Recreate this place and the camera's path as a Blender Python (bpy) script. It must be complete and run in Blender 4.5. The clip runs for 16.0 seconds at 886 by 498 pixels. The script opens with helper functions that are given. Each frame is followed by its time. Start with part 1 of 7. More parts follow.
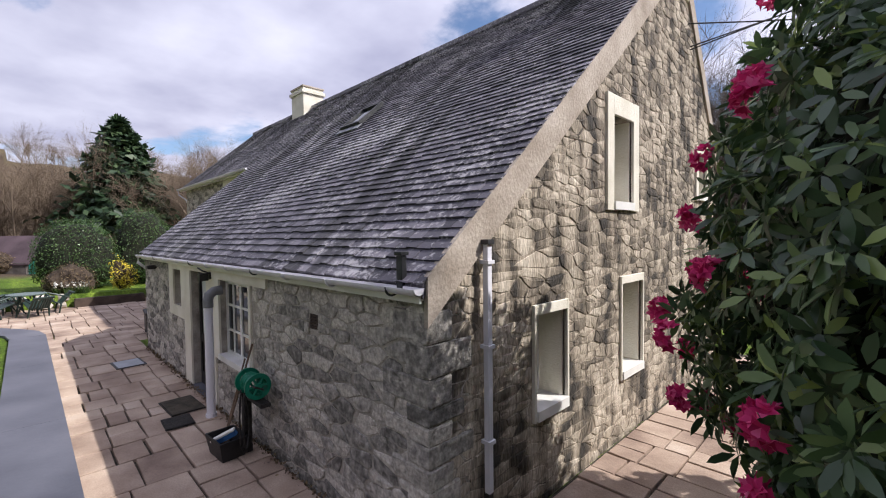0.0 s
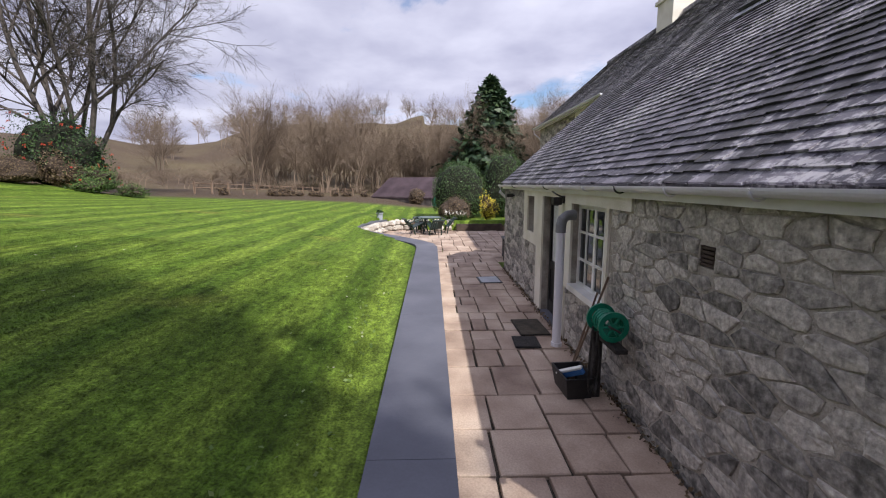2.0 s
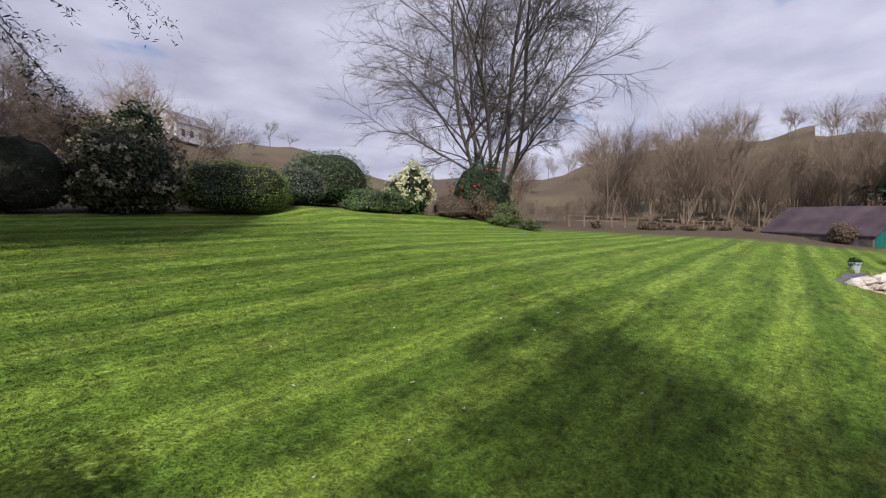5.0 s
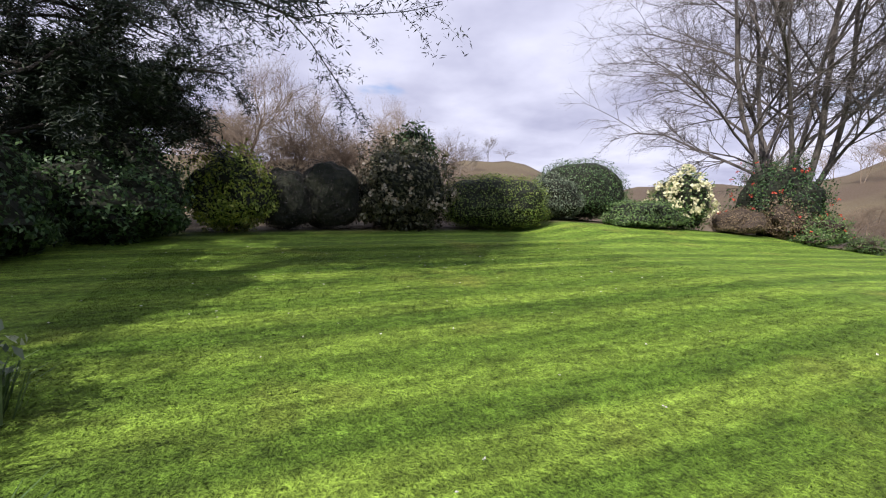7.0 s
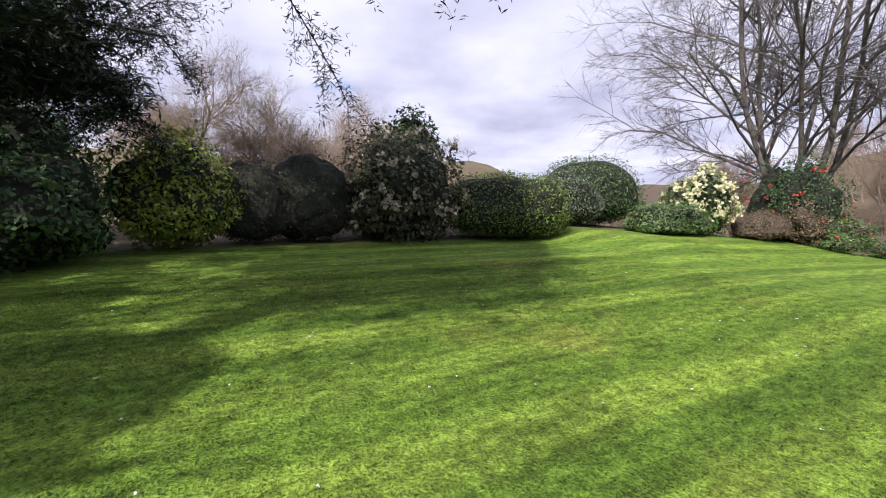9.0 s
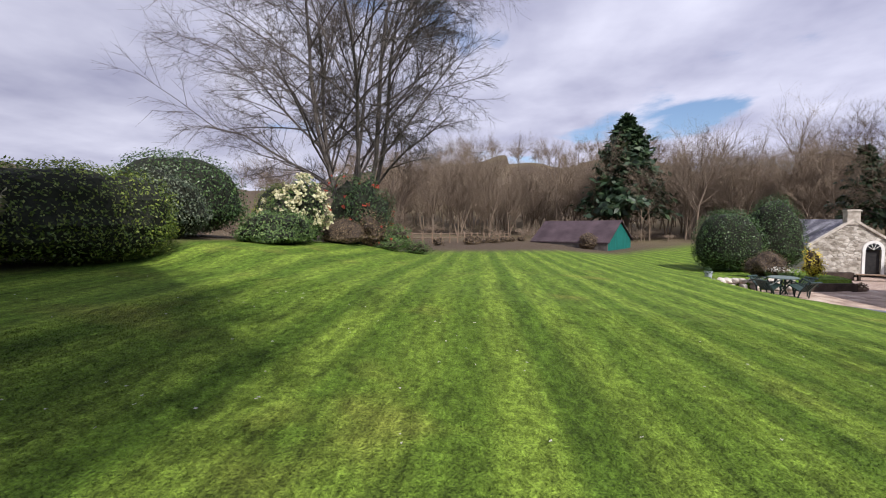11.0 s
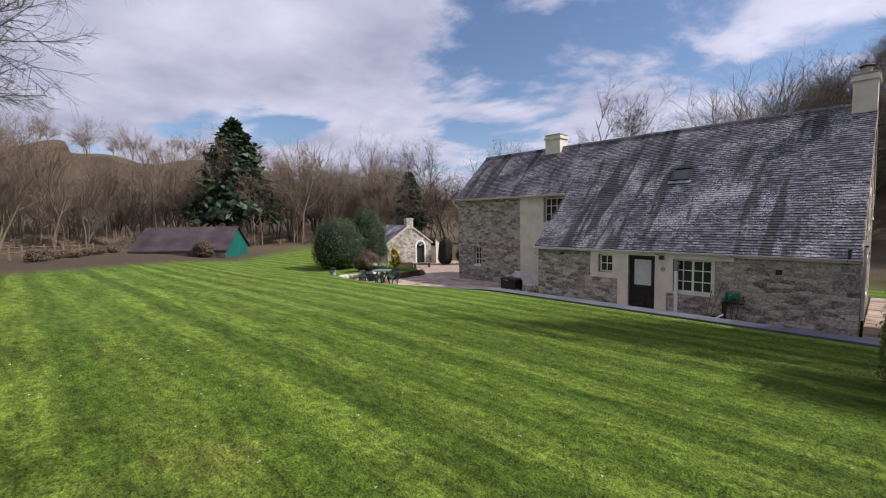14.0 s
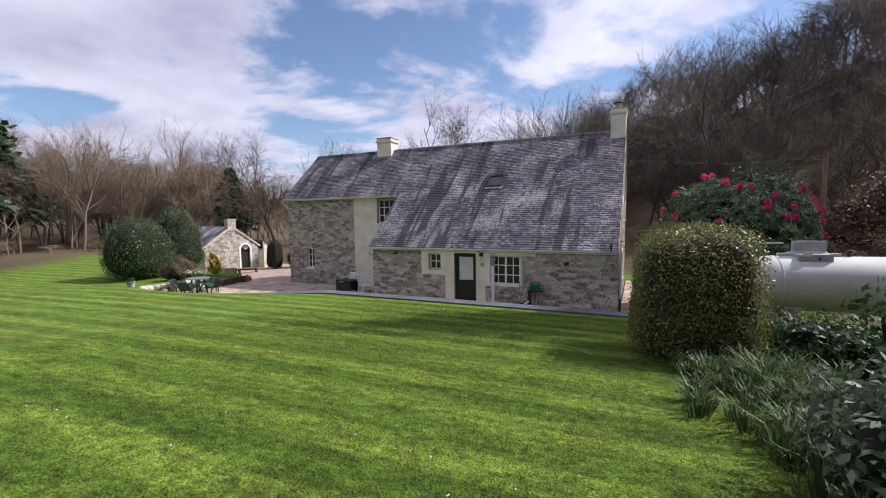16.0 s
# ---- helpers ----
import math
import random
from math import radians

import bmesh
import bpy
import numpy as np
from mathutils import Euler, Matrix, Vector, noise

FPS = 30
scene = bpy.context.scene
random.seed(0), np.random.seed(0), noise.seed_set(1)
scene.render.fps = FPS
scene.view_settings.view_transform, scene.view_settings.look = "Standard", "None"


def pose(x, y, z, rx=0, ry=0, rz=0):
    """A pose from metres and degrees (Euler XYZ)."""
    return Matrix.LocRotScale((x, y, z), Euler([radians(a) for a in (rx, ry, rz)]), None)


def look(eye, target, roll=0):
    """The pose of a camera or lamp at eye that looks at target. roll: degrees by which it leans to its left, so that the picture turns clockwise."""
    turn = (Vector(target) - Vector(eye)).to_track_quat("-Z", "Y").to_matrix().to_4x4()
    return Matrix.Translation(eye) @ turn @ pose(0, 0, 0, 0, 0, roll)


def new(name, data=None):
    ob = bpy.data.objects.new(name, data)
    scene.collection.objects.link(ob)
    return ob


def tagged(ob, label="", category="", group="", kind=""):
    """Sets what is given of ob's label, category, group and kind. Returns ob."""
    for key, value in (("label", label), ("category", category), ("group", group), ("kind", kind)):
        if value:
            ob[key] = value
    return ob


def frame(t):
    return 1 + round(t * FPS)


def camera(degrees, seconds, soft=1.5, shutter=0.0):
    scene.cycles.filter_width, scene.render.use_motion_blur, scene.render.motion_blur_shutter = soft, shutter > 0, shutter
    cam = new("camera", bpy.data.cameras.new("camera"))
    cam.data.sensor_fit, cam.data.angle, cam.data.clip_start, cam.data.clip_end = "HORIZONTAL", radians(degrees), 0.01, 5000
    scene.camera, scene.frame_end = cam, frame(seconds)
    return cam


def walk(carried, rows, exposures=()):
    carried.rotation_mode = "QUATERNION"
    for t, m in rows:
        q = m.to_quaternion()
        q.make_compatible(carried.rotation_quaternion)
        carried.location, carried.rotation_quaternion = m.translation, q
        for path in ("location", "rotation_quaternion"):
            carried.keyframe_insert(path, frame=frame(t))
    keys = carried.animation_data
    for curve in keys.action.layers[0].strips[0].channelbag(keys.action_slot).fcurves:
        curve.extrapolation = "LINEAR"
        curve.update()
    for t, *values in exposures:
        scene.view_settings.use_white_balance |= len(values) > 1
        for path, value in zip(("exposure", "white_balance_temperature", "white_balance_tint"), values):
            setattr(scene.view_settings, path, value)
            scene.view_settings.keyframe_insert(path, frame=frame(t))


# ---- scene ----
cam = camera(92.0, 16.0, soft=1.1)
PATH = [
    (0, (2.332, -2.114, 2.645), (0.904, -0.715, 2.577), -0.7),
    (0.5, (2.237, -2.013, 2.589), (0.735, -0.704, 2.412), -0.4),
    (1, (1.973, -1.906, 2.49), (0.296, -0.845, 2.244), -0.4),
    (1.5, (1.616, -1.914, 2.422), (-0.265, -1.297, 2.141), -0.0),
    (2, (1.228, -1.972, 2.288), (-0.748, -1.921, 1.983), -0.1),
    (2.5, (0.719, -2.254, 2.078), (-1.195, -2.744, 1.764), -0.0),
    (3, (0.079, -2.752, 2.077), (-1.678, -3.655, 1.762), 0.2),
    (3.2, (-0.066, -2.939, 2.099), (-1.77, -3.938, 1.785), 0.7),
    (5.3, (-0.239, -6.315, 2.561), (-1.681, -7.694, 2.421), -0.7),
    (5.5, (-0.208, -6.628, 2.553), (-1.577, -8.08, 2.419), -0.7),
    (6, (-0.082, -7.354, 2.638), (-1.24, -8.98, 2.519), -0.5),
    (6.5, (0.065, -8.095, 2.733), (-0.886, -9.851, 2.619), -0.4),
    (7, (0.203, -8.809, 2.759), (-0.564, -10.653, 2.652), -0.2),
    (7.5, (0.342, -9.575, 2.837), (-0.284, -11.471, 2.734), -0.3),
    (8, (0.442, -10.384, 2.916), (-0.129, -12.298, 2.809), -0.2),
    (8.5, (0.408, -11.154, 2.972), (-0.253, -13.038, 2.864), -0.2),
    (9, (0.386, -11.999, 3.034), (-0.558, -13.759, 2.925), -0.5),
    (9.5, (0.286, -12.667, 3.098), (-1.037, -14.162, 2.981), -0.5),
    (10, (0.248, -13.319, 3.186), (-1.433, -14.397, 3.063), -0.9),
    (10.2, (0.201, -13.546, 3.227), (-1.584, -14.439, 3.101), -1.1),
    (12.3, (0.2, -15.56, 3.512), (-1.697, -14.942, 3.379), -0.9),
    (12.5, (0.244, -15.675, 3.533), (-1.615, -14.95, 3.398), -1.1),
    (13, (0.424, -15.948, 3.552), (-1.32, -14.98, 3.413), -1.0),
    (13.5, (0.527, -16.068, 3.59), (-1.077, -14.882, 3.444), -1.0),
    (14, (0.539, -16.128, 3.604), (-0.905, -14.752, 3.455), -1.0),
    (14.5, (0.56, -16.154, 3.608), (-0.717, -14.622, 3.457), -1.0),
    (15, (0.576, -16.168, 3.624), (-0.546, -14.519, 3.469), -0.9),
    (15.5, (0.605, -16.184, 3.629), (-0.369, -14.444, 3.472), -0.9),
    (16, (0.637, -16.182, 3.625), (-0.192, -14.369, 3.467), -0.8),
]
walk(cam, [(t, look(eye, target, roll)) for t, eye, target, roll in PATH], [(0, 0.12, 6150, 13), (1.5, 0.14, 6150, 13), (2.5, 0.04, 6150, 13), (3.2, 0.05, 6150, 13), (5.3, -0.10, 6150, 13), (6, 0.0, 6150, 13), (7, 0.38, 6150, 13), (9, 0.52, 6150, 13), (10, 0.28, 6150, 13), (12.3, -0.20, 6150, 13), (14, -0.22, 6150, 13), (16, 0.03, 6150, 13)])

# ---------------------------------------------------------------- light
SUN_EL, SUN_AZ = radians(44.8), radians(36)  # azimuth counted from +x towards +y
TO_SUN = Vector((math.cos(SUN_EL) * math.cos(SUN_AZ), math.cos(SUN_EL) * math.sin(SUN_AZ), math.sin(SUN_EL)))
sun = new("sun", bpy.data.lights.new("sun", "SUN"))
sun.data.energy, sun.data.angle, sun.data.color = 5.4, radians(0.6), (1.0, 0.94, 0.85)
sun.matrix_world = look((40, 30, 50), Vector((40, 30, 50)) - TO_SUN)


def nodes_of(owner):
    owner.use_nodes = True
    owner.node_tree.nodes.clear()
    return owner.node_tree.nodes, owner.node_tree.links


def make_world():
    w = bpy.data.worlds.new("sky")
    scene.world = w
    N, L = nodes_of(w)
    out, bg = N.new("ShaderNodeOutputWorld"), N.new("ShaderNodeBackground")
    sky = N.new("ShaderNodeTexSky")
    sky.sky_type, sky.sun_disc = "NISHITA", False
    sky.sun_elevation, sky.sun_rotation = SUN_EL, math.pi / 2 - SUN_AZ
    sky.air_density, sky.dust_density, sky.ozone_density = 1.0, 0.6, 1.6
    tc, sep = N.new("ShaderNodeTexCoord"), N.new("ShaderNodeSeparateXYZ")
    L.new(tc.outputs["Generated"], sep.inputs[0])

    def math_node(op, a, b=None, clamp=False):
        m = N.new("ShaderNodeMath")
        m.operation, m.use_clamp = op, clamp
        for i, v in enumerate((a, b)):
            if v is None:
                continue
            if isinstance(v, (int, float)):
                m.inputs[i].default_value = v
            else:
                L.new(v, m.inputs[i])
        return m.outputs[0]

    up = math_node("ADD", math_node("MAXIMUM", sep.outputs["Z"], 0.0), 0.16)
    comb = N.new("ShaderNodeCombineXYZ")
    L.new(math_node("DIVIDE", sep.outputs["X"], up), comb.inputs[0])
    L.new(math_node("DIVIDE", sep.outputs["Y"], up), comb.inputs[1])
    big, fine = N.new("ShaderNodeTexNoise"), N.new("ShaderNodeTexNoise")
    big.inputs["Scale"].default_value, big.inputs["Detail"].default_value, big.inputs["Roughness"].default_value = 1.0, 9.0, 0.56
    big.inputs["Distortion"].default_value = 0.25
    fine.inputs["Scale"].default_value, fine.inputs["Detail"].default_value = 1.6, 5.0
    L.new(comb.outputs[0], big.inputs["Vector"])
    L.new(comb.outputs[0], fine.inputs["Vector"])
    # overcast towards -y, broken cloud towards +y and -x
    bias = math_node("ADD", math_node("MULTIPLY", sep.outputs["Y"], -0.11), 0.045)
    cover = math_node("ADD", big.outputs["Fac"], bias)
    mask = N.new("ShaderNodeMapRange")
    mask.interpolation_type = "SMOOTHSTEP"
    L.new(cover, mask.inputs["Value"])
    mask.inputs["From Min"].default_value, mask.inputs["From Max"].default_value = 0.39, 0.49
    ramp = N.new("ShaderNodeValToRGB")
    e = ramp.color_ramp.elements
    e[0].position, e[0].color = 0.30, (0.98, 0.97, 1.10, 1)
    e[1].position, e[1].color = 0.72, (0.50, 0.50, 0.66, 1)
    L.new(fine.outputs["Fac"], ramp.inputs["Fac"])
    toward = N.new("ShaderNodeVectorMath")
    toward.operation = "DOT_PRODUCT"
    L.new(tc.outputs["Generated"], toward.inputs[0])
    toward.inputs[1].default_value = TO_SUN
    halo = math_node("POWER", math_node("MAXIMUM", toward.outputs["Value"], 0.0), 4.0)
    lit = N.new("ShaderNodeMix")
    lit.data_type, lit.blend_type = "RGBA", "MULTIPLY"
    lit.inputs["Factor"].default_value = 1.0
    L.new(ramp.outputs[0], lit.inputs[6])
    bright = N.new("ShaderNodeCombineXYZ")
    # the overcast half is greyer than the broken clouds opposite
    north = math_node("ADD", math_node("MULTIPLY", sep.outputs["Y"], 0.14), 1.0)
    for i in range(3):
        L.new(math_node("ADD", math_node("MULTIPLY", halo, 1.2), north), bright.inputs[i])
    L.new(bright.outputs[0], lit.inputs[7])
    scale = N.new("ShaderNodeMix")
    scale.data_type, scale.blend_type = "RGBA", "MULTIPLY"
    scale.inputs["Factor"].default_value = 1.0
    L.new(sky.outputs[0], scale.inputs[6])
    scale.inputs[7].default_value = (SKY, SKY, SKY * 1.04, 1)
    mix = N.new("ShaderNodeMix")
    mix.data_type = "RGBA"
    L.new(mask.outputs[0], mix.inputs["Factor"])
    L.new(scale.outputs[2], mix.inputs[6])
    L.new(lit.outputs[2], mix.inputs[7])
    L.new(mix.outputs[2], bg.inputs["Color"])
    bg.inputs["Strength"].default_value = 0.85
    L.new(bg.outputs[0], out.inputs[0])


SKY = 0.15
make_world()

# ---------------------------------------------------------------- materials
MATS = {}


def surface(name, stops, scale=4.0, detail=6.0, rough=0.85, bump=0.3, bump_scale=None, vary=0.0, fine=0.25, fine_scale=40.0,
            metallic=0.0, stretch=(1, 1, 1), island=0.0, spec=0.3, distort=0.0, rough_vary=0.1):
    """A weathered surface: two scales of noise through a ramp of colours, grain, relief and a shift per object or island."""
    if name in MATS:
        return MATS[name]
    m = bpy.data.materials.new(name)
    MATS[name] = m
    N, L = nodes_of(m)
    out, b = N.new("ShaderNodeOutputMaterial"), N.new("ShaderNodeBsdfPrincipled")
    L.new(b.outputs[0], out.inputs[0])
    tc, mp = N.new("ShaderNodeTexCoord"), N.new("ShaderNodeMapping")
    L.new(tc.outputs["Object"], mp.inputs[0])
    mp.inputs["Scale"].default_value = stretch
    n1, n2 = N.new("ShaderNodeTexNoise"), N.new("ShaderNodeTexNoise")
    n1.inputs["Scale"].default_value, n1.inputs["Detail"].default_value = scale, detail
    n1.inputs["Distortion"].default_value = distort
    n2.inputs["Scale"].default_value, n2.inputs["Detail"].default_value = fine_scale, 4.0
    for n in (n1, n2):
        L.new(mp.outputs[0], n.inputs["Vector"])
    ramp = N.new("ShaderNodeValToRGB")
    els = ramp.color_ramp.elements
    while len(els) < len(stops):
        els.new(0.5)
    for e, (p, c) in zip(els, stops):
        e.position, e.color = p, (*c, 1)
    fac = n1.outputs["Fac"]
    if vary or island:
        info = N.new("ShaderNodeObjectInfo") if vary else N.new("ShaderNodeNewGeometry")
        src = info.outputs["Random"] if vary else info.outputs["Random Per Island"]
        k = vary or island
        ma = N.new("ShaderNodeMath")
        ma.operation = "MULTIPLY_ADD"
        L.new(src, ma.inputs[0])
        ma.inputs[1].default_value = k
        ad = N.new("ShaderNodeMath")
        ad.operation = "SUBTRACT"
        L.new(fac, ad.inputs[0])
        ad.inputs[1].default_value = k / 2
        L.new(ad.outputs[0], ma.inputs[2])
        fac = ma.outputs[0]
    L.new(fac, ramp.inputs["Fac"])
    grain = N.new("ShaderNodeMix")
    grain.data_type, grain.blend_type = "RGBA", "OVERLAY"
    grain.inputs["Factor"].default_value = fine
    L.new(ramp.outputs[0], grain.inputs[6])
    L.new(n2.outputs["Fac"], grain.inputs[7])
    L.new(grain.outputs[2], b.inputs["Base Color"])
    rr = N.new("ShaderNodeMapRange")
    rr.inputs["To Min"].default_value, rr.inputs["To Max"].default_value = max(0.0, rough - rough_vary), min(1.0, rough + rough_vary)
    L.new(n2.outputs["Fac"], rr.inputs["Value"])
    L.new(rr.outputs[0], b.inputs["Roughness"])
    b.inputs["Metallic"].default_value = metallic
    b.inputs["Specular IOR Level"].default_value = spec
    if bump:
        n3, bp = N.new("ShaderNodeTexNoise"), N.new("ShaderNodeBump")
        n3.inputs["Scale"].default_value, n3.inputs["Detail"].default_value = bump_scale or fine_scale, 5.0
        L.new(mp.outputs[0], n3.inputs["Vector"])
        bp.inputs["Strength"].default_value, bp.inputs["Distance"].default_value = min(1.0, bump), 0.02 if bump < 1 else 0.045
        L.new(n3.outputs["Fac"], bp.inputs["Height"])
        L.new(bp.outputs[0], b.inputs["Normal"])
    return m


def leafy(name, stops, rough=0.5, glow=0.25, spec=0.35):
    """Leaves: a colour from each leaf's own random number, and some light let through."""
    if name in MATS:
        return MATS[name]
    stops = [(p, tuple(min(0.9, v * (1.0 if max(c) > 0.4 else 1.5)) for v in c)) for p, c in stops]
    m = bpy.data.materials.new(name)
    MATS[name] = m
    N, L = nodes_of(m)
    out, b = N.new("ShaderNodeOutputMaterial"), N.new("ShaderNodeBsdfPrincipled")
    tr, mx = N.new("ShaderNodeBsdfTranslucent"), N.new("ShaderNodeMixShader")
    geo, ramp = N.new("ShaderNodeNewGeometry"), N.new("ShaderNodeValToRGB")
    els = ramp.color_ramp.elements
    while len(els) < len(stops):
        els.new(0.5)
    for e, (p, c) in zip(els, stops):
        e.position, e.color = p, (*c, 1)
    L.new(geo.outputs["Random Per Island"], ramp.inputs["Fac"])
    L.new(ramp.outputs[0], b.inputs["Base Color"])
    L.new(ramp.outputs[0], tr.inputs["Color"])
    b.inputs["Roughness"].default_value = rough
    b.inputs["Specular IOR Level"].default_value = spec
    mx.inputs[0].default_value = glow
    L.new(b.outputs[0], mx.inputs[1])
    L.new(tr.outputs[0], mx.inputs[2])
    L.new(mx.outputs[0], out.inputs[0])
    return m


def glass_mat():
    m = bpy.data.materials.new("window_glass")
    N, L = nodes_of(m)
    out, b = N.new("ShaderNodeOutputMaterial"), N.new("ShaderNodeBsdfPrincipled")
    b.inputs["Base Color"].default_value = (0.02, 0.025, 0.03, 1)
    b.inputs["Roughness"].default_value = 0.06
    b.inputs["Specular IOR Level"].default_value = 0.6
    L.new(b.outputs[0], out.inputs[0])
    return m


GLASS = glass_mat()
STONE = surface("rubble_stone", [(0.22, (0.13, 0.122, 0.11)), (0.40, (0.28, 0.262, 0.238)), (0.57, (0.41, 0.38, 0.335)), (0.78, (0.56, 0.52, 0.46))],
                scale=13.0, island=0.5, bump=0.7, bump_scale=26, fine=0.8, fine_scale=34, rough=0.92)
STONE_ONE = surface("rubble_stone_single", [(0.22, (0.13, 0.122, 0.11)), (0.40, (0.28, 0.262, 0.238)), (0.57, (0.41, 0.38, 0.335)), (0.78, (0.56, 0.52, 0.46))],
                    scale=13.0, vary=0.5, bump=0.7, bump_scale=26, fine=0.8, fine_scale=34, rough=0.92)
GABLE_STOPS = [(0.33, (0.05, 0.045, 0.04)), (0.44, (0.17, 0.142, 0.11)), (0.55, (0.37, 0.315, 0.245)), (0.76, (0.56, 0.49, 0.40))]
STONE_WARM = surface("limewashed_rubble", GABLE_STOPS, scale=1.7, island=0.20, bump=0.7, bump_scale=22, fine=0.95, fine_scale=20, rough=0.95, stretch=(2.1, 2.1, 0.5))
STONE_WARM_ONE = surface("limewashed_rubble_single", GABLE_STOPS, scale=1.7, vary=0.20, bump=0.7, bump_scale=22, fine=0.95, fine_scale=20, rough=0.95, stretch=(2.1, 2.1, 0.5))
MORTAR = surface("lime_mortar", [(0.3, (0.24, 0.215, 0.185)), (0.7, (0.48, 0.44, 0.38))], scale=5, bump=0.8, bump_scale=30, fine=0.4, fine_scale=60, rough=0.95)
RENDER = surface("cream_render", [(0.3, (0.62, 0.58, 0.47)), (0.55, (0.74, 0.70, 0.60)), (0.8, (0.80, 0.77, 0.68))], scale=1.8, bump=0.35, bump_scale=50, fine=0.2, rough=0.9)
CEMENT = surface("cement_skew", [(0.3, (0.30, 0.25, 0.20)), (0.55, (0.42, 0.36, 0.30)), (0.8, (0.52, 0.46, 0.40))], scale=2.2, bump=0.5, bump_scale=25, fine=0.35, rough=0.92)
WHITE = surface("white_paint", [(0.3, (0.68, 0.67, 0.63)), (0.7, (0.82, 0.81, 0.78))], scale=3, bump=0.08, fine=0.12, rough=0.45)
PLASTIC = surface("white_plastic", [(0.3, (0.62, 0.61, 0.66)), (0.7, (0.76, 0.75, 0.79))], scale=2.5, bump=0.05, fine=0.15, rough=0.4, stretch=(1, 1, 0.3))
BLACK = surface("black_paint_and_room_shade", [(0.3, (0.012, 0.012, 0.013)), (0.7, (0.03, 0.028, 0.027))], scale=5, bump=0.1, fine=0.2, rough=0.5)
IRON = surface("dark_iron", [(0.3, (0.02, 0.022, 0.024)), (0.7, (0.06, 0.06, 0.062))], scale=8, bump=0.2, fine=0.3, rough=0.5, metallic=0.4)
FROST = surface("frosted_glass", [(0.3, (0.50, 0.53, 0.53)), (0.7, (0.62, 0.65, 0.64))], scale=3, bump=0.2, bump_scale=80, fine=0.1, rough=0.3)
GREEN_PLASTIC = surface("green_plastic", [(0.3, (0.005, 0.13, 0.075)), (0.7, (0.012, 0.22, 0.13))], scale=6, bump=0.05, fine=0.15, rough=0.4)
RUBBER = surface("black_rubber", [(0.3, (0.018, 0.017, 0.017)), (0.7, (0.045, 0.04, 0.036))], scale=20, bump=0.6, bump_scale=120, fine=0.3, rough=0.8)
WOOD = surface("weathered_wood", [(0.3, (0.12, 0.08, 0.055)), (0.7, (0.28, 0.20, 0.14))], scale=3, bump=0.4, fine=0.4, rough=0.8, stretch=(3, 3, 0.5))
DARKWOOD = surface("dark_sleeper", [(0.3, (0.035, 0.025, 0.02)), (0.7, (0.09, 0.065, 0.05))], scale=3, bump=0.5, fine=0.4, rough=0.85)
CAPSTONE = surface("blue_slate_coping", [(0.3, (0.085, 0.088, 0.108)), (0.55, (0.115, 0.118, 0.142)), (0.8, (0.16, 0.162, 0.185))], scale=1.2, bump=0.15, bump_scale=20, fine=0.15, fine_scale=50, rough=0.6, vary=0.12)
PAVE_STOPS = [(0.2, (0.20, 0.14, 0.11)), (0.45, (0.36, 0.27, 0.21)), (0.65, (0.48, 0.375, 0.295)), (0.85, (0.56, 0.47, 0.39))]
PAVE = surface("sandstone_slab", PAVE_STOPS, scale=1.6, vary=0.25, bump=0.35, bump_scale=18, fine=0.35, fine_scale=60, rough=0.85)
EARTH = surface("joint_earth", [(0.3, (0.03, 0.026, 0.02)), (0.7, (0.09, 0.075, 0.055))], scale=6, bump=0.6, fine=0.4, rough=0.95)
GRAVEL = surface("pink_gravel", [(0.3, (0.26, 0.18, 0.14)), (0.7, (0.44, 0.34, 0.28))], scale=3, bump=0.8, bump_scale=60, fine=0.5, fine_scale=70, rough=0.95)
BARK = surface("grey_bark", [(0.3, (0.10, 0.085, 0.07)), (0.7, (0.24, 0.21, 0.18))], scale=4, bump=0.5, fine=0.4, rough=0.9, stretch=(2, 2, 0.6))
BARK_FAR = surface("brown_twigs", [(0.3, (0.115, 0.086, 0.062)), (0.7, (0.255, 0.195, 0.14))], scale=0.05, bump=0.0, fine=0.2, rough=0.95, vary=0.45)
BARK_PALE = surface("pale_twigs", [(0.3, (0.15, 0.125, 0.105)), (0.7, (0.27, 0.235, 0.20))], scale=0.08, bump=0.0, fine=0.2, rough=0.95, vary=0.4)
TANK = surface("tank_paint", [(0.3, (0.46, 0.46, 0.45)), (0.7, (0.60, 0.60, 0.59))], scale=1.4, bump=0.05, fine=0.2, rough=0.65)


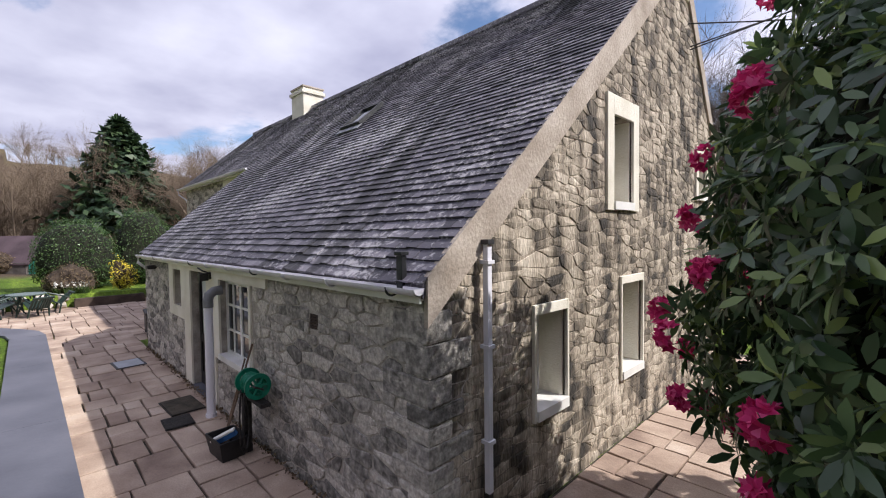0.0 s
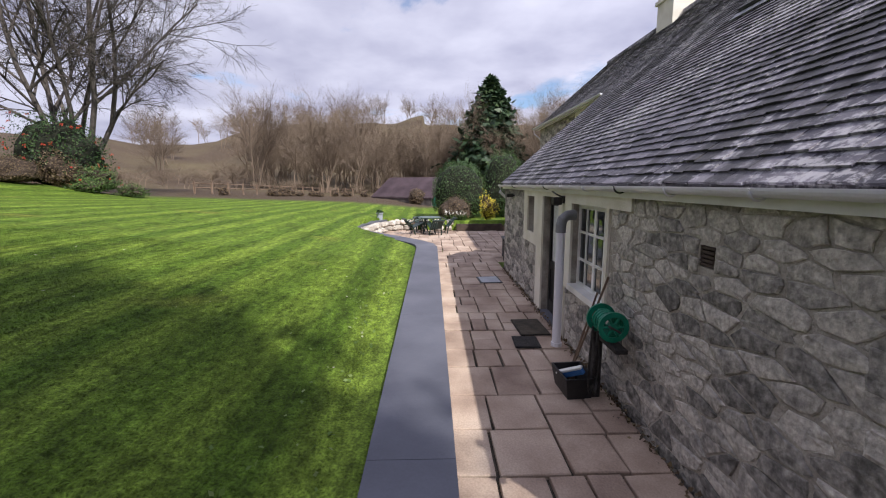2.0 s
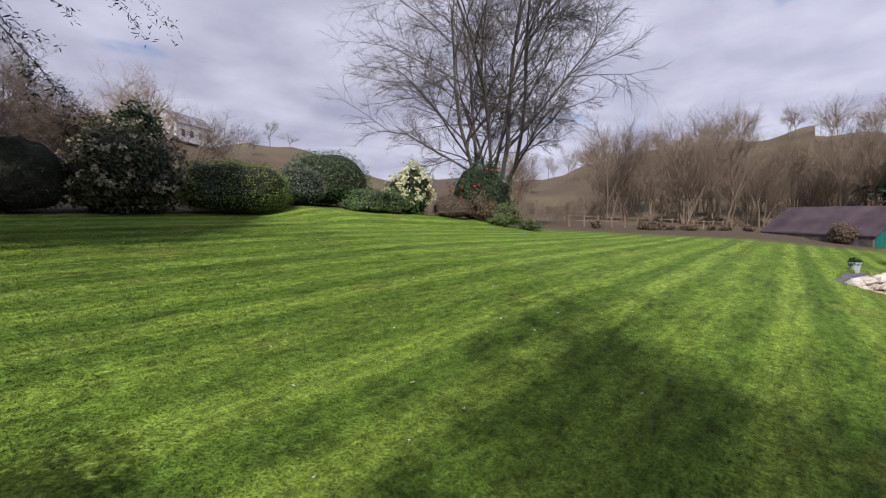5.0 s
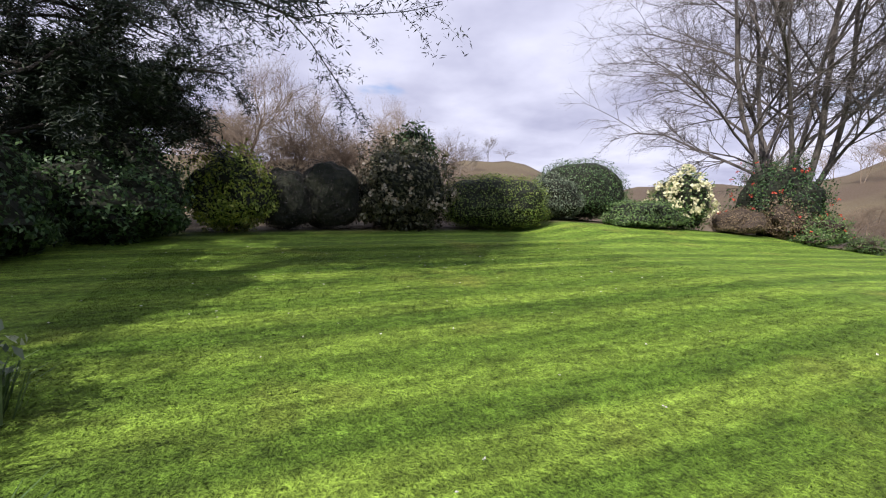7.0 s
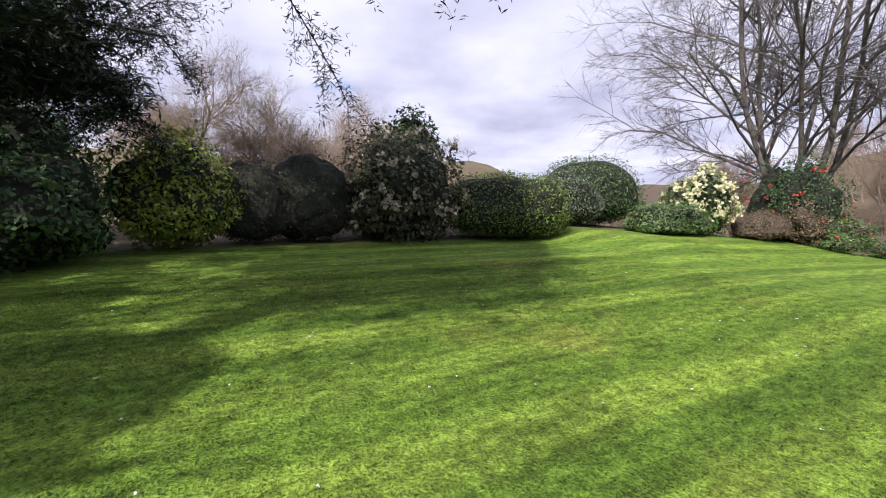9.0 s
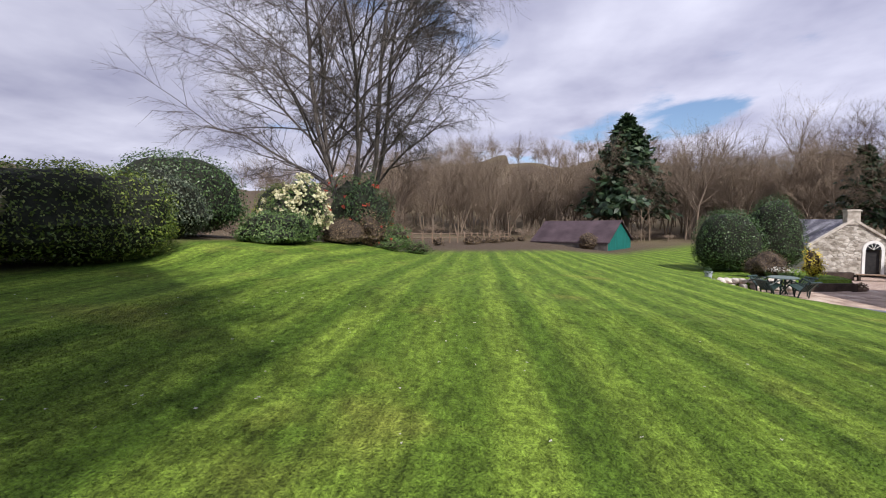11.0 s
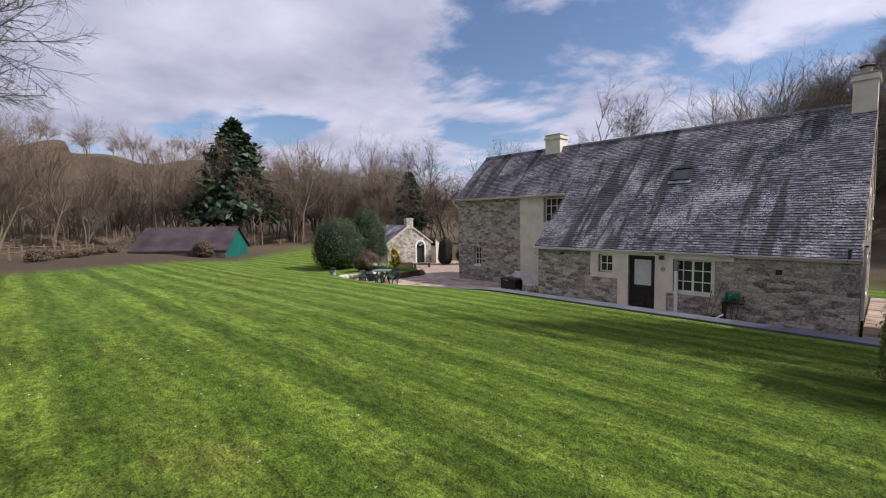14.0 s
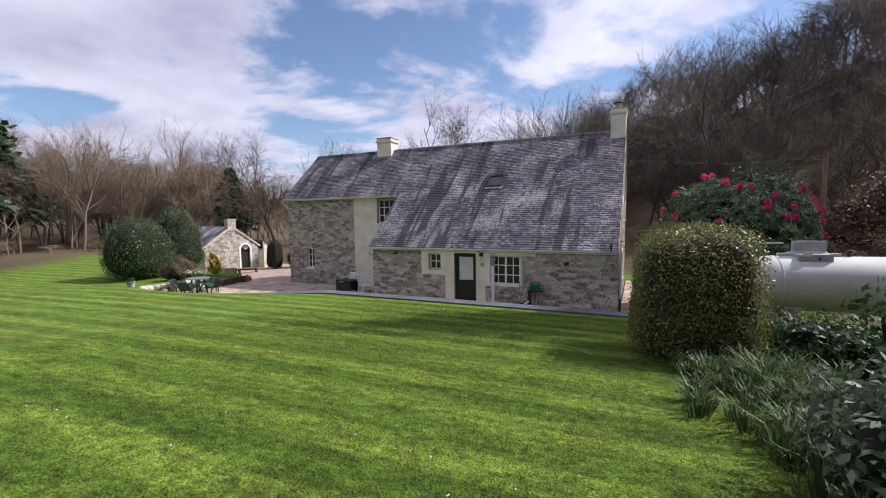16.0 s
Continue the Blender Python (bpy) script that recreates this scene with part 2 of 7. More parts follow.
def slate_mat(name, per_object):
    """Scottish slate with pale lichen in blotches and dark wet streaks down the slope."""
    m = bpy.data.materials.new(name)
    N, L = nodes_of(m)
    out, b = N.new("ShaderNodeOutputMaterial"), N.new("ShaderNodeBsdfPrincipled")
    L.new(b.outputs[0], out.inputs[0])
    tc, mp = N.new("ShaderNodeTexCoord"), N.new("ShaderNodeMapping")
    L.new(tc.outputs["Object"], mp.inputs[0])
    if per_object:
        info = N.new("ShaderNodeObjectInfo")
        rnd = info.outputs["Random"]
    else:
        info = N.new("ShaderNodeNewGeometry")
        rnd = info.outputs["Random Per Island"]
    base = N.new("ShaderNodeValToRGB")
    e = base.color_ramp.elements
    e[0].color, e[1].color = (0.040, 0.037, 0.047, 1), (0.185, 0.172, 0.20, 1)
    e.new(0.6).color = (0.088, 0.081, 0.101, 1)
    L.new(rnd, base.inputs["Fac"])
    lich, blot, streak = (N.new("ShaderNodeTexNoise") for _ in range(3))
    lich.inputs["Scale"].default_value, lich.inputs["Detail"].default_value, lich.inputs["Roughness"].default_value = 15.0, 8.0, 0.72
    blot.inputs["Scale"].default_value, blot.inputs["Detail"].default_value = 0.75, 3.0
    for n in (lich, blot):
        L.new(tc.outputs["Object"], n.inputs["Vector"])
    sm = N.new("ShaderNodeMapping")
    sm.inputs["Scale"].default_value = (0.95, 0.13, 0.13)
    L.new(tc.outputs["Object"], sm.inputs[0])
    L.new(sm.outputs[0], streak.inputs["Vector"])
    streak.inputs["Scale"].default_value, streak.inputs["Detail"].default_value, streak.inputs["Distortion"].default_value = 1.4, 9.0, 0.5
    ad = N.new("ShaderNodeMath")
    ad.operation = "MULTIPLY_ADD"
    L.new(blot.outputs["Fac"], ad.inputs[0])
    ad.inputs[1].default_value = 0.55
    L.new(lich.outputs["Fac"], ad.inputs[2])
    mr = N.new("ShaderNodeMapRange")
    mr.inputs["From Min"].default_value, mr.inputs["From Max"].default_value = 0.79, 0.88
    L.new(ad.outputs[0], mr.inputs["Value"])
    mix = N.new("ShaderNodeMix")
    mix.data_type = "RGBA"
    mk = N.new("ShaderNodeMath")
    mk.operation = "MULTIPLY"
    L.new(mr.outputs[0], mk.inputs[0])
    mk.inputs[1].default_value = 0.55
    L.new(mk.outputs[0], mix.inputs["Factor"])
    L.new(base.outputs[0], mix.inputs[6])
    mix.inputs[7].default_value = (0.58, 0.56, 0.58, 1)
    sr = N.new("ShaderNodeMapRange")
    sr.inputs["From Min"].default_value, sr.inputs["From Max"].default_value = 0.565, 0.62
    L.new(streak.outputs["Fac"], sr.inputs["Value"])
    moss = N.new("ShaderNodeMix")
    moss.data_type = "RGBA"
    mk2 = N.new("ShaderNodeMath")
    mk2.operation = "MULTIPLY"
    L.new(sr.outputs[0], mk2.inputs[0])
    mk2.inputs[1].default_value = 0.85
    L.new(mk2.outputs[0], moss.inputs["Factor"])
    L.new(mix.outputs[2], moss.inputs[6])
    moss.inputs[7].default_value = (0.022, 0.020, 0.022, 1)
    L.new(moss.outputs[2], b.inputs["Base Color"])
    b.inputs["Roughness"].default_value = 0.62
    bp = N.new("ShaderNodeBump")
    bp.inputs["Strength"].default_value, bp.inputs["Distance"].default_value = 0.5, 0.01
    L.new(lich.outputs["Fac"], bp.inputs["Height"])
    L.new(bp.outputs[0], b.inputs["Normal"])
    return m


SLATE, SLATE_ONE = slate_mat("lichened_slate", False), slate_mat("lichened_slate_single", True)


def ground_mat():
    """Mown lawn with stripes near, rough hill pasture and bracken far off."""
    m = bpy.data.materials.new("lawn_and_hill")
    N, L = nodes_of(m)
    out, b = N.new("ShaderNodeOutputMaterial"), N.new("ShaderNodeBsdfPrincipled")
    L.new(b.outputs[0], out.inputs[0])
    tc = N.new("ShaderNodeTexCoord")
    rot = N.new("ShaderNodeMapping")
    rot.inputs["Rotation"].default_value = (0, 0, radians(-1.5))
    L.new(tc.outputs["Object"], rot.inputs[0])
    wav = N.new("ShaderNodeTexWave")
    wav.bands_direction, wav.wave_profile = "Y", "SIN"
    wav.inputs["Scale"].default_value, wav.inputs["Distortion"].default_value = 0.30, 1.3
    wav.inputs["Detail"].default_value, wav.inputs["Detail Scale"].default_value = 3.0, 0.35
    L.new(rot.outputs[0], wav.inputs["Vector"])
    n1, n2, n3, n4 = (N.new("ShaderNodeTexNoise") for _ in range(4))
    st = N.new("ShaderNodeMapping")
    st.inputs["Scale"].default_value = (0.35, 1.6, 1)
    L.new(rot.outputs[0], st.inputs[0])
    for n, s, d, v in ((n1, 0.55, 4.0, tc.outputs["Object"]), (n2, 1.2, 6.0, st.outputs[0]), (n3, 45.0, 4.0, tc.outputs["Object"]), (n4, 0.035, 6.0, tc.outputs["Object"])):
        n.inputs["Scale"].default_value, n.inputs["Detail"].default_value = s, d
        L.new(v, n.inputs["Vector"])

    def mixc(fac, a, c, blend="MIX"):
        x = N.new("ShaderNodeMix")
        x.data_type, x.blend_type = "RGBA", blend
        for i, v in ((0, fac), (6, a), (7, c)):
            if isinstance(v, (int, float)):
                x.inputs[i].default_value = v
            elif isinstance(v, tuple):
                x.inputs[i].default_value = (*v, 1)
            else:
                L.new(v, x.inputs[i])
        return x.outputs[2]

    def band(v, lo, hi, k=1.0):
        r = N.new("ShaderNodeMapRange")
        r.inputs["From Min"].default_value, r.inputs["From Max"].default_value, r.inputs["To Max"].default_value = lo, hi, k
        L.new(v, r.inputs["Value"])
        return r.outputs[0]

    # mown stripes: light and dark runs, broken and blotched, with tyre lines between them
    wide = N.new("ShaderNodeTexWave")
    wide.bands_direction, wide.wave_profile = "Y", "SIN"
    for k, v in (("Scale", 0.115), ("Distortion", 1.2), ("Detail", 3.0), ("Detail Scale", 0.4)):
        wide.inputs[k].default_value = v
    L.new(rot.outputs[0], wide.inputs["Vector"])
    c = mixc(band(wav.outputs["Fac"], 0.2, 0.8), (0.080, 0.138, 0.015), (0.165, 0.240, 0.031))
    c = mixc(band(wide.outputs["Fac"], 0.15, 0.85, 0.55), c, (0.120, 0.190, 0.022))
    c = mixc(band(n2.outputs["Fac"], 0.46, 0.70, 0.75), c, (0.062, 0.100, 0.012))
    c = mixc(band(n1.outputs["Fac"], 0.60, 0.78, 0.6), c, (0.20, 0.19, 0.040))
    n5, n6 = N.new("ShaderNodeTexNoise"), N.new("ShaderNodeTexNoise")
    s5 = N.new("ShaderNodeMapping")
    s5.inputs["Scale"].default_value = (1.2, 5.0, 1)
    L.new(rot.outputs[0], s5.inputs[0])
    L.new(s5.outputs[0], n5.inputs["Vector"])
    n5.inputs["Scale"].default_value, n5.inputs["Detail"].default_value, n5.inputs["Roughness"].default_value = 1.6, 8.0, 0.65
    L.new(tc.outputs["Object"], n6.inputs["Vector"])
    n6.inputs["Scale"].default_value, n6.inputs["Detail"].default_value = 11.0, 6.0
    c = mixc(0.5, c, band(n5.outputs["Fac"], 0.3, 0.72), "OVERLAY")
    c = mixc(0.42, c, band(n6.outputs["Fac"], 0.28, 0.72), "OVERLAY")
    c = mixc(0.6, c, band(n3.outputs["Fac"], 0.25, 0.75), "OVERLAY")
    hill = mixc(band(n4.outputs["Fac"], 0.4, 0.62), (0.085, 0.062, 0.042), (0.12, 0.095, 0.055))
    wild = N.new("ShaderNodeAttribute")
    wild.attribute_name = "rough_land"
    c = mixc(wild.outputs["Fac"], c, hill)
    L.new(c, b.inputs["Base Color"])
    b.inputs["Roughness"].default_value = 0.85
    b.inputs["Specular IOR Level"].default_value = 0.15
    bp = N.new("ShaderNodeBump")
    bp.inputs["Strength"].default_value, bp.inputs["Distance"].default_value = 1.0, 0.04
    L.new(n3.outputs["Fac"], bp.inputs["Height"])
    L.new(bp.outputs[0], b.inputs["Normal"])
    return m


GROUND = ground_mat()

# ---------------------------------------------------------------- mesh helpers


def link_mesh(name, me, material, parent=None, label=""):
    ob = new(name, me)
    if material is not None and not me.materials:
        me.materials.append(material)
    if parent is not None:
        ob.parent = parent
    if label:
        ob["label"] = label
    return ob


def part(name, bm, material, parent=None, label=""):
    """Links a bmesh as one mesh object under a thing or a part."""
    me = bpy.data.meshes.new(name)
    bmesh.ops.recalc_face_normals(bm, faces=bm.faces)
    bm.to_mesh(me)
    bm.free()
    return link_mesh(name, me, material, parent, label)


def raw(name, verts, faces, material, parent=None, label=""):
    me = bpy.data.meshes.new(name)
    me.from_pydata(verts, [], faces)
    me.update()
    return link_mesh(name, me, material, parent, label)


def quads(name, v, material, parent=None, label="", n=4):
    """A mesh of separate n-cornered faces from an array (count, n, 3)."""
    v = np.asarray(v, dtype=np.float32)
    c = len(v)
    me = bpy.data.meshes.new(name)
    me.vertices.add(c * n)
    me.vertices.foreach_set("co", v.reshape(-1))
    me.loops.add(c * n)
    me.loops.foreach_set("vertex_index", np.arange(c * n, dtype=np.int32))
    me.polygons.add(c)
    me.polygons.foreach_set("loop_start", np.arange(0, c * n, n, dtype=np.int32))
    me.update(calc_edges=True)
    return link_mesh(name, me, material, parent, label)


def empty(name, m=None, label="", category="", group="", kind=""):
    ob = new(name)
    if m is not None:
        ob.matrix_world = m
    return tagged(ob, label, category, group, kind)


def add_box(bm, x0, x1, y0, y1, z0, z1, bevel=0.0):
    r = bmesh.ops.create_cube(bm, size=1.0)
    for v in r["verts"]:
        v.co = Vector((x0 + (v.co.x + 0.5) * (x1 - x0), y0 + (v.co.y + 0.5) * (y1 - y0), z0 + (v.co.z + 0.5) * (z1 - z0)))
    if bevel:
        es = list({e for v in r["verts"] for e in v.link_edges})
        bmesh.ops.bevel(bm, geom=es, offset=bevel, segments=2, affect="EDGES", profile=0.6)
    return r


def box(name, x0, x1, y0, y1, z0, z1, material, parent=None, label="", bevel=0.0):
    bm = bmesh.new()
    add_box(bm, x0, x1, y0, y1, z0, z1, bevel)
    return part(name, bm, material, parent, label)


def add_tube(bm, pts, r, sides=8, closed=False, caps=True):
    """A tube along points; r is one radius or one for each point."""
    pts = [Vector(p) for p in pts]
    rs = [r] * len(pts) if isinstance(r, (int, float)) else list(r)
    rings = []
    for i, p in enumerate(pts):
        a = pts[max(0, i - 1)] if not closed else pts[i - 1]
        b = pts[min(len(pts) - 1, i + 1)] if not closed else pts[(i + 1) % len(pts)]
        d = (b - a).normalized()
        u = d.orthogonal().normalized() if abs(d.z) > 0.95 else d.cross(Vector((0, 0, 1))).normalized()
        w = d.cross(u).normalized()
        rings.append([bm.verts.new(p + rs[i] * (math.cos(t) * u + math.sin(t) * w)) for t in (2 * math.pi * k / sides for k in range(sides))])
    n = len(rings)
    for i in range(n if closed else n - 1):
        a, b = rings[i], rings[(i + 1) % n]
        for k in range(sides):
            bm.faces.new((a[k], a[(k + 1) % sides], b[(k + 1) % sides], b[k]))
    if caps and not closed:
        bm.faces.new(rings[0])
        bm.faces.new(rings[-1][::-1])


def tube(name, pts, r, material, parent=None, label="", sides=10, closed=False):
    bm = bmesh.new()
    add_tube(bm, pts, r, sides, closed)
    return part(name, bm, material, parent, label)


def lathe(name, profile, material, parent=None, label="", sides=20, at=(0, 0, 0)):
    """A turned shape from (radius, height) pairs."""
    bm = bmesh.new()
    rings = [[bm.verts.new((at[0] + r * math.cos(2 * math.pi * k / sides), at[1] + r * math.sin(2 * math.pi * k / sides), at[2] + z)) for k in range(sides)] for r, z in profile]
    for a, b in zip(rings, rings[1:]):
        for k in range(sides):
            bm.faces.new((a[k], a[(k + 1) % sides], b[(k + 1) % sides], b[k]))
    bm.faces.new(rings[0])
    bm.faces.new(rings[-1])
    return part(name, bm, material, parent, label)


def shade_smooth(ob):
    ob.data.polygons.foreach_set("use_smooth", [True] * len(ob.data.polygons))
    return ob


# ---------------------------------------------------------------- the lie of the land


def sstep(v, a, b):
    t = np.clip((v - a) / (b - a), 0, 1)
    return t * t * (3 - 2 * t)


YARD = [(1.15, -2.12), (-10.7, -2.12), (-11.8, -2.5), (-14.3, -4.4), (-16.0, -5.2), (-19.5, -4.9), (-21.2, -3.8), (-20.7, -1.6), (-20.2, 1.5), (-22.5, 2.6), (-30, 5.0), (-40, 8),
        (-40, 15), (-28, 17), (-19, 14), (3.0, 13), (2.2, 3.4), (1.3, 0.0)]


def in_yard(x, y):
    inside = np.zeros(np.shape(x), dtype=bool)
    n = len(YARD)
    for i in range(n):
        (x1, y1), (x2, y2) = YARD[i], YARD[(i + 1) % n]
        if y1 == y2:
            continue
        cross = ((y1 > y) != (y2 > y)) & (x < (x2 - x1) * (y - y1) / (y2 - y1) + x1)
        inside ^= cross
    return inside


HILL_AZ = [-180, -165, -150, -130, -115, -95, -75, -40, 0, 30, 60, 75, 92, 105, 120, 140, 150, 165, 180]
HILL_EL = [8.4, 7.4, 4.6, 5.0, 9.0, 8.2, 7.0, 6.0, 7.0, 10.0, 15.0, 14.5, 10.5, 6.5, 4.0, 3.4, 5.0, 7.6, 8.4]
HILL_R0 = [75, 75, 70, 55, 50, 45, 40, 30, 22, 20, 22, 24, 28, 34, 42, 60, 70, 75, 75]
HILL_R1 = [230, 230, 220, 170, 150, 140, 120, 100, 90, 80, 85, 90, 100, 120, 150, 200, 220, 230, 230]


def lawn_z(x, y):
    d = np.maximum(0, -y - 2.6)
    g = np.interp(x, [-60, -23, -14, -8], [0.5, 0.62, 0.86, 1.0])
    z = 0.47 + 0.107 * np.minimum(d, 26) * g + np.interp(x, [-70, -22], [-0.5, 0])
    z = z - 0.42 * sstep(-x, 18, 27) * sstep(y, -10, -2)
    return z + 0.45 * sstep(-y, 17.5, 21.5) * sstep(-x, 8, 11) * sstep(x, -26, -20)


def ground_z(x, y):
    x, y = np.asarray(x, float), np.asarray(y, float)
    z = lawn_z(x, y)
    # bank under the shrubs at the east of the yard
    z = z + 0.5 * sstep(x, 0.9, 2.4) * sstep(y, -5.5, -2.5) * (1 - sstep(y, 3, 8))
    yard = -0.06 - 0.22 * sstep(-x, 10.8, 14) * sstep(y, -4, 1.0) - 0.1 * sstep(-x, 14, 20) - 0.55 * sstep(-x, 21, 29)
    z = np.where(in_yard(x, y), yard, z)
    dx, dy = x + 8, y + 6
    r, az = np.hypot(dx, dy), np.degrees(np.arctan2(dy, dx))
    el = np.tan(np.radians(np.interp(az, HILL_AZ, HILL_EL)))
    r0, r1 = np.interp(az, HILL_AZ, HILL_R0), np.interp(az, HILL_AZ, HILL_R1)
    rough = 1 + 0.05 * np.sin(az * 0.31 + 1) + 0.035 * np.sin(az * 0.83)
    return z + sstep(r, r0, r1) * r1 * el * rough + 2.3 * (rough - 1) * sstep(r, 30, 60)


def gz(x, y):
    return float(ground_z(x, y))


def axis(lo, hi, fine_lo, fine_hi, step):
    pts = list(np.arange(fine_lo, fine_hi + 1e-6, step))
    s, v = step, fine_hi
    while v < hi:
        s *= 1.13
        v += s
        pts.append(v)
    s, v = step, fine_lo
    while v > lo:
        s *= 1.13
        v -= s
        pts.insert(0, v)
    return np.array(pts)


def make_ground():
    xs, ys = axis(-900, 900, -24, 4, 0.2), axis(-900, 900, -25, 3, 0.2)
    X, Y = np.meshgrid(xs, ys)
    Z = ground_z(X, Y)
    nx, ny = len(xs), len(ys)
    v = np.stack([X, Y, Z], -1).reshape(-1, 3)
    i = np.arange(nx * ny).reshape(ny, nx)
    f = np.stack([i[:-1, :-1], i[:-1, 1:], i[1:, 1:], i[1:, :-1]], -1).reshape(-1, 4)
    ob = raw("ground", v.tolist(), f.tolist(), GROUND)
    # mown lawn to the west and south-west, rough woodland floor elsewhere
    lx, ly = X.reshape(-1), Y.reshape(-1)
    keep = sstep(lx, -66, -60) * (1 - sstep(lx, 4.6, 5.6)) * sstep(ly, -23.5, -22) * (1 - sstep(ly, 11.5, 12.5)) * np.maximum(sstep(lx + ly, -47, -41), 0)
    at = ob.data.attributes.new("rough_land", "FLOAT", "POINT")
    at.data.foreach_set("value", (1 - keep).astype(np.float32))
    shade_smooth(ob)
    return tagged(ob, "striped mown green lawn running out to brown wooded hills", "lawn", kind="structure")


make_ground()

# ---------------------------------------------------------------- rubble walls
RNG = np.random.default_rng(7)


def clip(poly, nx, ny, c):
    """The part of a convex polygon where nx*u + ny*v <= c."""
    out = []
    for i, (u, v) in enumerate(poly):
        u2, v2 = poly[(i + 1) % len(poly)]
        a, b = nx * u + ny * v - c, nx * u2 + ny * v2 - c
        if a <= 0:
            out.append((u, v))
        if a * b < 0:
            t = a / (a - b)
            out.append((u + t * (u2 - u), v + t * (v2 - v)))
    return out


def cells(outline, holes, du, dv, jitter=0.42):
    """Irregular stones that fill a convex outline around rectangular holes (u0, u1, v0, v1)."""
    us, vs = [p[0] for p in outline], [p[1] for p in outline]
    pts = []
    row, v = 0, min(vs) - dv
    while v < max(vs) + dv:
        u = min(us) - du + (row % 2) * du * 0.5
        while u < max(us) + du:
            s = 1.0 + 0.5 * math.sin(u * 1.7 + v * 2.3)
            if RNG.random() < 0.80:
                pts.append((u + RNG.uniform(-jitter, jitter) * du, v + RNG.uniform(-0.3, 0.3) * dv))
            u += du * (0.75 + 0.25 * s)
        v += dv
        row += 1
    P = np.array(pts)
    k = dv / du
    Q = P * np.array([k, 1.0])  # squeezed, so that cells come out wider than high
    out = []
    for i, q in enumerate(Q):
        d2 = ((Q - q) ** 2).sum(1)
        near = np.argsort(d2)[1:15]
        poly = list(outline)
        for j in near:
            n = Q[j] - q
            c = (Q[j] @ Q[j] - q @ q) / 2
            poly = clip(poly, n[0] * k, n[1], c)
            if len(poly) < 3:
                break
        if len(poly) < 3:
            continue
        pu, pv = P[i]
        for u0, u1, v0, v1 in holes:
            sides = [(pu - u0, (1, 0, u0)), (u1 - pu, (-1, 0, -u1)), (pv - v0, (0, 1, v0)), (v1 - pv, (0, -1, -v1))]
            worst = min(sides, key=lambda s: s[0])
            lo = [min(p[0] for p in poly), max(p[0] for p in poly), min(p[1] for p in poly), max(p[1] for p in poly)]
            if lo[1] > u0 and lo[0] < u1 and lo[3] > v0 and lo[2] < v1:
                if worst[0] > dv * 0.4:
                    poly = []
                    break
                poly = clip(poly, *worst[1])
                if len(poly) < 3:
                    break
        if len(poly) < 3:
            continue
        c = np.mean(poly, 0)
        # uneven edges: corners drawn in, edges broken in the middle
        m = len(poly)
        ring = []
        for k2 in range(m):
            a, b = np.array(poly[k2]), np.array(poly[(k2 + 1) % m])
            ring.append(tuple(a + (c - a) * RNG.uniform(0.0, 0.16)))
            ring.append(tuple((a + b) / 2 + (c - (a + b) / 2) * RNG.uniform(-0.04, 0.16) + (b - a) * RNG.uniform(-0.12, 0.12)))
        poly = ring
        area = 0.5 * abs(sum(a[0] * b[1] - b[0] * a[1] for a, b in zip(poly, poly[1:] + poly[:1])))
        if area > 0.0025:
            out.append((c, poly))
    return out


def stone_mesh(c, poly, put, gap, proud):
    """Vertices and faces of one stone; put(u, v, d) lays wall coordinates into the world."""
    c = np.asarray(c)
    d = proud * RNG.uniform(0.1, 1.0)
    V, n = [], len(poly)
    size = math.sqrt(max(1e-4, np.mean([np.sum((np.array(p) - c) ** 2) for p in poly])))
    k1, k2 = 1 - gap / size, 1 - (gap + min(0.012, size * 0.18)) / size
    for k, dd in ((k1, -0.03), (k1 * 0.99, d * 0.55), (k2, d)):
        for p in poly:
            q = c + (np.array(p) - c) * k
            V.append(put(q[0], q[1], dd + (RNG.uniform(-0.004, 0.004) if dd > 0 else 0)))
    V.append(put(c[0], c[1], d + 0.006))
    F = []
    for r in (0, n):
        for i in range(n):
            F.append((r + i, r + (i + 1) % n, r + n + (i + 1) % n, r + n + i))
    F += [(2 * n + i, 2 * n + (i + 1) % n, 3 * n) for i in range(n)]
    return V, F


SINGLE_PIECES = []  # small pieces are linked last


def rubble(parent, stones, put, single, mat_one, mat_many, gap=0.007, proud=0.020):
    V, F = [], []
    for c, poly in stones:
        v, f = stone_mesh(c, poly, put, gap, proud)
        if single(c):
            SINGLE_PIECES.append(("stone", v, f, mat_one, parent))
        else:
            o = len(V)
            V += v
            F += [tuple(i + o for i in g) for g in f]
    ob = raw("stonework", V, F, mat_many, parent)
    ob["kind"] = "stuff"


# ---------------------------------------------------------------- the cottage
EAVE, SLOPE, RIDGE_Y = 2.36, 0.881, 5.7
BACK_SLOPE = 1.5
RIDGE_Z = EAVE + SLOPE * RIDGE_Y
BACK_Y = 7.9
cottage = empty("cottage", pose(0, 0, 0), "long stone cottage with a lichened slate catslide roof and cream surrounds", "house")


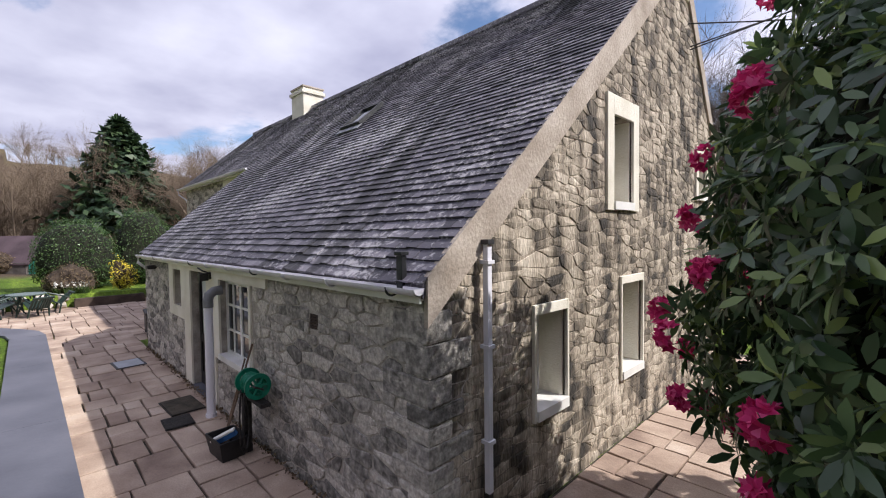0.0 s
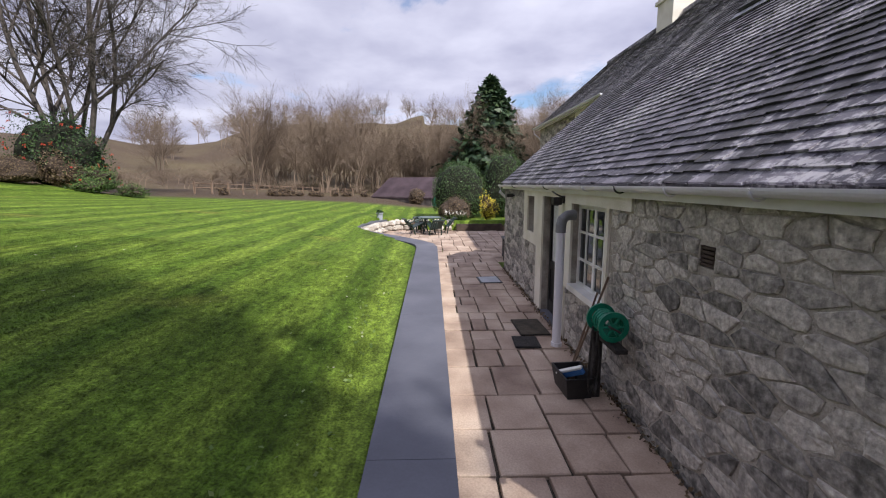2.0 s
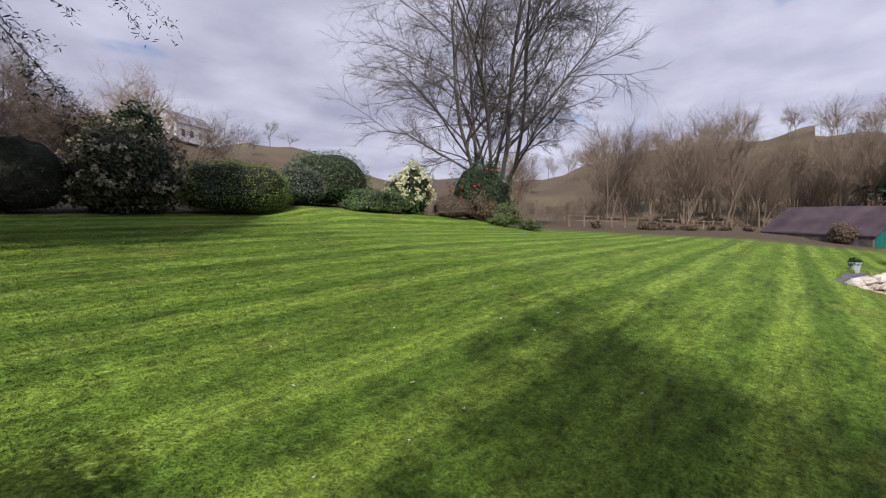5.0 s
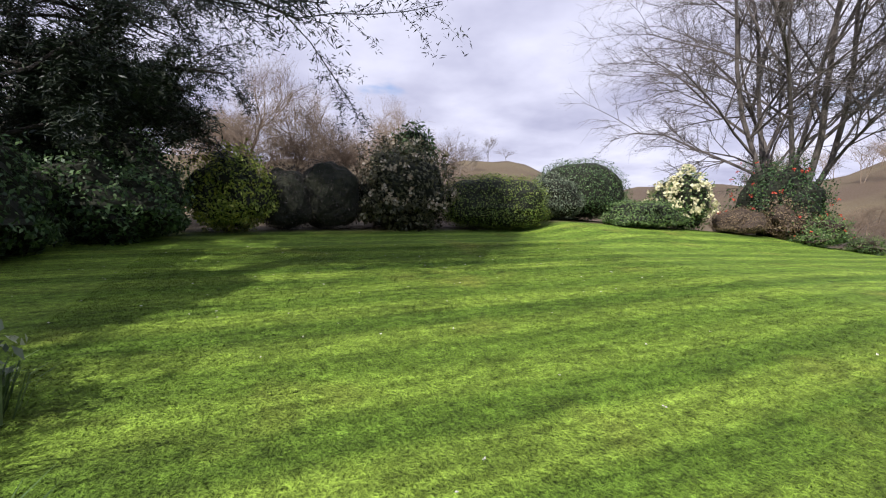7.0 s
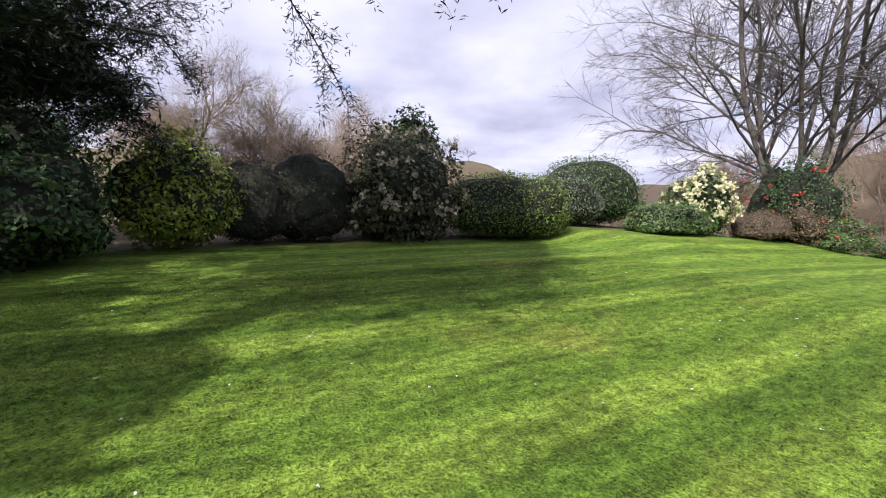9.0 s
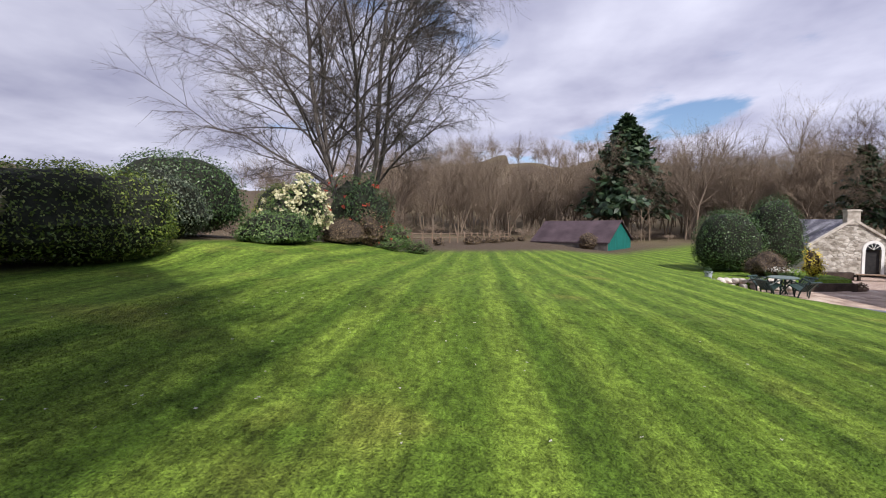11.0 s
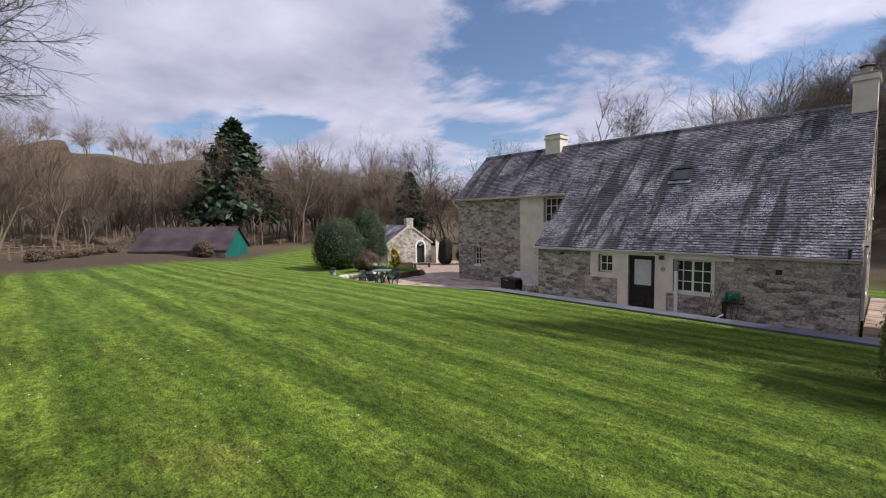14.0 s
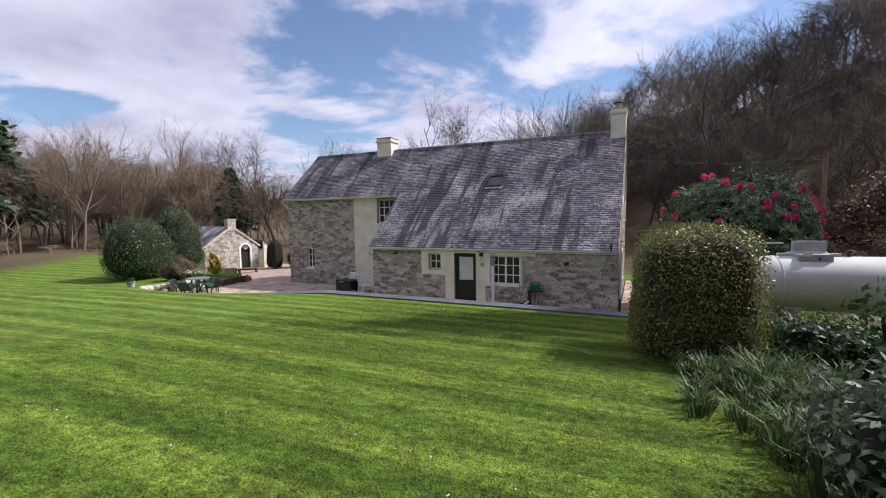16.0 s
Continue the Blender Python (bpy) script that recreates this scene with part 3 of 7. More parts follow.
def wall_panel(name, outline, holes, put, thick, material, parent, label=""):
    """A wall with real openings: strips between the holes, pulled to a thickness."""
    us = sorted({p[0] for p in outline} | {h[0] for h in holes} | {h[1] for h in holes})
    bm = bmesh.new()

    def span(u):
        lo, hi = None, None
        for (a, b), (c, d) in zip(outline, outline[1:] + outline[:1]):
            if min(a, c) <= u <= max(a, c) and a != c:
                v = b + (d - b) * (u - a) / (c - a)
                lo, hi = (v if lo is None else min(lo, v)), (v if hi is None else max(hi, v))
        return lo, hi

    for u0, u1 in zip(us, us[1:]):
        if u1 - u0 < 1e-6:
            continue
        (a0, b0), (a1, b1) = span(u0 + 1e-7), span(u1 - 1e-7)
        cuts = sorted((h[2], h[3]) for h in holes if h[0] <= u0 + 1e-6 and h[1] >= u1 - 1e-6)
        low = (a0, a1)
        for v0, v1 in cuts + [(None, None)]:
            top = (b0, b1) if v0 is None else (v0, v0)
            if top[0] - low[0] > 1e-4 or top[1] - low[1] > 1e-4:
                c = [(u0, low[0]), (u1, low[1]), (u1, top[1]), (u0, top[0])]
                A = [bm.verts.new(put(u, v, 0)) for u, v in c]
                B = [bm.verts.new(put(u, v, -thick)) for u, v in c]
                bm.faces.new(A)
                bm.faces.new(B[::-1])
                for i in range(4):
                    bm.faces.new((A[i], A[(i + 1) % 4], B[(i + 1) % 4], B[i]))
            low = (v1, v1)
    bmesh.ops.remove_doubles(bm, verts=bm.verts, dist=1e-5)
    return part(name, bm, material, parent, label)


def put_front(u, v, d):
    return (u, -d, v)


FAR_Y = 2.8


def put_far(u, v, d):
    return (u, FAR_Y - d, v)


def put_gable(u, v, d):
    return (d, u, v)


DOOR = (-6.26, -5.30, -0.12, 2.06)
SMALL = (-7.44, -6.87, 1.34, 2.03)
MAIN = (-4.69, -3.49, 0.86, 2.0)
VENT = (-1.83, -1.66, 1.68, 1.84)
front_holes = [DOOR, SMALL, MAIN, VENT]
front_outline = [(-10.25, -0.15), (0, -0.15), (0, 2.30), (-10.25, 2.30)]
wall_front = wall_panel("wall", front_outline, front_holes, put_front, 0.45, MORTAR, cottage, "grey rubble front wall in shade")
# stones keep clear of the rendered surrounds
surround_holes = [(-7.77, -6.26, 1.13, 2.30), (-6.66, -6.26, -0.2, 2.30), (-6.3, -4.9, -0.2, 2.30), (-4.95, -3.4, 0.76, 2.30), (-3.5, -2.9, 2.0, 2.30), VENT]
rubble(wall_front, cells(front_outline, surround_holes, 0.29, 0.115), put_front, lambda c: c[0] > -2.2, STONE_ONE, STONE, 0.006, 0.019)

G1, G2, G3, G4 = (1.39, 1.97, 0.90, 1.85), (3.36, 4.04, 0.83, 1.98), (3.11, 3.70, 3.02, 4.10), (6.62, 7.12, 3.3, 4.05)
gable_outline = [(0.46, -0.2), (BACK_Y, -0.2), (BACK_Y, RIDGE_Z - BACK_SLOPE * (BACK_Y - RIDGE_Y) - 0.05), (RIDGE_Y, RIDGE_Z - 0.05), (0.46, EAVE + SLOPE * 0.46 - 0.05)]
gable = wall_panel("gable", gable_outline, [G1, G2, G3, G4], put_gable, 0.45, STONE_WARM, cottage, "sunlit limewashed rubble gable with dark streaks")
gable_holes = [(1.35, 2.01, 0.80, 1.92), (3.32, 4.08, 0.73, 2.04), (2.92, 3.89, 2.90, 4.36), (6.48, 7.26, 3.15, 4.2)]
gable_cells = cells([(0, -0.2)] + gable_outline[1:-1] + [(0, EAVE - 0.05)], gable_holes, 0.22, 0.095)
rubble(gable, gable_cells, put_gable, lambda c: c[0] < 2.3 and c[1] < 2.0, STONE_WARM_ONE, STONE_WARM, 0.002, 0.010)

far_outline = [(-17.9, -0.5), (-10.2, -0.5), (-10.2, 4.74), (-17.9, 4.74)]
FW1, FW2 = (-16.62, -16.08, 0.74, 1.84), (-11.75, -10.45, 3.25, 4.48)
wall_far = wall_panel("wall", far_outline, [FW1, FW2], put_far, 0.45, MORTAR, cottage, "grey rubble two-storey front wall")
rubble(wall_far, cells([(-17.9, -0.5), (-13.24, -0.5), (-13.24, 4.7), (-17.9, 4.7)], [(-16.65, -16.05, 0.66, 1.87)], 0.27, 0.115), put_far, lambda c: False, STONE_ONE, STONE)
box("rendered_wall", -13.24, -10.26, 2.755, 2.796, -0.4, 3.20, RENDER, cottage, "cream rendered wall")
box("rendered_wall", -13.24, -11.79, 2.755, 2.796, 3.20, 4.70, RENDER, cottage, "cream rendered wall")
box("wall", -10.25, -9.83, 0.46, 2.75, -0.4, 2.70, MORTAR, cottage)
box("wall", -17.9, -17.45, 3.26, BACK_Y, -0.5, 4.0, MORTAR, cottage)
box("wall", -17.45, -0.46, BACK_Y - 0.4, BACK_Y, -0.5, 3.95, MORTAR, cottage)
raw("gable", [(-17.9, FAR_Y, 4.0), (-17.9, BACK_Y, 4.0), (-17.9, RIDGE_Y, RIDGE_Z - 0.2), (-17.5, FAR_Y, 4.0), (-17.5, BACK_Y, 4.0), (-17.5, RIDGE_Y, RIDGE_Z - 0.2)],
    [(0, 1, 2), (5, 4, 3), (0, 3, 4, 1), (1, 4, 5, 2), (2, 5, 3, 0)], MORTAR, cottage)
box("floor", -17.2, -0.5, 3.0, 7.7, -0.45, -0.3, EARTH, cottage)
box("floor", -10.1, -0.5, 0.47, 2.9, -0.16, -0.05, EARTH, cottage)

# roughly squared corner stones
z = -0.12
for i in range(12):
    hgt = RNG.uniform(0.14, 0.27)
    a, b = ((RNG.uniform(0.38, 0.62), 0.24), (0.24, RNG.uniform(0.3, 0.5)))[i % 2]
    if z + hgt > 2.2:
        break
    bm = bmesh.new()
    add_box(bm, -a, 0.022, -0.022, b, z + 0.006, z + hgt, 0.02)
    for v in bm.verts:
        v.co += Vector(RNG.uniform(-0.006, 0.006, 3))
    part("quoin", bm, STONE_ONE, cottage)
    z += hgt


def roof_z(y):
    return EAVE + SLOPE * y if y < RIDGE_Y else RIDGE_Z - BACK_SLOPE * (y - RIDGE_Y)


def roof_slab(name, x0, x1, y0, y1):
    t = 0.10
    v = [(x, y, roof_z(y) - 0.03 - d) for x in (x0, x1) for y, d in ((y0, 0), (y1, 0), (y1, t), (y0, t))]
    return raw(name, v, [(0, 1, 2, 3), (7, 6, 5, 4), (0, 4, 5, 1), (1, 5, 6, 2), (2, 6, 7, 3), (3, 7, 4, 0)], SLATE, roof)


roof = box("roof", -18.05, 0.03, RIDGE_Y - 0.09, RIDGE_Y + 0.09, RIDGE_Z - 0.06, RIDGE_Z + 0.07, SLATE_ONE, cottage, "grey-purple slate roof with pale lichen and dark moss streaks", bevel=0.03)
roof_slab("roof_deck", -10.38, 0.02, -0.06, RIDGE_Y)
roof_slab("roof_deck", -18.05, -10.38, 2.62, RIDGE_Y)
roof_slab("roof_deck", -18.05, 0.02, RIDGE_Y, BACK_Y + 0.15)


def slates(x0, x1, y_low, y_high, near):
    """Rows of small slates, each lapping the one below; the strip by the corner is made of single ones."""
    ca = 1 / math.hypot(1, SLOPE)
    sa = SLOPE * ca
    gauge, y = 0.125, y_low
    V, F = [], []
    row = 0
    while y < y_high - 0.03:
        x = x0 - RNG.uniform(0, 0.15)
        while x < x1:
            w = RNG.uniform(0.13, 0.21)
            a, b = max(x, x0), min(x + w - 0.006, x1 + RNG.uniform(0, 0.015))
            if b - a > 0.03:
                ln = gauge * 1.5
                drop, lift = RNG.uniform(-0.012, 0.012), RNG.uniform(0.0, 0.008)
                v = []
                for xx in (a, b):
                    tw = RNG.uniform(-0.004, 0.004)
                    for s, h in ((drop + tw, 0.026 + lift), (ln, 0.004), (drop + tw, 0.008 + lift), (ln, -0.01)):
                        yy = y + s * ca - h * sa
                        v.append((xx, yy, EAVE + SLOPE * y + s * sa + h * ca - 0.02))
                f = [(0, 1, 5, 4), (0, 4, 6, 2), (0, 2, 3, 1), (4, 5, 7, 6)]
                if near(0.5 * (a + b), y):
                    SINGLE_PIECES.append(("slate", v, f, SLATE_ONE, roof))
                else:
                    o = len(V)
                    V += v
                    F += [tuple(i + o for i in g) for g in f]
            x += w
        y += gauge * ca
        row += 1
    ob = raw("slate_cover", V, F, SLATE, roof)
    ob["kind"] = "stuff"


slates(-10.40, 0.03, -0.08, RIDGE_Y, lambda x, y: x > -2.6 and y < 1.35)
slates(-18.08, -10.40, 2.58, RIDGE_Y, lambda x, y: False)

# cement band along the gable's edge
raw("skew", [(0.0, -0.03, EAVE - 0.02), (0.0, RIDGE_Y, RIDGE_Z - 0.02), (0.0, RIDGE_Y, RIDGE_Z - 0.42), (0.0, -0.03, EAVE - 0.40),
             (0.045, -0.03, EAVE - 0.02), (0.045, RIDGE_Y, RIDGE_Z - 0.02), (0.040, RIDGE_Y, RIDGE_Z - 0.42), (0.040, -0.03, EAVE - 0.40)],
    [(4, 5, 6, 7), (0, 1, 5, 4), (3, 2, 6, 7), (0, 3, 7, 4), (1, 2, 6, 5)], CEMENT, cottage, "brown cement band under the gable edge")
raw("skew", [(0.0, RIDGE_Y, RIDGE_Z - 0.02), (0.0, BACK_Y, roof_z(BACK_Y) - 0.02), (0.0, BACK_Y, roof_z(BACK_Y) - 0.3), (0.0, RIDGE_Y, RIDGE_Z - 0.42),
             (0.045, RIDGE_Y, RIDGE_Z - 0.02), (0.045, BACK_Y, roof_z(BACK_Y) - 0.02), (0.04, BACK_Y, roof_z(BACK_Y) - 0.3), (0.04, RIDGE_Y, RIDGE_Z - 0.42)],
    [(4, 5, 6, 7), (0, 1, 5, 4), (3, 2, 6, 7), (1, 2, 6, 5)], CEMENT, cottage)

# cream surrounds on the front wall
for a, b, c, d in ((-7.77, -7.44, 1.13, 2.18), (-7.44, -6.87, 1.13, 1.335), (-6.87, -6.26, 1.13, 2.18), (-6.66, -6.26, -0.12, 1.13), (-7.44, -6.87, 2.035, 2.18),
                   (-6.26, -5.30, 2.065, 2.18), (-5.30, -4.69, 0.78, 2.18), (-5.30, -4.90, -0.12, 0.78), (-4.69, -2.9, 2.005, 2.18), (-3.49, -3.42, 0.86, 2.005)):
    box("surround", a, b, -0.03, 0.0, c, d, RENDER, cottage, "cream painted render surround")
for a, b, c, d in ((-6.30, -6.262, -0.12, 2.06), (-5.298, -5.26, -0.12, 2.06), (-4.73, -4.692, 0.86, 2.0), (-3.488, -3.45, 0.86, 2.0), (-7.48, -7.442, 1.34, 2.03), (-6.868, -6.83, 1.34, 2.03)):
    box("reveal", a, b, 0.002, 0.30, c, d, RENDER, cottage)


def window(parent, put, u0, u1, v0, v1, cols, rows, depth, sill=0.07, thick_mid=False, sill_label="white sill"):
    """A painted sash with glazing bars, panes and a sill; put lays wall coordinates into the world."""
    def bars(bm, a, b, c, d, d0, d1):
        vs = [bm.verts.new(put(u, v, dd)) for dd in (d0, d1) for u, v in ((a, c), (b, c), (b, d), (a, d))]
        for f in ((0, 1, 2, 3), (7, 6, 5, 4), (0, 4, 5, 1), (1, 5, 6, 2), (2, 6, 7, 3), (3, 7, 4, 0)):
            bm.faces.new([vs[i] for i in f])

    bm = bmesh.new()
    fw = 0.06
    for a, b, c, d in ((u0, u1, v0, v0 + fw), (u0, u1, v1 - fw, v1), (u0, u0 + fw, v0 + fw, v1 - fw), (u1 - fw, u1, v0 + fw, v1 - fw)):
        bars(bm, a, b, c, d, -depth - 0.05, -depth)
    win = part("window", bm, WHITE, parent, "white painted small-paned window")
    for i in range(1, cols):
        bm = bmesh.new()
        u = u0 + (u1 - u0) * i / cols
        w = 0.035 if thick_mid and i == cols // 2 else 0.017
        bars(bm, u - w, u + w, v0 + fw, v1 - fw, -depth - 0.04, -depth - 0.004)
        part("glazing_bar", bm, WHITE, win)
    for i in range(1, rows):
        bm = bmesh.new()
        v = v0 + (v1 - v0) * i / rows
        bars(bm, u0 + fw, u1 - fw, v - 0.016, v + 0.016, -depth - 0.038, -depth - 0.006)
        part("glazing_bar", bm, WHITE, win)
    for i in range(cols):
        for j in range(rows):
            a, b = u0 + (u1 - u0) * i / cols, u0 + (u1 - u0) * (i + 1) / cols
            c, d = v0 + (v1 - v0) * j / rows, v0 + (v1 - v0) * (j + 1) / rows
            bm = bmesh.new()
            bars(bm, a + 0.01, b - 0.01, c + 0.01, d - 0.01, -depth - 0.028, -depth - 0.022)
            part("pane", bm, GLASS, win)
    if sill:
        bm = bmesh.new()
        bars(bm, u0 - 0.0, u1 + 0.0, v0 - sill, v0 + 0.012, -depth - 0.02, 0.055)
        part("window_sill", bm, WHITE, win, sill_label)
    return win


window(cottage, put_front, -4.69, -3.49, 0.86, 2.0, 4, 3, 0.08, thick_mid=True)
window(cottage, put_front, -7.44, -6.87, 1.34, 2.03, 2, 2, 0.14, sill=0.0)
window(cottage, put_far, *FW1, 2, 3, 0.12)
window(cottage, put_far, *FW2, 4, 3, 0.1)
for hole, cols, rows in ((G1, 2, 3), (G2, 2, 3), (G3, 2, 3), (G4, 2, 2)):
    window(cottage, put_gable, *hole, cols, rows, 0.3, sill=0.09)
    u0, u1, v0, v1 = hole
    wide = 0.18 if hole is G3 else (0.13 if hole is G4 else 0.035)
    top = 0.24 if hole is G3 else (0.13 if hole is G4 else 0.10)
    for a, b, c, d in ((u0 - wide, u0, v0 - 0.1, v1 + top), (u1, u1 + wide, v0 - 0.1, v1 + top), (u0, u1, v1, v1 + top)):
        box("surround", -0.02, 0.036, a, b, c, d, RENDER, cottage, "cream painted window surround", bevel=0.006)
    for a, b in ((u0 + 0.001, u0 + 0.03), (u1 - 0.03, u1 - 0.001)):
        box("reveal", -0.30, -0.02, a, b, v0, v1, RENDER, cottage)
    # added black sheet, stands for the unlit room behind the panes
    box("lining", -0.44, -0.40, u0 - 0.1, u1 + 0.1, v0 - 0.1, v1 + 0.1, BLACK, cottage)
# the same black sheets in place of dark rooms at the front windows
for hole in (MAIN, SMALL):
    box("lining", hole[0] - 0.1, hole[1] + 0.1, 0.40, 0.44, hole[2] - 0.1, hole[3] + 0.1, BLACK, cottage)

# front door
door = box("door", -6.26, -5.30, 0.14, 0.19, 0.0, 2.06, BLACK, cottage, "black painted door with a tall frosted pane")
for a, b, c, d in ((-6.255, -6.17, 0.01, 2.05), (-5.39, -5.305, 0.01, 2.05), (-6.17, -5.39, 1.94, 2.05), (-6.17, -5.39, 0.02, 0.24), (-6.17, -5.39, 0.78, 0.92)):
    box("door_rail", a, b, 0.115, 0.14, c, d, BLACK, door, bevel=0.006)
box("pane", -6.08, -5.48, 0.128, 0.139, 0.95, 1.90, FROST, door, "tall frosted pane")
lathe("door_knob", [(0.0, 0), (0.02, 0.002), (0.028, 0.02), (0.02, 0.04), (0.0, 0.045)], IRON, door, at=(-5.43, 0.09, 1.0))
box("doorstep", -6.26, -5.30, -0.06, 0.14, -0.1, 0.02, CAPSTONE, cottage, bevel=0.01)
bm = bmesh.new()
for i in range(5):
    add_box(bm, -1.82, -1.67, 0.0, 0.02, 1.69 + i * 0.031, 1.71 + i * 0.031)
add_box(bm, -1.84, -1.65, 0.03, 0.05, 1.67, 1.85)
part("air_vent", bm, DARKWOOD, cottage)


def half_pipe(name, p0, p1, r, material, parent, label=""):
    bm = bmesh.new()
    p0, p1 = Vector(p0), Vector(p1)
    d = (p1 - p0).normalized()
    s = d.cross(Vector((0, 0, 1)))
    rows = []
    for rr in (r, r - 0.008):
        for p in (p0, p1):
            rows.append([bm.verts.new(p + rr * (math.cos(t) * s - math.sin(t) * Vector((0, 0, 1)))) for t in (math.pi * k / 10 for k in range(11))])
    a, b, c, e = rows
    for k in range(10):
        bm.faces.new((a[k], a[k + 1], b[k + 1], b[k]))
        bm.faces.new((c[k + 1], c[k], e[k], e[k + 1]))
    for p, q in ((a, c), (b, e)):
        for k in range(10):
            bm.faces.new((p[k], q[k], q[k + 1], p[k + 1]))
    for k in (0, 10):
        bm.faces.new((a[k], b[k], e[k], c[k]))
    for row in (a, b):
        bm.faces.new(row)
    return part(name, bm, material, parent, label)


gut = half_pipe("gutter", (0.06, -0.13, 2.26), (-10.42, -0.13, 2.24), 0.056, PLASTIC, cottage, "white half-round gutter with dirty brackets")
for i in range(12):
    x = -0.25 - i * 0.90
    bm = bmesh.new()
    add_tube(bm, [(x, -0.13 + 0.066 * math.cos(t), 2.255 - 0.068 * math.sin(t)) for t in (math.pi * k / 8 for k in range(9))], 0.009, 5)
    part("bracket", bm, IRON if i % 3 == 0 else PLASTIC, gut)
half_pipe("gutter", (-10.45, 2.53, 4.63), (-18.1, 2.53, 4.63), 0.06, PLASTIC, cottage, "white half-round gutter")
tube("downpipe", [(-10.36, -0.13, 2.2), (-10.38, -0.13, 2.05), (-10.44, 0.06, 1.88), (-10.48, 0.6, 1.80)], 0.035, PLASTIC, cottage)
tube("downpipe", [(-18.05, 2.53, 4.58), (-18.05, 2.56, 4.40), (-17.98, 2.74, 4.25), (-17.97, 2.85, 4.1)], 0.035, PLASTIC, cottage)
box("fascia", -10.3, 0.0, -0.075, -0.05, 2.14, 2.24, WHITE, cottage)
box("soffit", -10.3, 0.0, -0.05, -0.034, 2.16, 2.18, WHITE, cottage)
box("fascia", -18.05, -10.42, 2.60, 2.625, 4.54, 4.64, WHITE, cottage)
box("soffit", -18.05, -10.42, 2.625, 2.75, 4.56, 4.59, WHITE, cottage)
# round soil pipe by the door, with a grey bend into the wall
pipe = tube("soil_pipe", [(-4.52, -0.22, -0.06), (-4.52, -0.22, 1.66)], 0.06, PLASTIC, cottage, "white soil pipe with a grey bend", sides=16)
tube("bend", [(-4.52, -0.22, 1.62), (-4.52, -0.22, 1.72), (-4.52, -0.20, 1.80), (-4.52, -0.14, 1.85), (-4.52, -0.03, 1.86)], 0.07, surface("grey_plastic", [(0.3, (0.16, 0.16, 0.17)), (0.7, (0.24, 0.24, 0.25))], rough=0.5, bump=0.05), pipe, sides=16)
tube("collar", [(-4.52, -0.22, -0.06), (-4.52, -0.22, 0.06)], 0.075, PLASTIC, pipe, sides=16)
# square white downpipe on the gable
trunk_pipe = box("downpipe", 0.05, 0.105, 0.575, 0.63, 0.48, 2.56, PLASTIC, cottage, "white square downpipe with a dirty edge", bevel=0.008)
for z in (0.9, 1.7, 2.4):
    box("clip", 0.03, 0.12, 0.56, 0.645, z, z + 0.03, PLASTIC, trunk_pipe)
box("stop_end", 0.045, 0.122, 0.562, 0.642, 2.56, 2.60, IRON, trunk_pipe)
box("stop_end", 0.045, 0.10, 0.575, 0.63, -0.02, 0.48, RUBBER, trunk_pipe)
# dark flue stub near the eave
bm = bmesh.new()
add_box(bm, -0.25, -0.18, -0.09, -0.04, 2.22, 2.49, 0.008)
add_box(bm, -0.26, -0.17, -0.105, -0.025, 2.49, 2.52, 0.008)
part("roof_vent", bm, IRON, cottage, "black flue stub")


def chimney(name, x0, x1, y0, y1, z0, z1, label):
    st = box(name, x0, x1, y0, y1, z0, z1, RENDER, cottage, label, bevel=0.015)
    box("coping", x0 - 0.06, x1 + 0.06, y0 - 0.06, y1 + 0.06, z1 - 0.22, z1 - 0.10, RENDER, st, bevel=0.012)
    box("coping", x0 - 0.03, x1 + 0.03, y0 - 0.03, y1 + 0.03, z1 - 0.004, z1 + 0.06, CEMENT, st, bevel=0.012)
    return st


chimney("chimney", -13.32, -12.38, 5.3, 6.1, 6.6, 8.08, "white rendered chimney stack")
st = chimney("chimney", -0.62, 0.03, 5.3, 6.1, 6.5, 8.36, "weathered cream chimney stack with a cowl")
lathe("chimney_pot", [(0.15, 0), (0.17, 0.02), (0.15, 0.06), (0.14, 0.22), (0.17, 0.24), (0.14, 0.26)], CEMENT, st, at=(-0.3, 5.7, 8.40))
lathe("cowl", [(0.22, 0.0), (0.24, 0.02), (0.20, 0.06), (0.10, 0.12), (0.0, 0.14)], IRON, st, at=(-0.3, 5.7, 8.67))
tube("aerial_bracket", [(0.03, 6.0, 6.6), (0.35, 6.0, 6.65)], 0.02, IRON, cottage)
# roof light
ca = math.atan(SLOPE)
sky_m = pose(-5.45, 3.15, roof_z(3.15) + 0.03, math.degrees(ca))
rl = part("roof_light", (lambda b: (add_box(b, -0.36, 0.36, -0.40, -0.34, -0.03, 0.07), add_box(b, -0.36, 0.36, 0.34, 0.40, -0.03, 0.07), add_box(b, -0.36, -0.30, -0.34, 0.34, -0.03, 0.07), add_box(b, 0.30, 0.36, -0.34, 0.34, -0.03, 0.07), b)[-1])(bmesh.new()), IRON, cottage, "dark framed roof light")
rl.matrix_local = sky_m
box("pane", -0.30, 0.30, -0.34, 0.34, 0.02, 0.03, GLASS, rl)
box("flashing", -0.42, 0.42, -0.56, -0.40, 0.0, 0.012, surface("lead", [(0.3, (0.25, 0.26, 0.28)), (0.7, (0.4, 0.41, 0.43))], rough=0.5), rl)

# ---------------------------------------------------------------- yard
yard = box("pavement", -12.9, 1.3, -2.0, -0.02, -0.2, -0.045, EARTH)
tagged(yard, "old sandstone slab paving with mossy earth joints beside the cottage", "pavement", kind="structure")
box("bedding", 0.02, 1.5, -0.02, 9.0, -0.2, -0.045, EARTH, yard)
box("bedding", -21.5, -12.9, -4.9, 2.45, -0.4, -0.17, EARTH, yard)
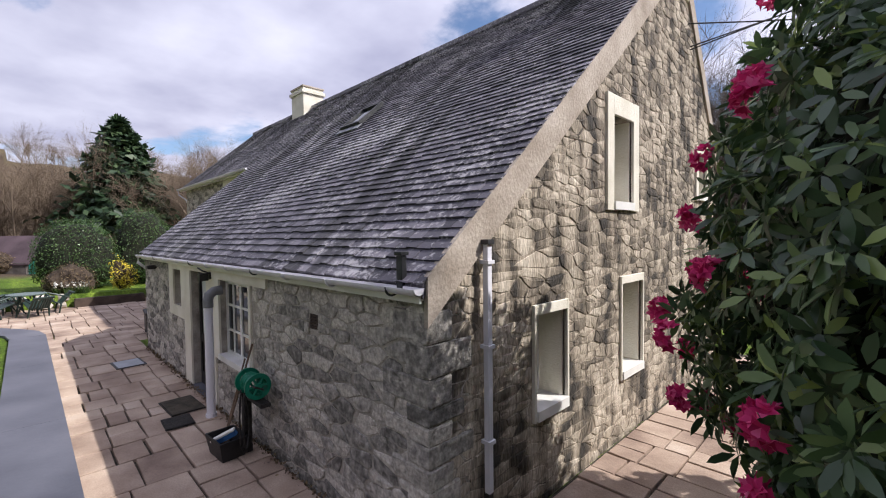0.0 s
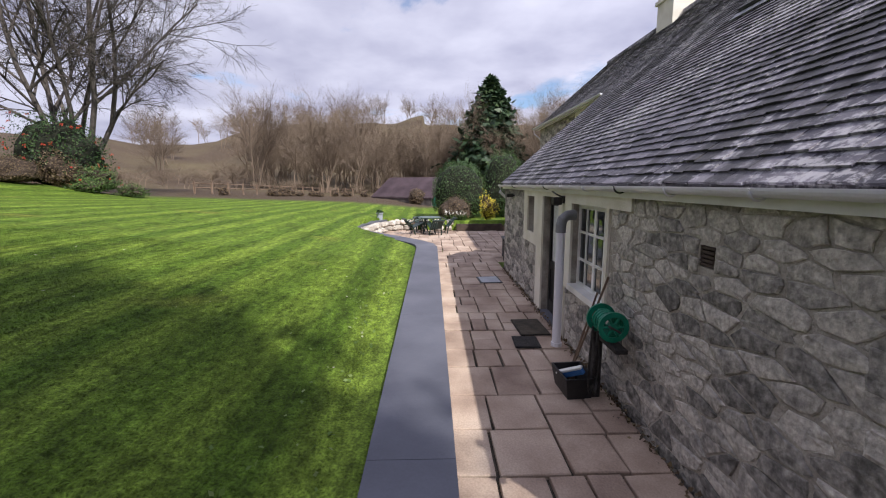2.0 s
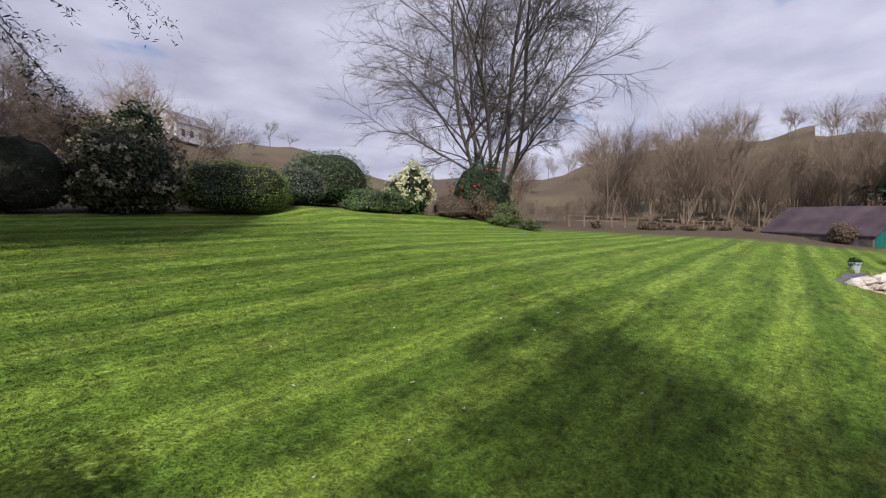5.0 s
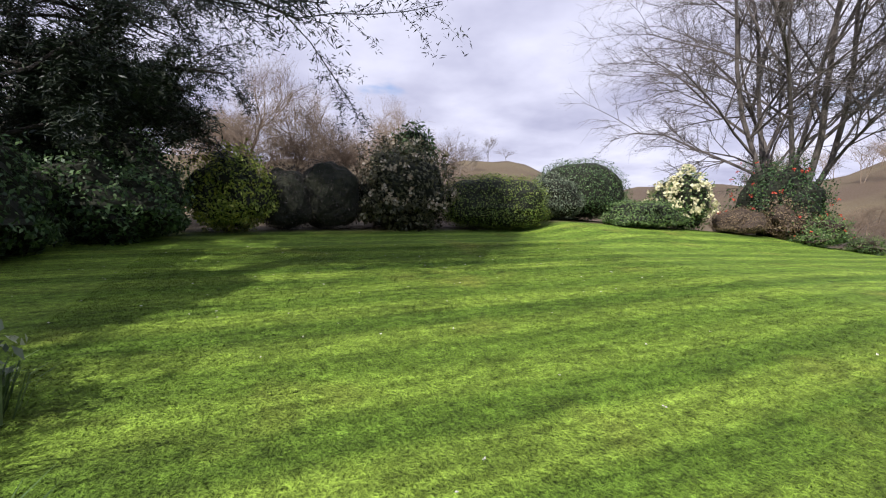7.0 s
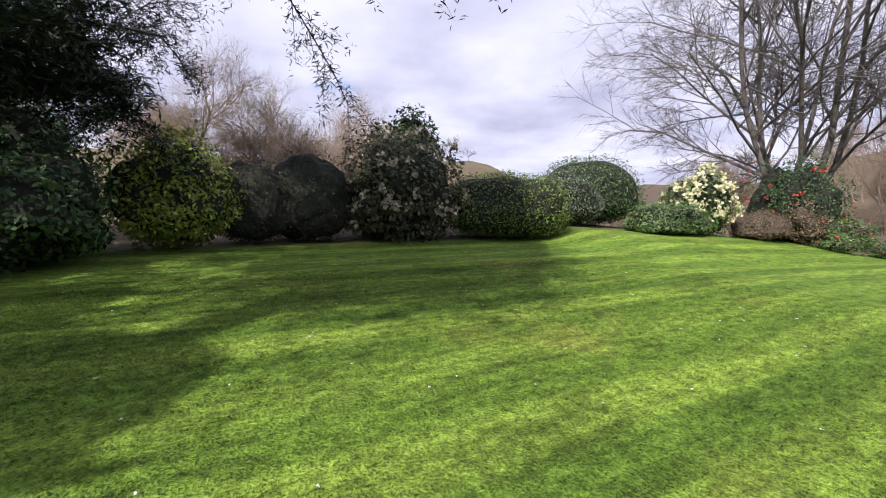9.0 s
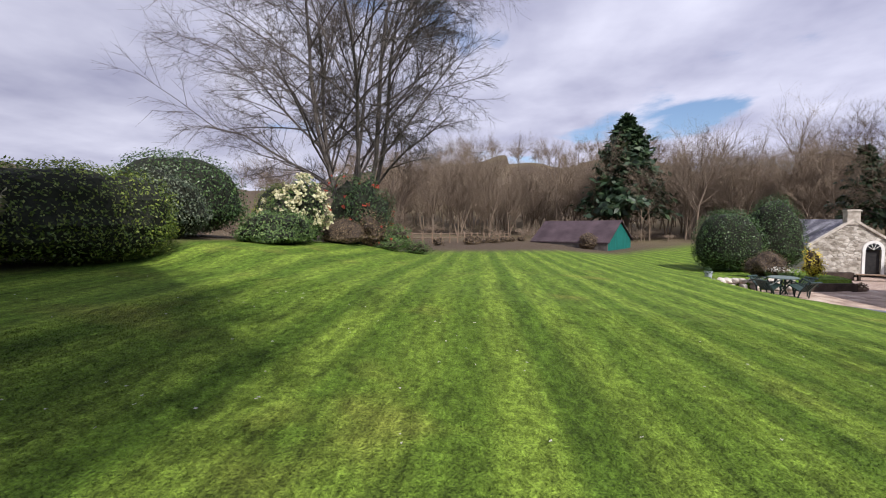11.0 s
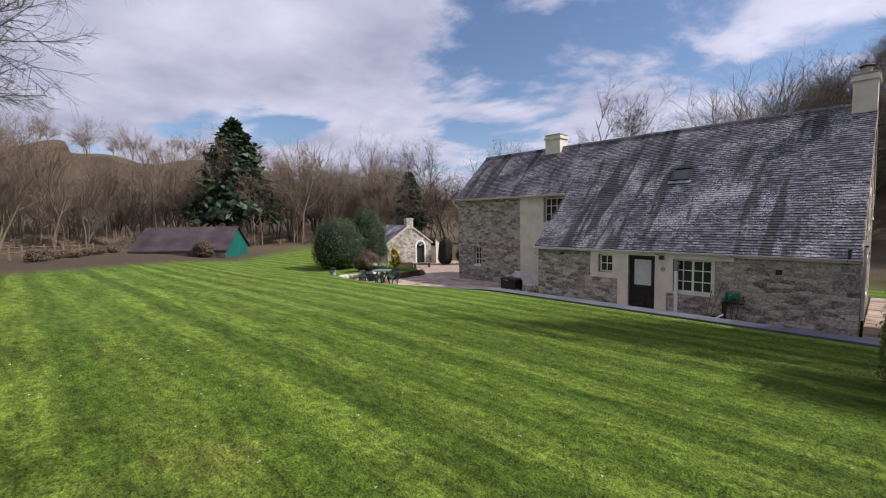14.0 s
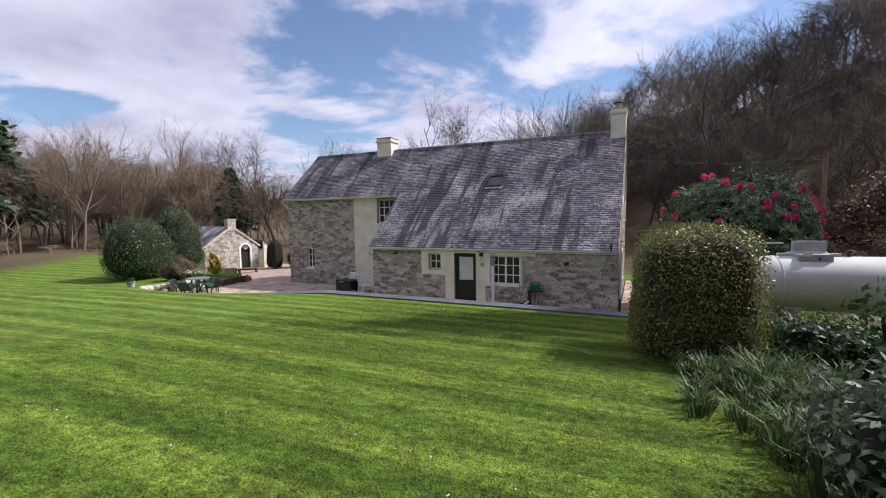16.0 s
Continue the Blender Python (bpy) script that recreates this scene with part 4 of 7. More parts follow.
box("bedding", -12.9, -10.26, -0.02, 2.75, -0.3, -0.17, EARTH, yard)


def split(x0, x1, y0, y1, out, big=0.85):
    w, h = x1 - x0, y1 - y0
    lim = RNG.uniform(0.62, big + 0.1)
    if w > h and w > lim:
        c = x0 + w * RNG.uniform(0.38, 0.62)
        split(x0, c, y0, y1, out, big)
        split(c, x1, y0, y1, out, big)
    elif h > lim * 0.78:
        c = y0 + h * RNG.uniform(0.38, 0.62)
        split(x0, x1, y0, c, out, big)
        split(x0, x1, c, y1, out, big)
    else:
        out.append((x0, x1, y0, y1))


def slabs(x0, x1, y0, y1, z_of, big=0.85, ok=lambda x, y: True):
    out = []
    split(x0, x1, y0, y1, out, big)
    for a, b, c, d in out:
        if not ok(0.5 * (a + b), 0.5 * (c + d)):
            continue
        g, z = 0.012, z_of(0.5 * (a + b), 0.5 * (c + d)) + RNG.uniform(-0.006, 0.006)
        t1, t2 = RNG.uniform(-0.01, 0.01, 2)
        j = RNG.uniform(-0.008, 0.008, 8)
        base = [(a + g + j[0], c + g + j[1]), (b - g + j[2], c + g + j[3]), (b - g + j[4], d - g + j[5]), (a + g + j[6], d - g + j[7])]
        mx, my = 0.5 * (a + b), 0.5 * (c + d)
        V = [(x, y, z - 0.06) for x, y in base] + [(x, y, z - 0.008) for x, y in base] + \
            [(mx + (x - mx) * 0.975, my + (y - my) * 0.97, z + t1 * (x - mx) + t2 * (y - my)) for x, y in base]
        F = [(r + i, r + (i + 1) % 4, r + 4 + (i + 1) % 4, r + 4 + i) for r in (0, 4) for i in range(4)] + [(8, 9, 10, 11)]
        SINGLE_PIECES.append(("slab", V, F, PAVE, yard))


slabs(-12.9, 1.3, -1.86, -0.04, lambda x, y: 0.0, 0.8)
slabs(0.06, 1.45, 0.0, 8.6, lambda x, y: 0.0, 0.75)
slabs(-21.2, -12.9, -4.9, 2.4, lambda x, y: -0.10, 0.9, lambda x, y: bool(in_yard(np.array(x), np.array(y))))
slabs(-12.9, -10.3, 0.0, 2.7, lambda x, y: -0.09, 0.9)

# low retaining wall with a wide blue-grey coping
wall_low = box("retaining_wall", -11.0, 1.1, -2.38, -1.88, -0.2, 0.46, STONE)
tagged(wall_low, "low retaining wall capped with wide blue-grey slate between lawn and paving", "garden wall")


def strip(name, pts, width, z0, z1, material, parent, label="", bevel=0.012):
    """A slab of even width along a line of points."""
    bm = bmesh.new()
    L, R = [], []
    for i, p in enumerate(pts):
        a, b = Vector(pts[max(0, i - 1)]), Vector(pts[min(len(pts) - 1, i + 1)])
        d = (b - a).normalized()
        n = Vector((-d.y, d.x))
        L.append(Vector(p) + n * width / 2)
        R.append(Vector(p) - n * width / 2)
    rows = [[bm.verts.new((q.x, q.y, z)) for q in row] for z in (z0, z1) for row in (L, R)]
    a, b, c, d = rows
    for i in range(len(pts) - 1):
        for p, q in ((c, d), (b, a), (a, c), (d, b)):
            bm.faces.new((p[i], p[i + 1], q[i + 1], q[i]))
    bm.faces.new((a[0], b[0], d[0], c[0]))
    bm.faces.new((a[-1], b[-1], d[-1], c[-1]))
    return part(name, bm, material, parent, label)


edges = [1.25, -1.3, -4.4, -7.6, -10.6]
for a, b in zip(edges, edges[1:]):
    strip("coping_slab", [(a, -2.115), (b + 0.005, -2.115)], 0.58, 0.46, 0.525, CAPSTONE, wall_low)
arc = [(-10.6, -2.115), (-11.2, -2.2), (-11.8, -2.5), (-12.8, -3.2), (-14.3, -4.35), (-16.0, -5.35)]
strip("coping_slab", arc, 0.58, 0.46, 0.525, CAPSTONE, wall_low)
strip("core", [(x, y) for x, y in arc], 0.48, -0.3, 0.46, STONE, wall_low)
strip("coping_slab", [(-16.3, -5.45), (-17.8, -5.25), (-19.3, -4.95), (-20.5, -4.5)], 0.6, 0.40, 0.465, CAPSTONE, wall_low)
strip("core", [(-16.3, -5.4), (-17.8, -5.2), (-19.3, -4.9), (-20.5, -4.45)], 0.5, -0.4, 0.40, STONE, wall_low)

# ---------------------------------------------------------------- plants


def wobble(d, seed, amp, freq=2.6):
    """Smooth bumps over directions d (n, 3)."""
    g = np.random.default_rng(seed)
    s = np.zeros(len(d))
    for i in range(9):
        k = g.normal(size=3) * freq * (1 + 0.35 * i)
        s += amp / (1 + 0.45 * i) * np.sin(d @ k + g.uniform(0, 6.28))
    return s


def blob_points(d, w, dp, h, p, seed, amp):
    """Surface of a rounded or boxy shape over directions d: half sizes w, dp, h."""
    r = (np.abs(d[:, 0]) ** p + np.abs(d[:, 1]) ** p + np.abs(d[:, 2]) ** p) ** (-1 / p)
    r = r * (1 + wobble(d, seed, amp))
    return d * r[:, None] * np.array([w, dp, h])


def leaf_quads(c, nrm, size, g, droop=0.0, narrow=0.5, flat=0.5):
    """Leaves (n, 4, 3) at c: diamonds that lean between the surface and chance directions."""
    n = len(c)
    a = g.normal(size=(n, 3))
    t = np.cross(nrm, a)
    t /= np.linalg.norm(t, axis=1)[:, None] + 1e-9
    lean = g.uniform(0.1, 1.0, n)[:, None] * flat
    t = t * (1 - lean * 0.6) + nrm * lean
    t[:, 2] -= droop
    t /= np.linalg.norm(t, axis=1)[:, None] + 1e-9
    s = np.cross(t, nrm + 0.5 * g.normal(size=(n, 3)))
    s /= np.linalg.norm(s, axis=1)[:, None] + 1e-9
    L = (size * g.uniform(0.6, 1.25, n))[:, None]
    up = np.cross(s, t)
    mid = c + t * L * 0.45
    return np.stack([c, mid + s * L * narrow * 0.5 + up * L * 0.08, c + t * L, mid - s * L * narrow * 0.5 + up * L * 0.08], 1)


def sphere_dirs(n, g):
    d = g.normal(size=(n, 3))
    return d / np.linalg.norm(d, axis=1)[:, None]


def bush(name, label, category, x, y, w, dp, top, leaf_mat, core_mat, leaf=0.07, n=6000, p=2.0, amp=0.09, seed=1, flowers=None, base=None, droop=0.0,
         low=0.35, depth=0.16, narrow=0.5, flat=0.6, twigs=0, turn=0.0, group=""):
    """A shrub: a dark core for the shade within, many leaves through its outer layer, and flower clusters where given
    (material, count, size).
    """
    g = np.random.default_rng(seed)
    z0 = gz(x, y) if base is None else base
    h = top - z0
    cz = z0 + h * low
    hw, hd, hh = w / 2, dp / 2, h * (1 - low)
    th = empty(name, pose(x, y, z0, 0, 0, turn), label, category, group)

    def place(q):
        z = np.where(q[:, 2] < 0, q[:, 2] * low / (1 - low), q[:, 2])
        return np.stack([q[:, 0], q[:, 1], z + cz - z0], 1)

    # solid core, its dark colour stands for the shade between the leaves
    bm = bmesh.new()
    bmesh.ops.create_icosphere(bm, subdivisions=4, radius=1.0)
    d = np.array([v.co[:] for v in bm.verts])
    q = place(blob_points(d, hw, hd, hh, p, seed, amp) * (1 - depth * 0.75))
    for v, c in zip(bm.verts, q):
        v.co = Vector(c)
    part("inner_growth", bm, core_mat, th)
    d = sphere_dirs(n, g)
    s = blob_points(d, hw, hd, hh, p, seed, amp)
    nrm = s / np.array([hw * hw, hd * hd, hh * hh])
    nrm /= np.linalg.norm(nrm, axis=1)[:, None]
    c = place(s * (1 - depth * g.uniform(0, 1, n) ** 1.6)[:, None] * (1 + 0.025 * g.normal(size=n))[:, None])
    quads("foliage", leaf_quads(c, nrm, leaf, g, droop, narrow, flat), leaf_mat, th)
    if flowers:
        fm, fn, fs = flowers
        d = sphere_dirs(fn * 2, g)
        d = d[d[:, 2] > -0.35][:fn]
        s = blob_points(d, hw, hd, hh, p, seed, amp)
        c = place(s * 1.01)
        k = 12
        cc = np.repeat(c, k, 0) + g.normal(size=(len(c) * k, 3)) * fs * 0.33
        nn = np.repeat(d, k, 0) + 0.5 * g.normal(size=(len(c) * k, 3))
        nn /= np.linalg.norm(nn, axis=1)[:, None]
        q = leaf_quads(cc, nn, fs * 0.75, g, 0, 0.9, 0.3)
        for i in range(len(c)):
            quads("flower", q[i * k:(i + 1) * k], fm, th)
    return th


def limb_segments(g, start, direction, length, radius, levels, spread, out, gravity=0.0, twist=0.25, kids=(3, 5), shrink=0.62, steps=4, lift=0.0):
    """Grows one limb and its side branches into out: (p0, p1, r0, r1, level)."""
    p, d = np.array(start, float), np.array(direction, float)
    pts = [p]
    for i in range(steps):
        d = d + g.normal(size=3) * twist * 0.5
        d[2] += lift - gravity * (i + 1) / steps
        d /= np.linalg.norm(d)
        p = p + d * length / steps
        pts.append(p)
    rs = np.linspace(radius, radius * 0.45 if levels > 0 else radius * 0.2, steps + 1)
    for i in range(steps):
        out.append((pts[i], pts[i + 1], rs[i], rs[i + 1], levels))
    if levels <= 0:
        return
    for _ in range(int(g.integers(kids[0], kids[1] + 1))):
        t = g.uniform(0.25, 1.0) * steps
        i = min(steps - 1, int(t))
        q = pts[i] + (pts[i + 1] - pts[i]) * (t - i)
        base = pts[i + 1] - pts[i]
        base = base / np.linalg.norm(base)
        side = np.cross(base, g.normal(size=3))
        side /= np.linalg.norm(side) + 1e-9
        a = spread * g.uniform(0.6, 1.2)
        nd = base * math.cos(a) + side * math.sin(a)
        limb_segments(g, q, nd, length * shrink * g.uniform(0.75, 1.2), rs[i] * 0.58, levels - 1, spread, out, gravity, twist, kids, shrink, max(1, steps - 2), lift)


def segments_arrays(segs, sides_of):
    """Tapered tubes for all segments as vertex and face lists."""
    V, F = [], []
    for p0, p1, r0, r1, lv in segs:
        k = sides_of(lv)
        d = p1 - p0
        d = d / (np.linalg.norm(d) + 1e-9)
        u = np.cross(d, (0, 0, 1.0)) if abs(d[2]) < 0.9 else np.cross(d, (1.0, 0, 0))
        u /= np.linalg.norm(u)
        w = np.cross(d, u)
        o = len(V)
        for p, r in ((p0, r0), (p1, r1)):
            for j in range(k):
                t = 2 * math.pi * j / k
                V.append(p + r * (math.cos(t) * u + math.sin(t) * w))
        F += [(o + j, o + (j + 1) % k, o + k + (j + 1) % k, o + k + j) for j in range(k)]
    return V, F


def tree_meshes(seed, height, stems, levels, spread, gravity, kids, trunk_r, lean=0.25, shrink=0.62, fork=0.3, lift=0.0, twist=0.25):
    """Trunk and crown of a leafless tree, as two meshes."""
    g = np.random.default_rng(seed)
    segs = []
    if stems == 1:
        limb_segments(g, (0, 0, -0.3), (0.05, 0.03, 1), height * 0.75, trunk_r, levels, spread, segs, gravity, twist * 0.4, (kids[0] + 3, kids[1] + 4), shrink, 6, lift)
    else:
        for i in range(stems):
            a = 2 * math.pi * i / stems + g.uniform(-0.4, 0.4)
            k = lean * g.uniform(0.4, 1.3)
            limb_segments(g, (0.3 * math.cos(a), 0.3 * math.sin(a), -0.3), (k * math.cos(a), k * math.sin(a), 1), height * g.uniform(0.55, 0.8), trunk_r * g.uniform(0.6, 1.0),
                          levels, spread, segs, gravity, twist * 0.5, (kids[0] + 3, kids[1] + 4), shrink, 6, lift)
    thick = [s for s in segs if s[4] == levels]
    thin = [s for s in segs if s[4] < levels]
    out = []
    for nm, ss in (("trunk", thick), ("crown", thin)):
        V, F = segments_arrays(ss, lambda lv: 7 if lv == levels else (5 if lv == levels - 1 else 3))
        me = bpy.data.meshes.new(nm)
        me.from_pydata([tuple(v) for v in V], [], F)
        me.update()
        out.append(me)
    return out


def bare_tree(name, meshes, m, label, material, group=""):
    th = empty(name, m, label, "tree", group)
    for nm, me in zip(("trunk", "crown"), meshes):
        if not me.materials:
            me.materials.append(material)
        link_mesh(nm, me, material, th)
    return th


# core colours: CORE_DARK has the shade deep in the foliage painted in
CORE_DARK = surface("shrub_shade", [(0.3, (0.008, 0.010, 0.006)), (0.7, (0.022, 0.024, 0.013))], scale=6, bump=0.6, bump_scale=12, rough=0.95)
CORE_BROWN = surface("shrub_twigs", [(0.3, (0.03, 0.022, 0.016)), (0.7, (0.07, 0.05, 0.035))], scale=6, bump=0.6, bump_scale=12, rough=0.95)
LF_DARK = leafy("dark_evergreen", [(0.0, (0.012, 0.028, 0.010)), (0.6, (0.03, 0.06, 0.018)), (1.0, (0.06, 0.10, 0.03))])
LF_HOLLY = leafy("glossy_holly", [(0.0, (0.018, 0.038, 0.013)), (0.6, (0.042, 0.078, 0.024)), (1.0, (0.085, 0.135, 0.045))], rough=0.35)
LF_YEW = leafy("clipped_yew", [(0.0, (0.04, 0.065, 0.014)), (0.6, (0.085, 0.12, 0.022)), (1.0, (0.17, 0.20, 0.035))])
LF_MID = leafy("mid_green", [(0.0, (0.03, 0.055, 0.018)), (0.6, (0.06, 0.10, 0.03)), (1.0, (0.12, 0.17, 0.05))])
LF_LIME = leafy("yellow_green", [(0.0, (0.06, 0.09, 0.012)), (0.6, (0.14, 0.18, 0.025)), (1.0, (0.26, 0.28, 0.04))])
LF_PURPLE = leafy("dark_purple", [(0.0, (0.008, 0.006, 0.006)), (0.6, (0.017, 0.013, 0.011)), (1.0, (0.034, 0.027, 0.019))])
LF_GREY = leafy("grey_green", [(0.0, (0.03, 0.042, 0.028)), (0.6, (0.07, 0.09, 0.055)), (1.0, (0.16, 0.18, 0.12))])
LF_BROWN = leafy("russet", [(0.0, (0.05, 0.035, 0.022)), (0.6, (0.11, 0.075, 0.045)), (1.0, (0.17, 0.13, 0.07))])
LF_HEDGE = leafy("hedge_leaf", [(0.0, (0.036, 0.042, 0.014)), (0.4, (0.095, 0.10, 0.03)), (0.75, (0.155, 0.155, 0.045)), (1.0, (0.25, 0.26, 0.08))], rough=0.4)
LF_RHODO = leafy("rhododendron_leaf", [(0.0, (0.025, 0.048, 0.024)), (0.55, (0.055, 0.092, 0.042)), (0.85, (0.10, 0.15, 0.06)), (1.0, (0.22, 0.28, 0.08))], rough=0.30, glow=0.2, spec=0.5)
FL_PINK = leafy("pink_petals", [(0.0, (0.55, 0.02, 0.14)), (0.6, (0.78, 0.05, 0.24)), (1.0, (0.92, 0.18, 0.40))], rough=0.6, glow=0.35)
FL_CREAM = leafy("cream_petals", [(0.0, (0.52, 0.48, 0.26)), (1.0, (0.76, 0.72, 0.48))], rough=0.6)
FL_WHITE = leafy("white_petals", [(0.0, (0.42, 0.40, 0.36)), (1.0, (0.68, 0.66, 0.62))], rough=0.6)
FL_RED = leafy("red_petals", [(0.0, (0.45, 0.04, 0.03)), (1.0, (0.6, 0.12, 0.06))], rough=0.6)
FL_YELLOW = leafy("yellow_petals", [(0.0, (0.65, 0.50, 0.04)), (1.0, (0.85, 0.72, 0.10))], rough=0.6)

FL_FADED = leafy("faded_petals", [(0.0, (0.16, 0.12, 0.07)), (0.6, (0.26, 0.22, 0.15)), (1.0, (0.37, 0.34, 0.27))], rough=0.7)
LF_OLIVE = leafy("olive_leaf", [(0.0, (0.028, 0.030, 0.016)), (0.6, (0.055, 0.055, 0.028)), (1.0, (0.10, 0.095, 0.05))])
# border along the south of the lawn
bush("evergreen_shrub", "yellow-green leafy shrub at the lawn's edge", "shrub", 1.1, -22.4, 2.2, 2.0, 5.0, LF_LIME, CORE_DARK, leaf=0.11, n=6000, amp=0.13, seed=11, depth=0.3)
bush("clipped_shrub", "dark purple-brown clipped shrub", "shrub", -0.45, -23.0, 1.7, 1.6, 4.65, LF_PURPLE, CORE_DARK, leaf=0.05, n=6000, p=2.6, amp=0.05, seed=12)
bush("clipped_shrub", "dark rounded clipped shrub", "shrub", -1.75, -23.2, 2.1, 1.9, 4.9, LF_PURPLE, CORE_DARK, leaf=0.05, n=6000, p=2.8, amp=0.04, seed=13)
bush("flowering_shrub", "tall evergreen shrub with faded white flower heads", "shrub", -4.2, -23.4, 3.7, 3.0, 5.6, LF_OLIVE, CORE_DARK, leaf=0.15, n=8000, amp=0.13, seed=14, depth=0.3, flowers=(FL_FADED, 150, 0.15), low=0.3)
bush("evergreen_shrub", "dark leafy top rising from the flowering shrub", "shrub", -4.9, -23.9, 1.5, 1.5, 6.25, LF_DARK, CORE_DARK, leaf=0.16, n=2600, amp=0.2, seed=15, depth=0.35, low=0.7)
bush("clipped_hedge", "long low clipped green conifer hedge", "hedge", -7.8, -22.9, 4.4, 2.6, 4.75, LF_YEW, CORE_DARK, leaf=0.07, n=12000, p=2.5, amp=0.05, seed=16, turn=-6)
bush("variegated_shrub", "pale variegated evergreen shrub", "shrub", -10.9, -23.6, 2.5, 2.2, 4.85, LF_GREY, CORE_DARK, leaf=0.09, n=6000, amp=0.08, seed=17)
bush("domed_holly", "large clipped dome of dark green holly", "shrub", -13.4, -25.0, 4.6, 4.2, 5.8, LF_HOLLY, CORE_DARK, leaf=0.09, n=12000, p=2.2, amp=0.03, seed=18)
bush("low_shrub", "low spreading green shrub on the border", "shrub", -13.9, -21.7, 3.9, 2.2, 3.7, LF_MID, CORE_DARK, leaf=0.09, n=7000, amp=0.1, seed=19, low=0.25)
bush("cream_rhododendron", "shrub covered in cream flower heads", "shrub", -16.7, -22.2, 2.6, 2.2, 5.1, LF_MID, CORE_DARK, leaf=0.12, n=3500, amp=0.12, seed=20, flowers=(FL_CREAM, 150, 0.18), depth=0.25)
bush("clipped_shrub", "dark rounded shrub behind the cream one", "shrub", -18.3, -23.8, 2.6, 2.2, 5.15, LF_YEW, CORE_DARK, leaf=0.09, n=4000, amp=0.05, seed=21)
bush("heather_shrub", "russet heather mound on the border", "shrub", -19.1, -21.2, 2.7, 2.0, 3.5, LF_BROWN, CORE_BROWN, leaf=0.06, n=6000, amp=0.06, seed=22, low=0.3)
bush("camellia", "dark camellia with scattered red flowers", "shrub", -22.3, -21.3, 4.4, 3.2, 5.7, LF_DARK, CORE_DARK, leaf=0.13, n=7000, amp=0.14, seed=23, flowers=(FL_RED, 45, 0.10), depth=0.3)
bush("mixed_shrub", "pale green and russet low border shrub", "shrub", -21.7, -19.6, 2.6, 2.2, 3.1, LF_MID, CORE_BROWN, leaf=0.10, n=5000, amp=0.15, seed=24, depth=0.3, flowers=(FL_RED, 10, 0.07))
bush("russet_shrub", "bare russet border shrub", "shrub", -21.0, -20.4, 1.8, 1.6, 3.7, LF_BROWN, CORE_BROWN, leaf=0.10, n=3000, amp=0.2, seed=25, depth=0.4)
bush("low_shrub", "low grassy tuft closing the border", "shrub", -22.9, -18.4, 1.6, 1.4, 2.2, LF_MID, CORE_BROWN, leaf=0.12, n=2200, amp=0.2, seed=26, depth=0.4, narrow=0.2, flat=1.0)
# dark corner under the conifer
bush("evergreen_shrub", "deep dark evergreen shrub under the conifer", "shrub", 3.4, -21.2, 3.6, 3.2, 4.6, LF_DARK, CORE_DARK, leaf=0.12, n=6000, amp=0.14, seed=27)
bush("evergreen_shrub", "deep dark evergreen shrub under the conifer", "shrub", 5.2, -18.8, 3.0, 3.4, 4.2, LF_DARK, CORE_DARK, leaf=0.12, n=6000, amp=0.14, seed=28)
bush("yew_tree", "tall dark yew behind the corner shrubs", "tree", 5.0, -24.4, 4.4, 4.2, 6.2, LF_DARK, CORE_DARK, leaf=0.12, n=9000, amp=0.2, seed=29, depth=0.4)
# east side
bush("box_hedge", "boxy clipped hedge with yellow-green top leaves", "hedge", 1.57, -7.15, 2.0, 2.1, 3.29, LF_HEDGE, CORE_BROWN, leaf=0.055, n=34000, p=6.0, amp=0.035, seed=30, low=0.42, depth=0.2)
# by the drive
bush("clipped_topiary", "large rounded clipped evergreen beside the drive", "topiary", -27.4, -0.1, 3.9, 3.6, 3.8, LF_HOLLY, CORE_DARK, leaf=0.10, n=10000, p=2.4, amp=0.03, seed=31)
bush("clipped_topiary", "tall leaning clipped evergreen beside the drive", "topiary", -28.2, 3.0, 3.3, 3.2, 4.4, LF_HOLLY, CORE_DARK, leaf=0.10, n=9000, p=2.3, amp=0.05, seed=32, low=0.3)

# the big leafless tree
BARK_BIG = surface("greyish_bark", [(0.3, (0.055, 0.045, 0.04)), (0.7, (0.15, 0.13, 0.115))], scale=4, bump=0.5, fine=0.4, rough=0.9, stretch=(2, 2, 0.6))
big = tree_meshes(5, 21.5, 7, 4, 0.75, 0.06, (4, 5), 0.19, lean=0.17, shrink=0.47, twist=0.45)
bare_tree("bare_tree", big, pose(-25.0, -22.8, gz(-25, -22.8), 0, 0, 20), "tall many-stemmed leafless tree with fine drooping twigs", BARK_BIG)

# woods
templates = [tree_meshes(100 + i, 11.0 + 2.2 * (i % 3), 1 + (i % 2), 3, 0.7, -0.02, (5, 7), 0.17, lean=0.2, shrink=0.55, lift=0.06, twist=0.4) for i in range(6)]


def stack(meshes):
    """One array of triangles' corners for a template."""
    V, F, o = [], [], 0
    for me in meshes:
        v = np.empty(len(me.vertices) * 3, np.float32)
        me.vertices.foreach_get("co", v)
        V.append(v.reshape(-1, 3))
        F += [[i + o for i in p.vertices] for p in me.polygons]
        o += len(me.vertices)
    return np.concatenate(V), np.array(F, np.int32)


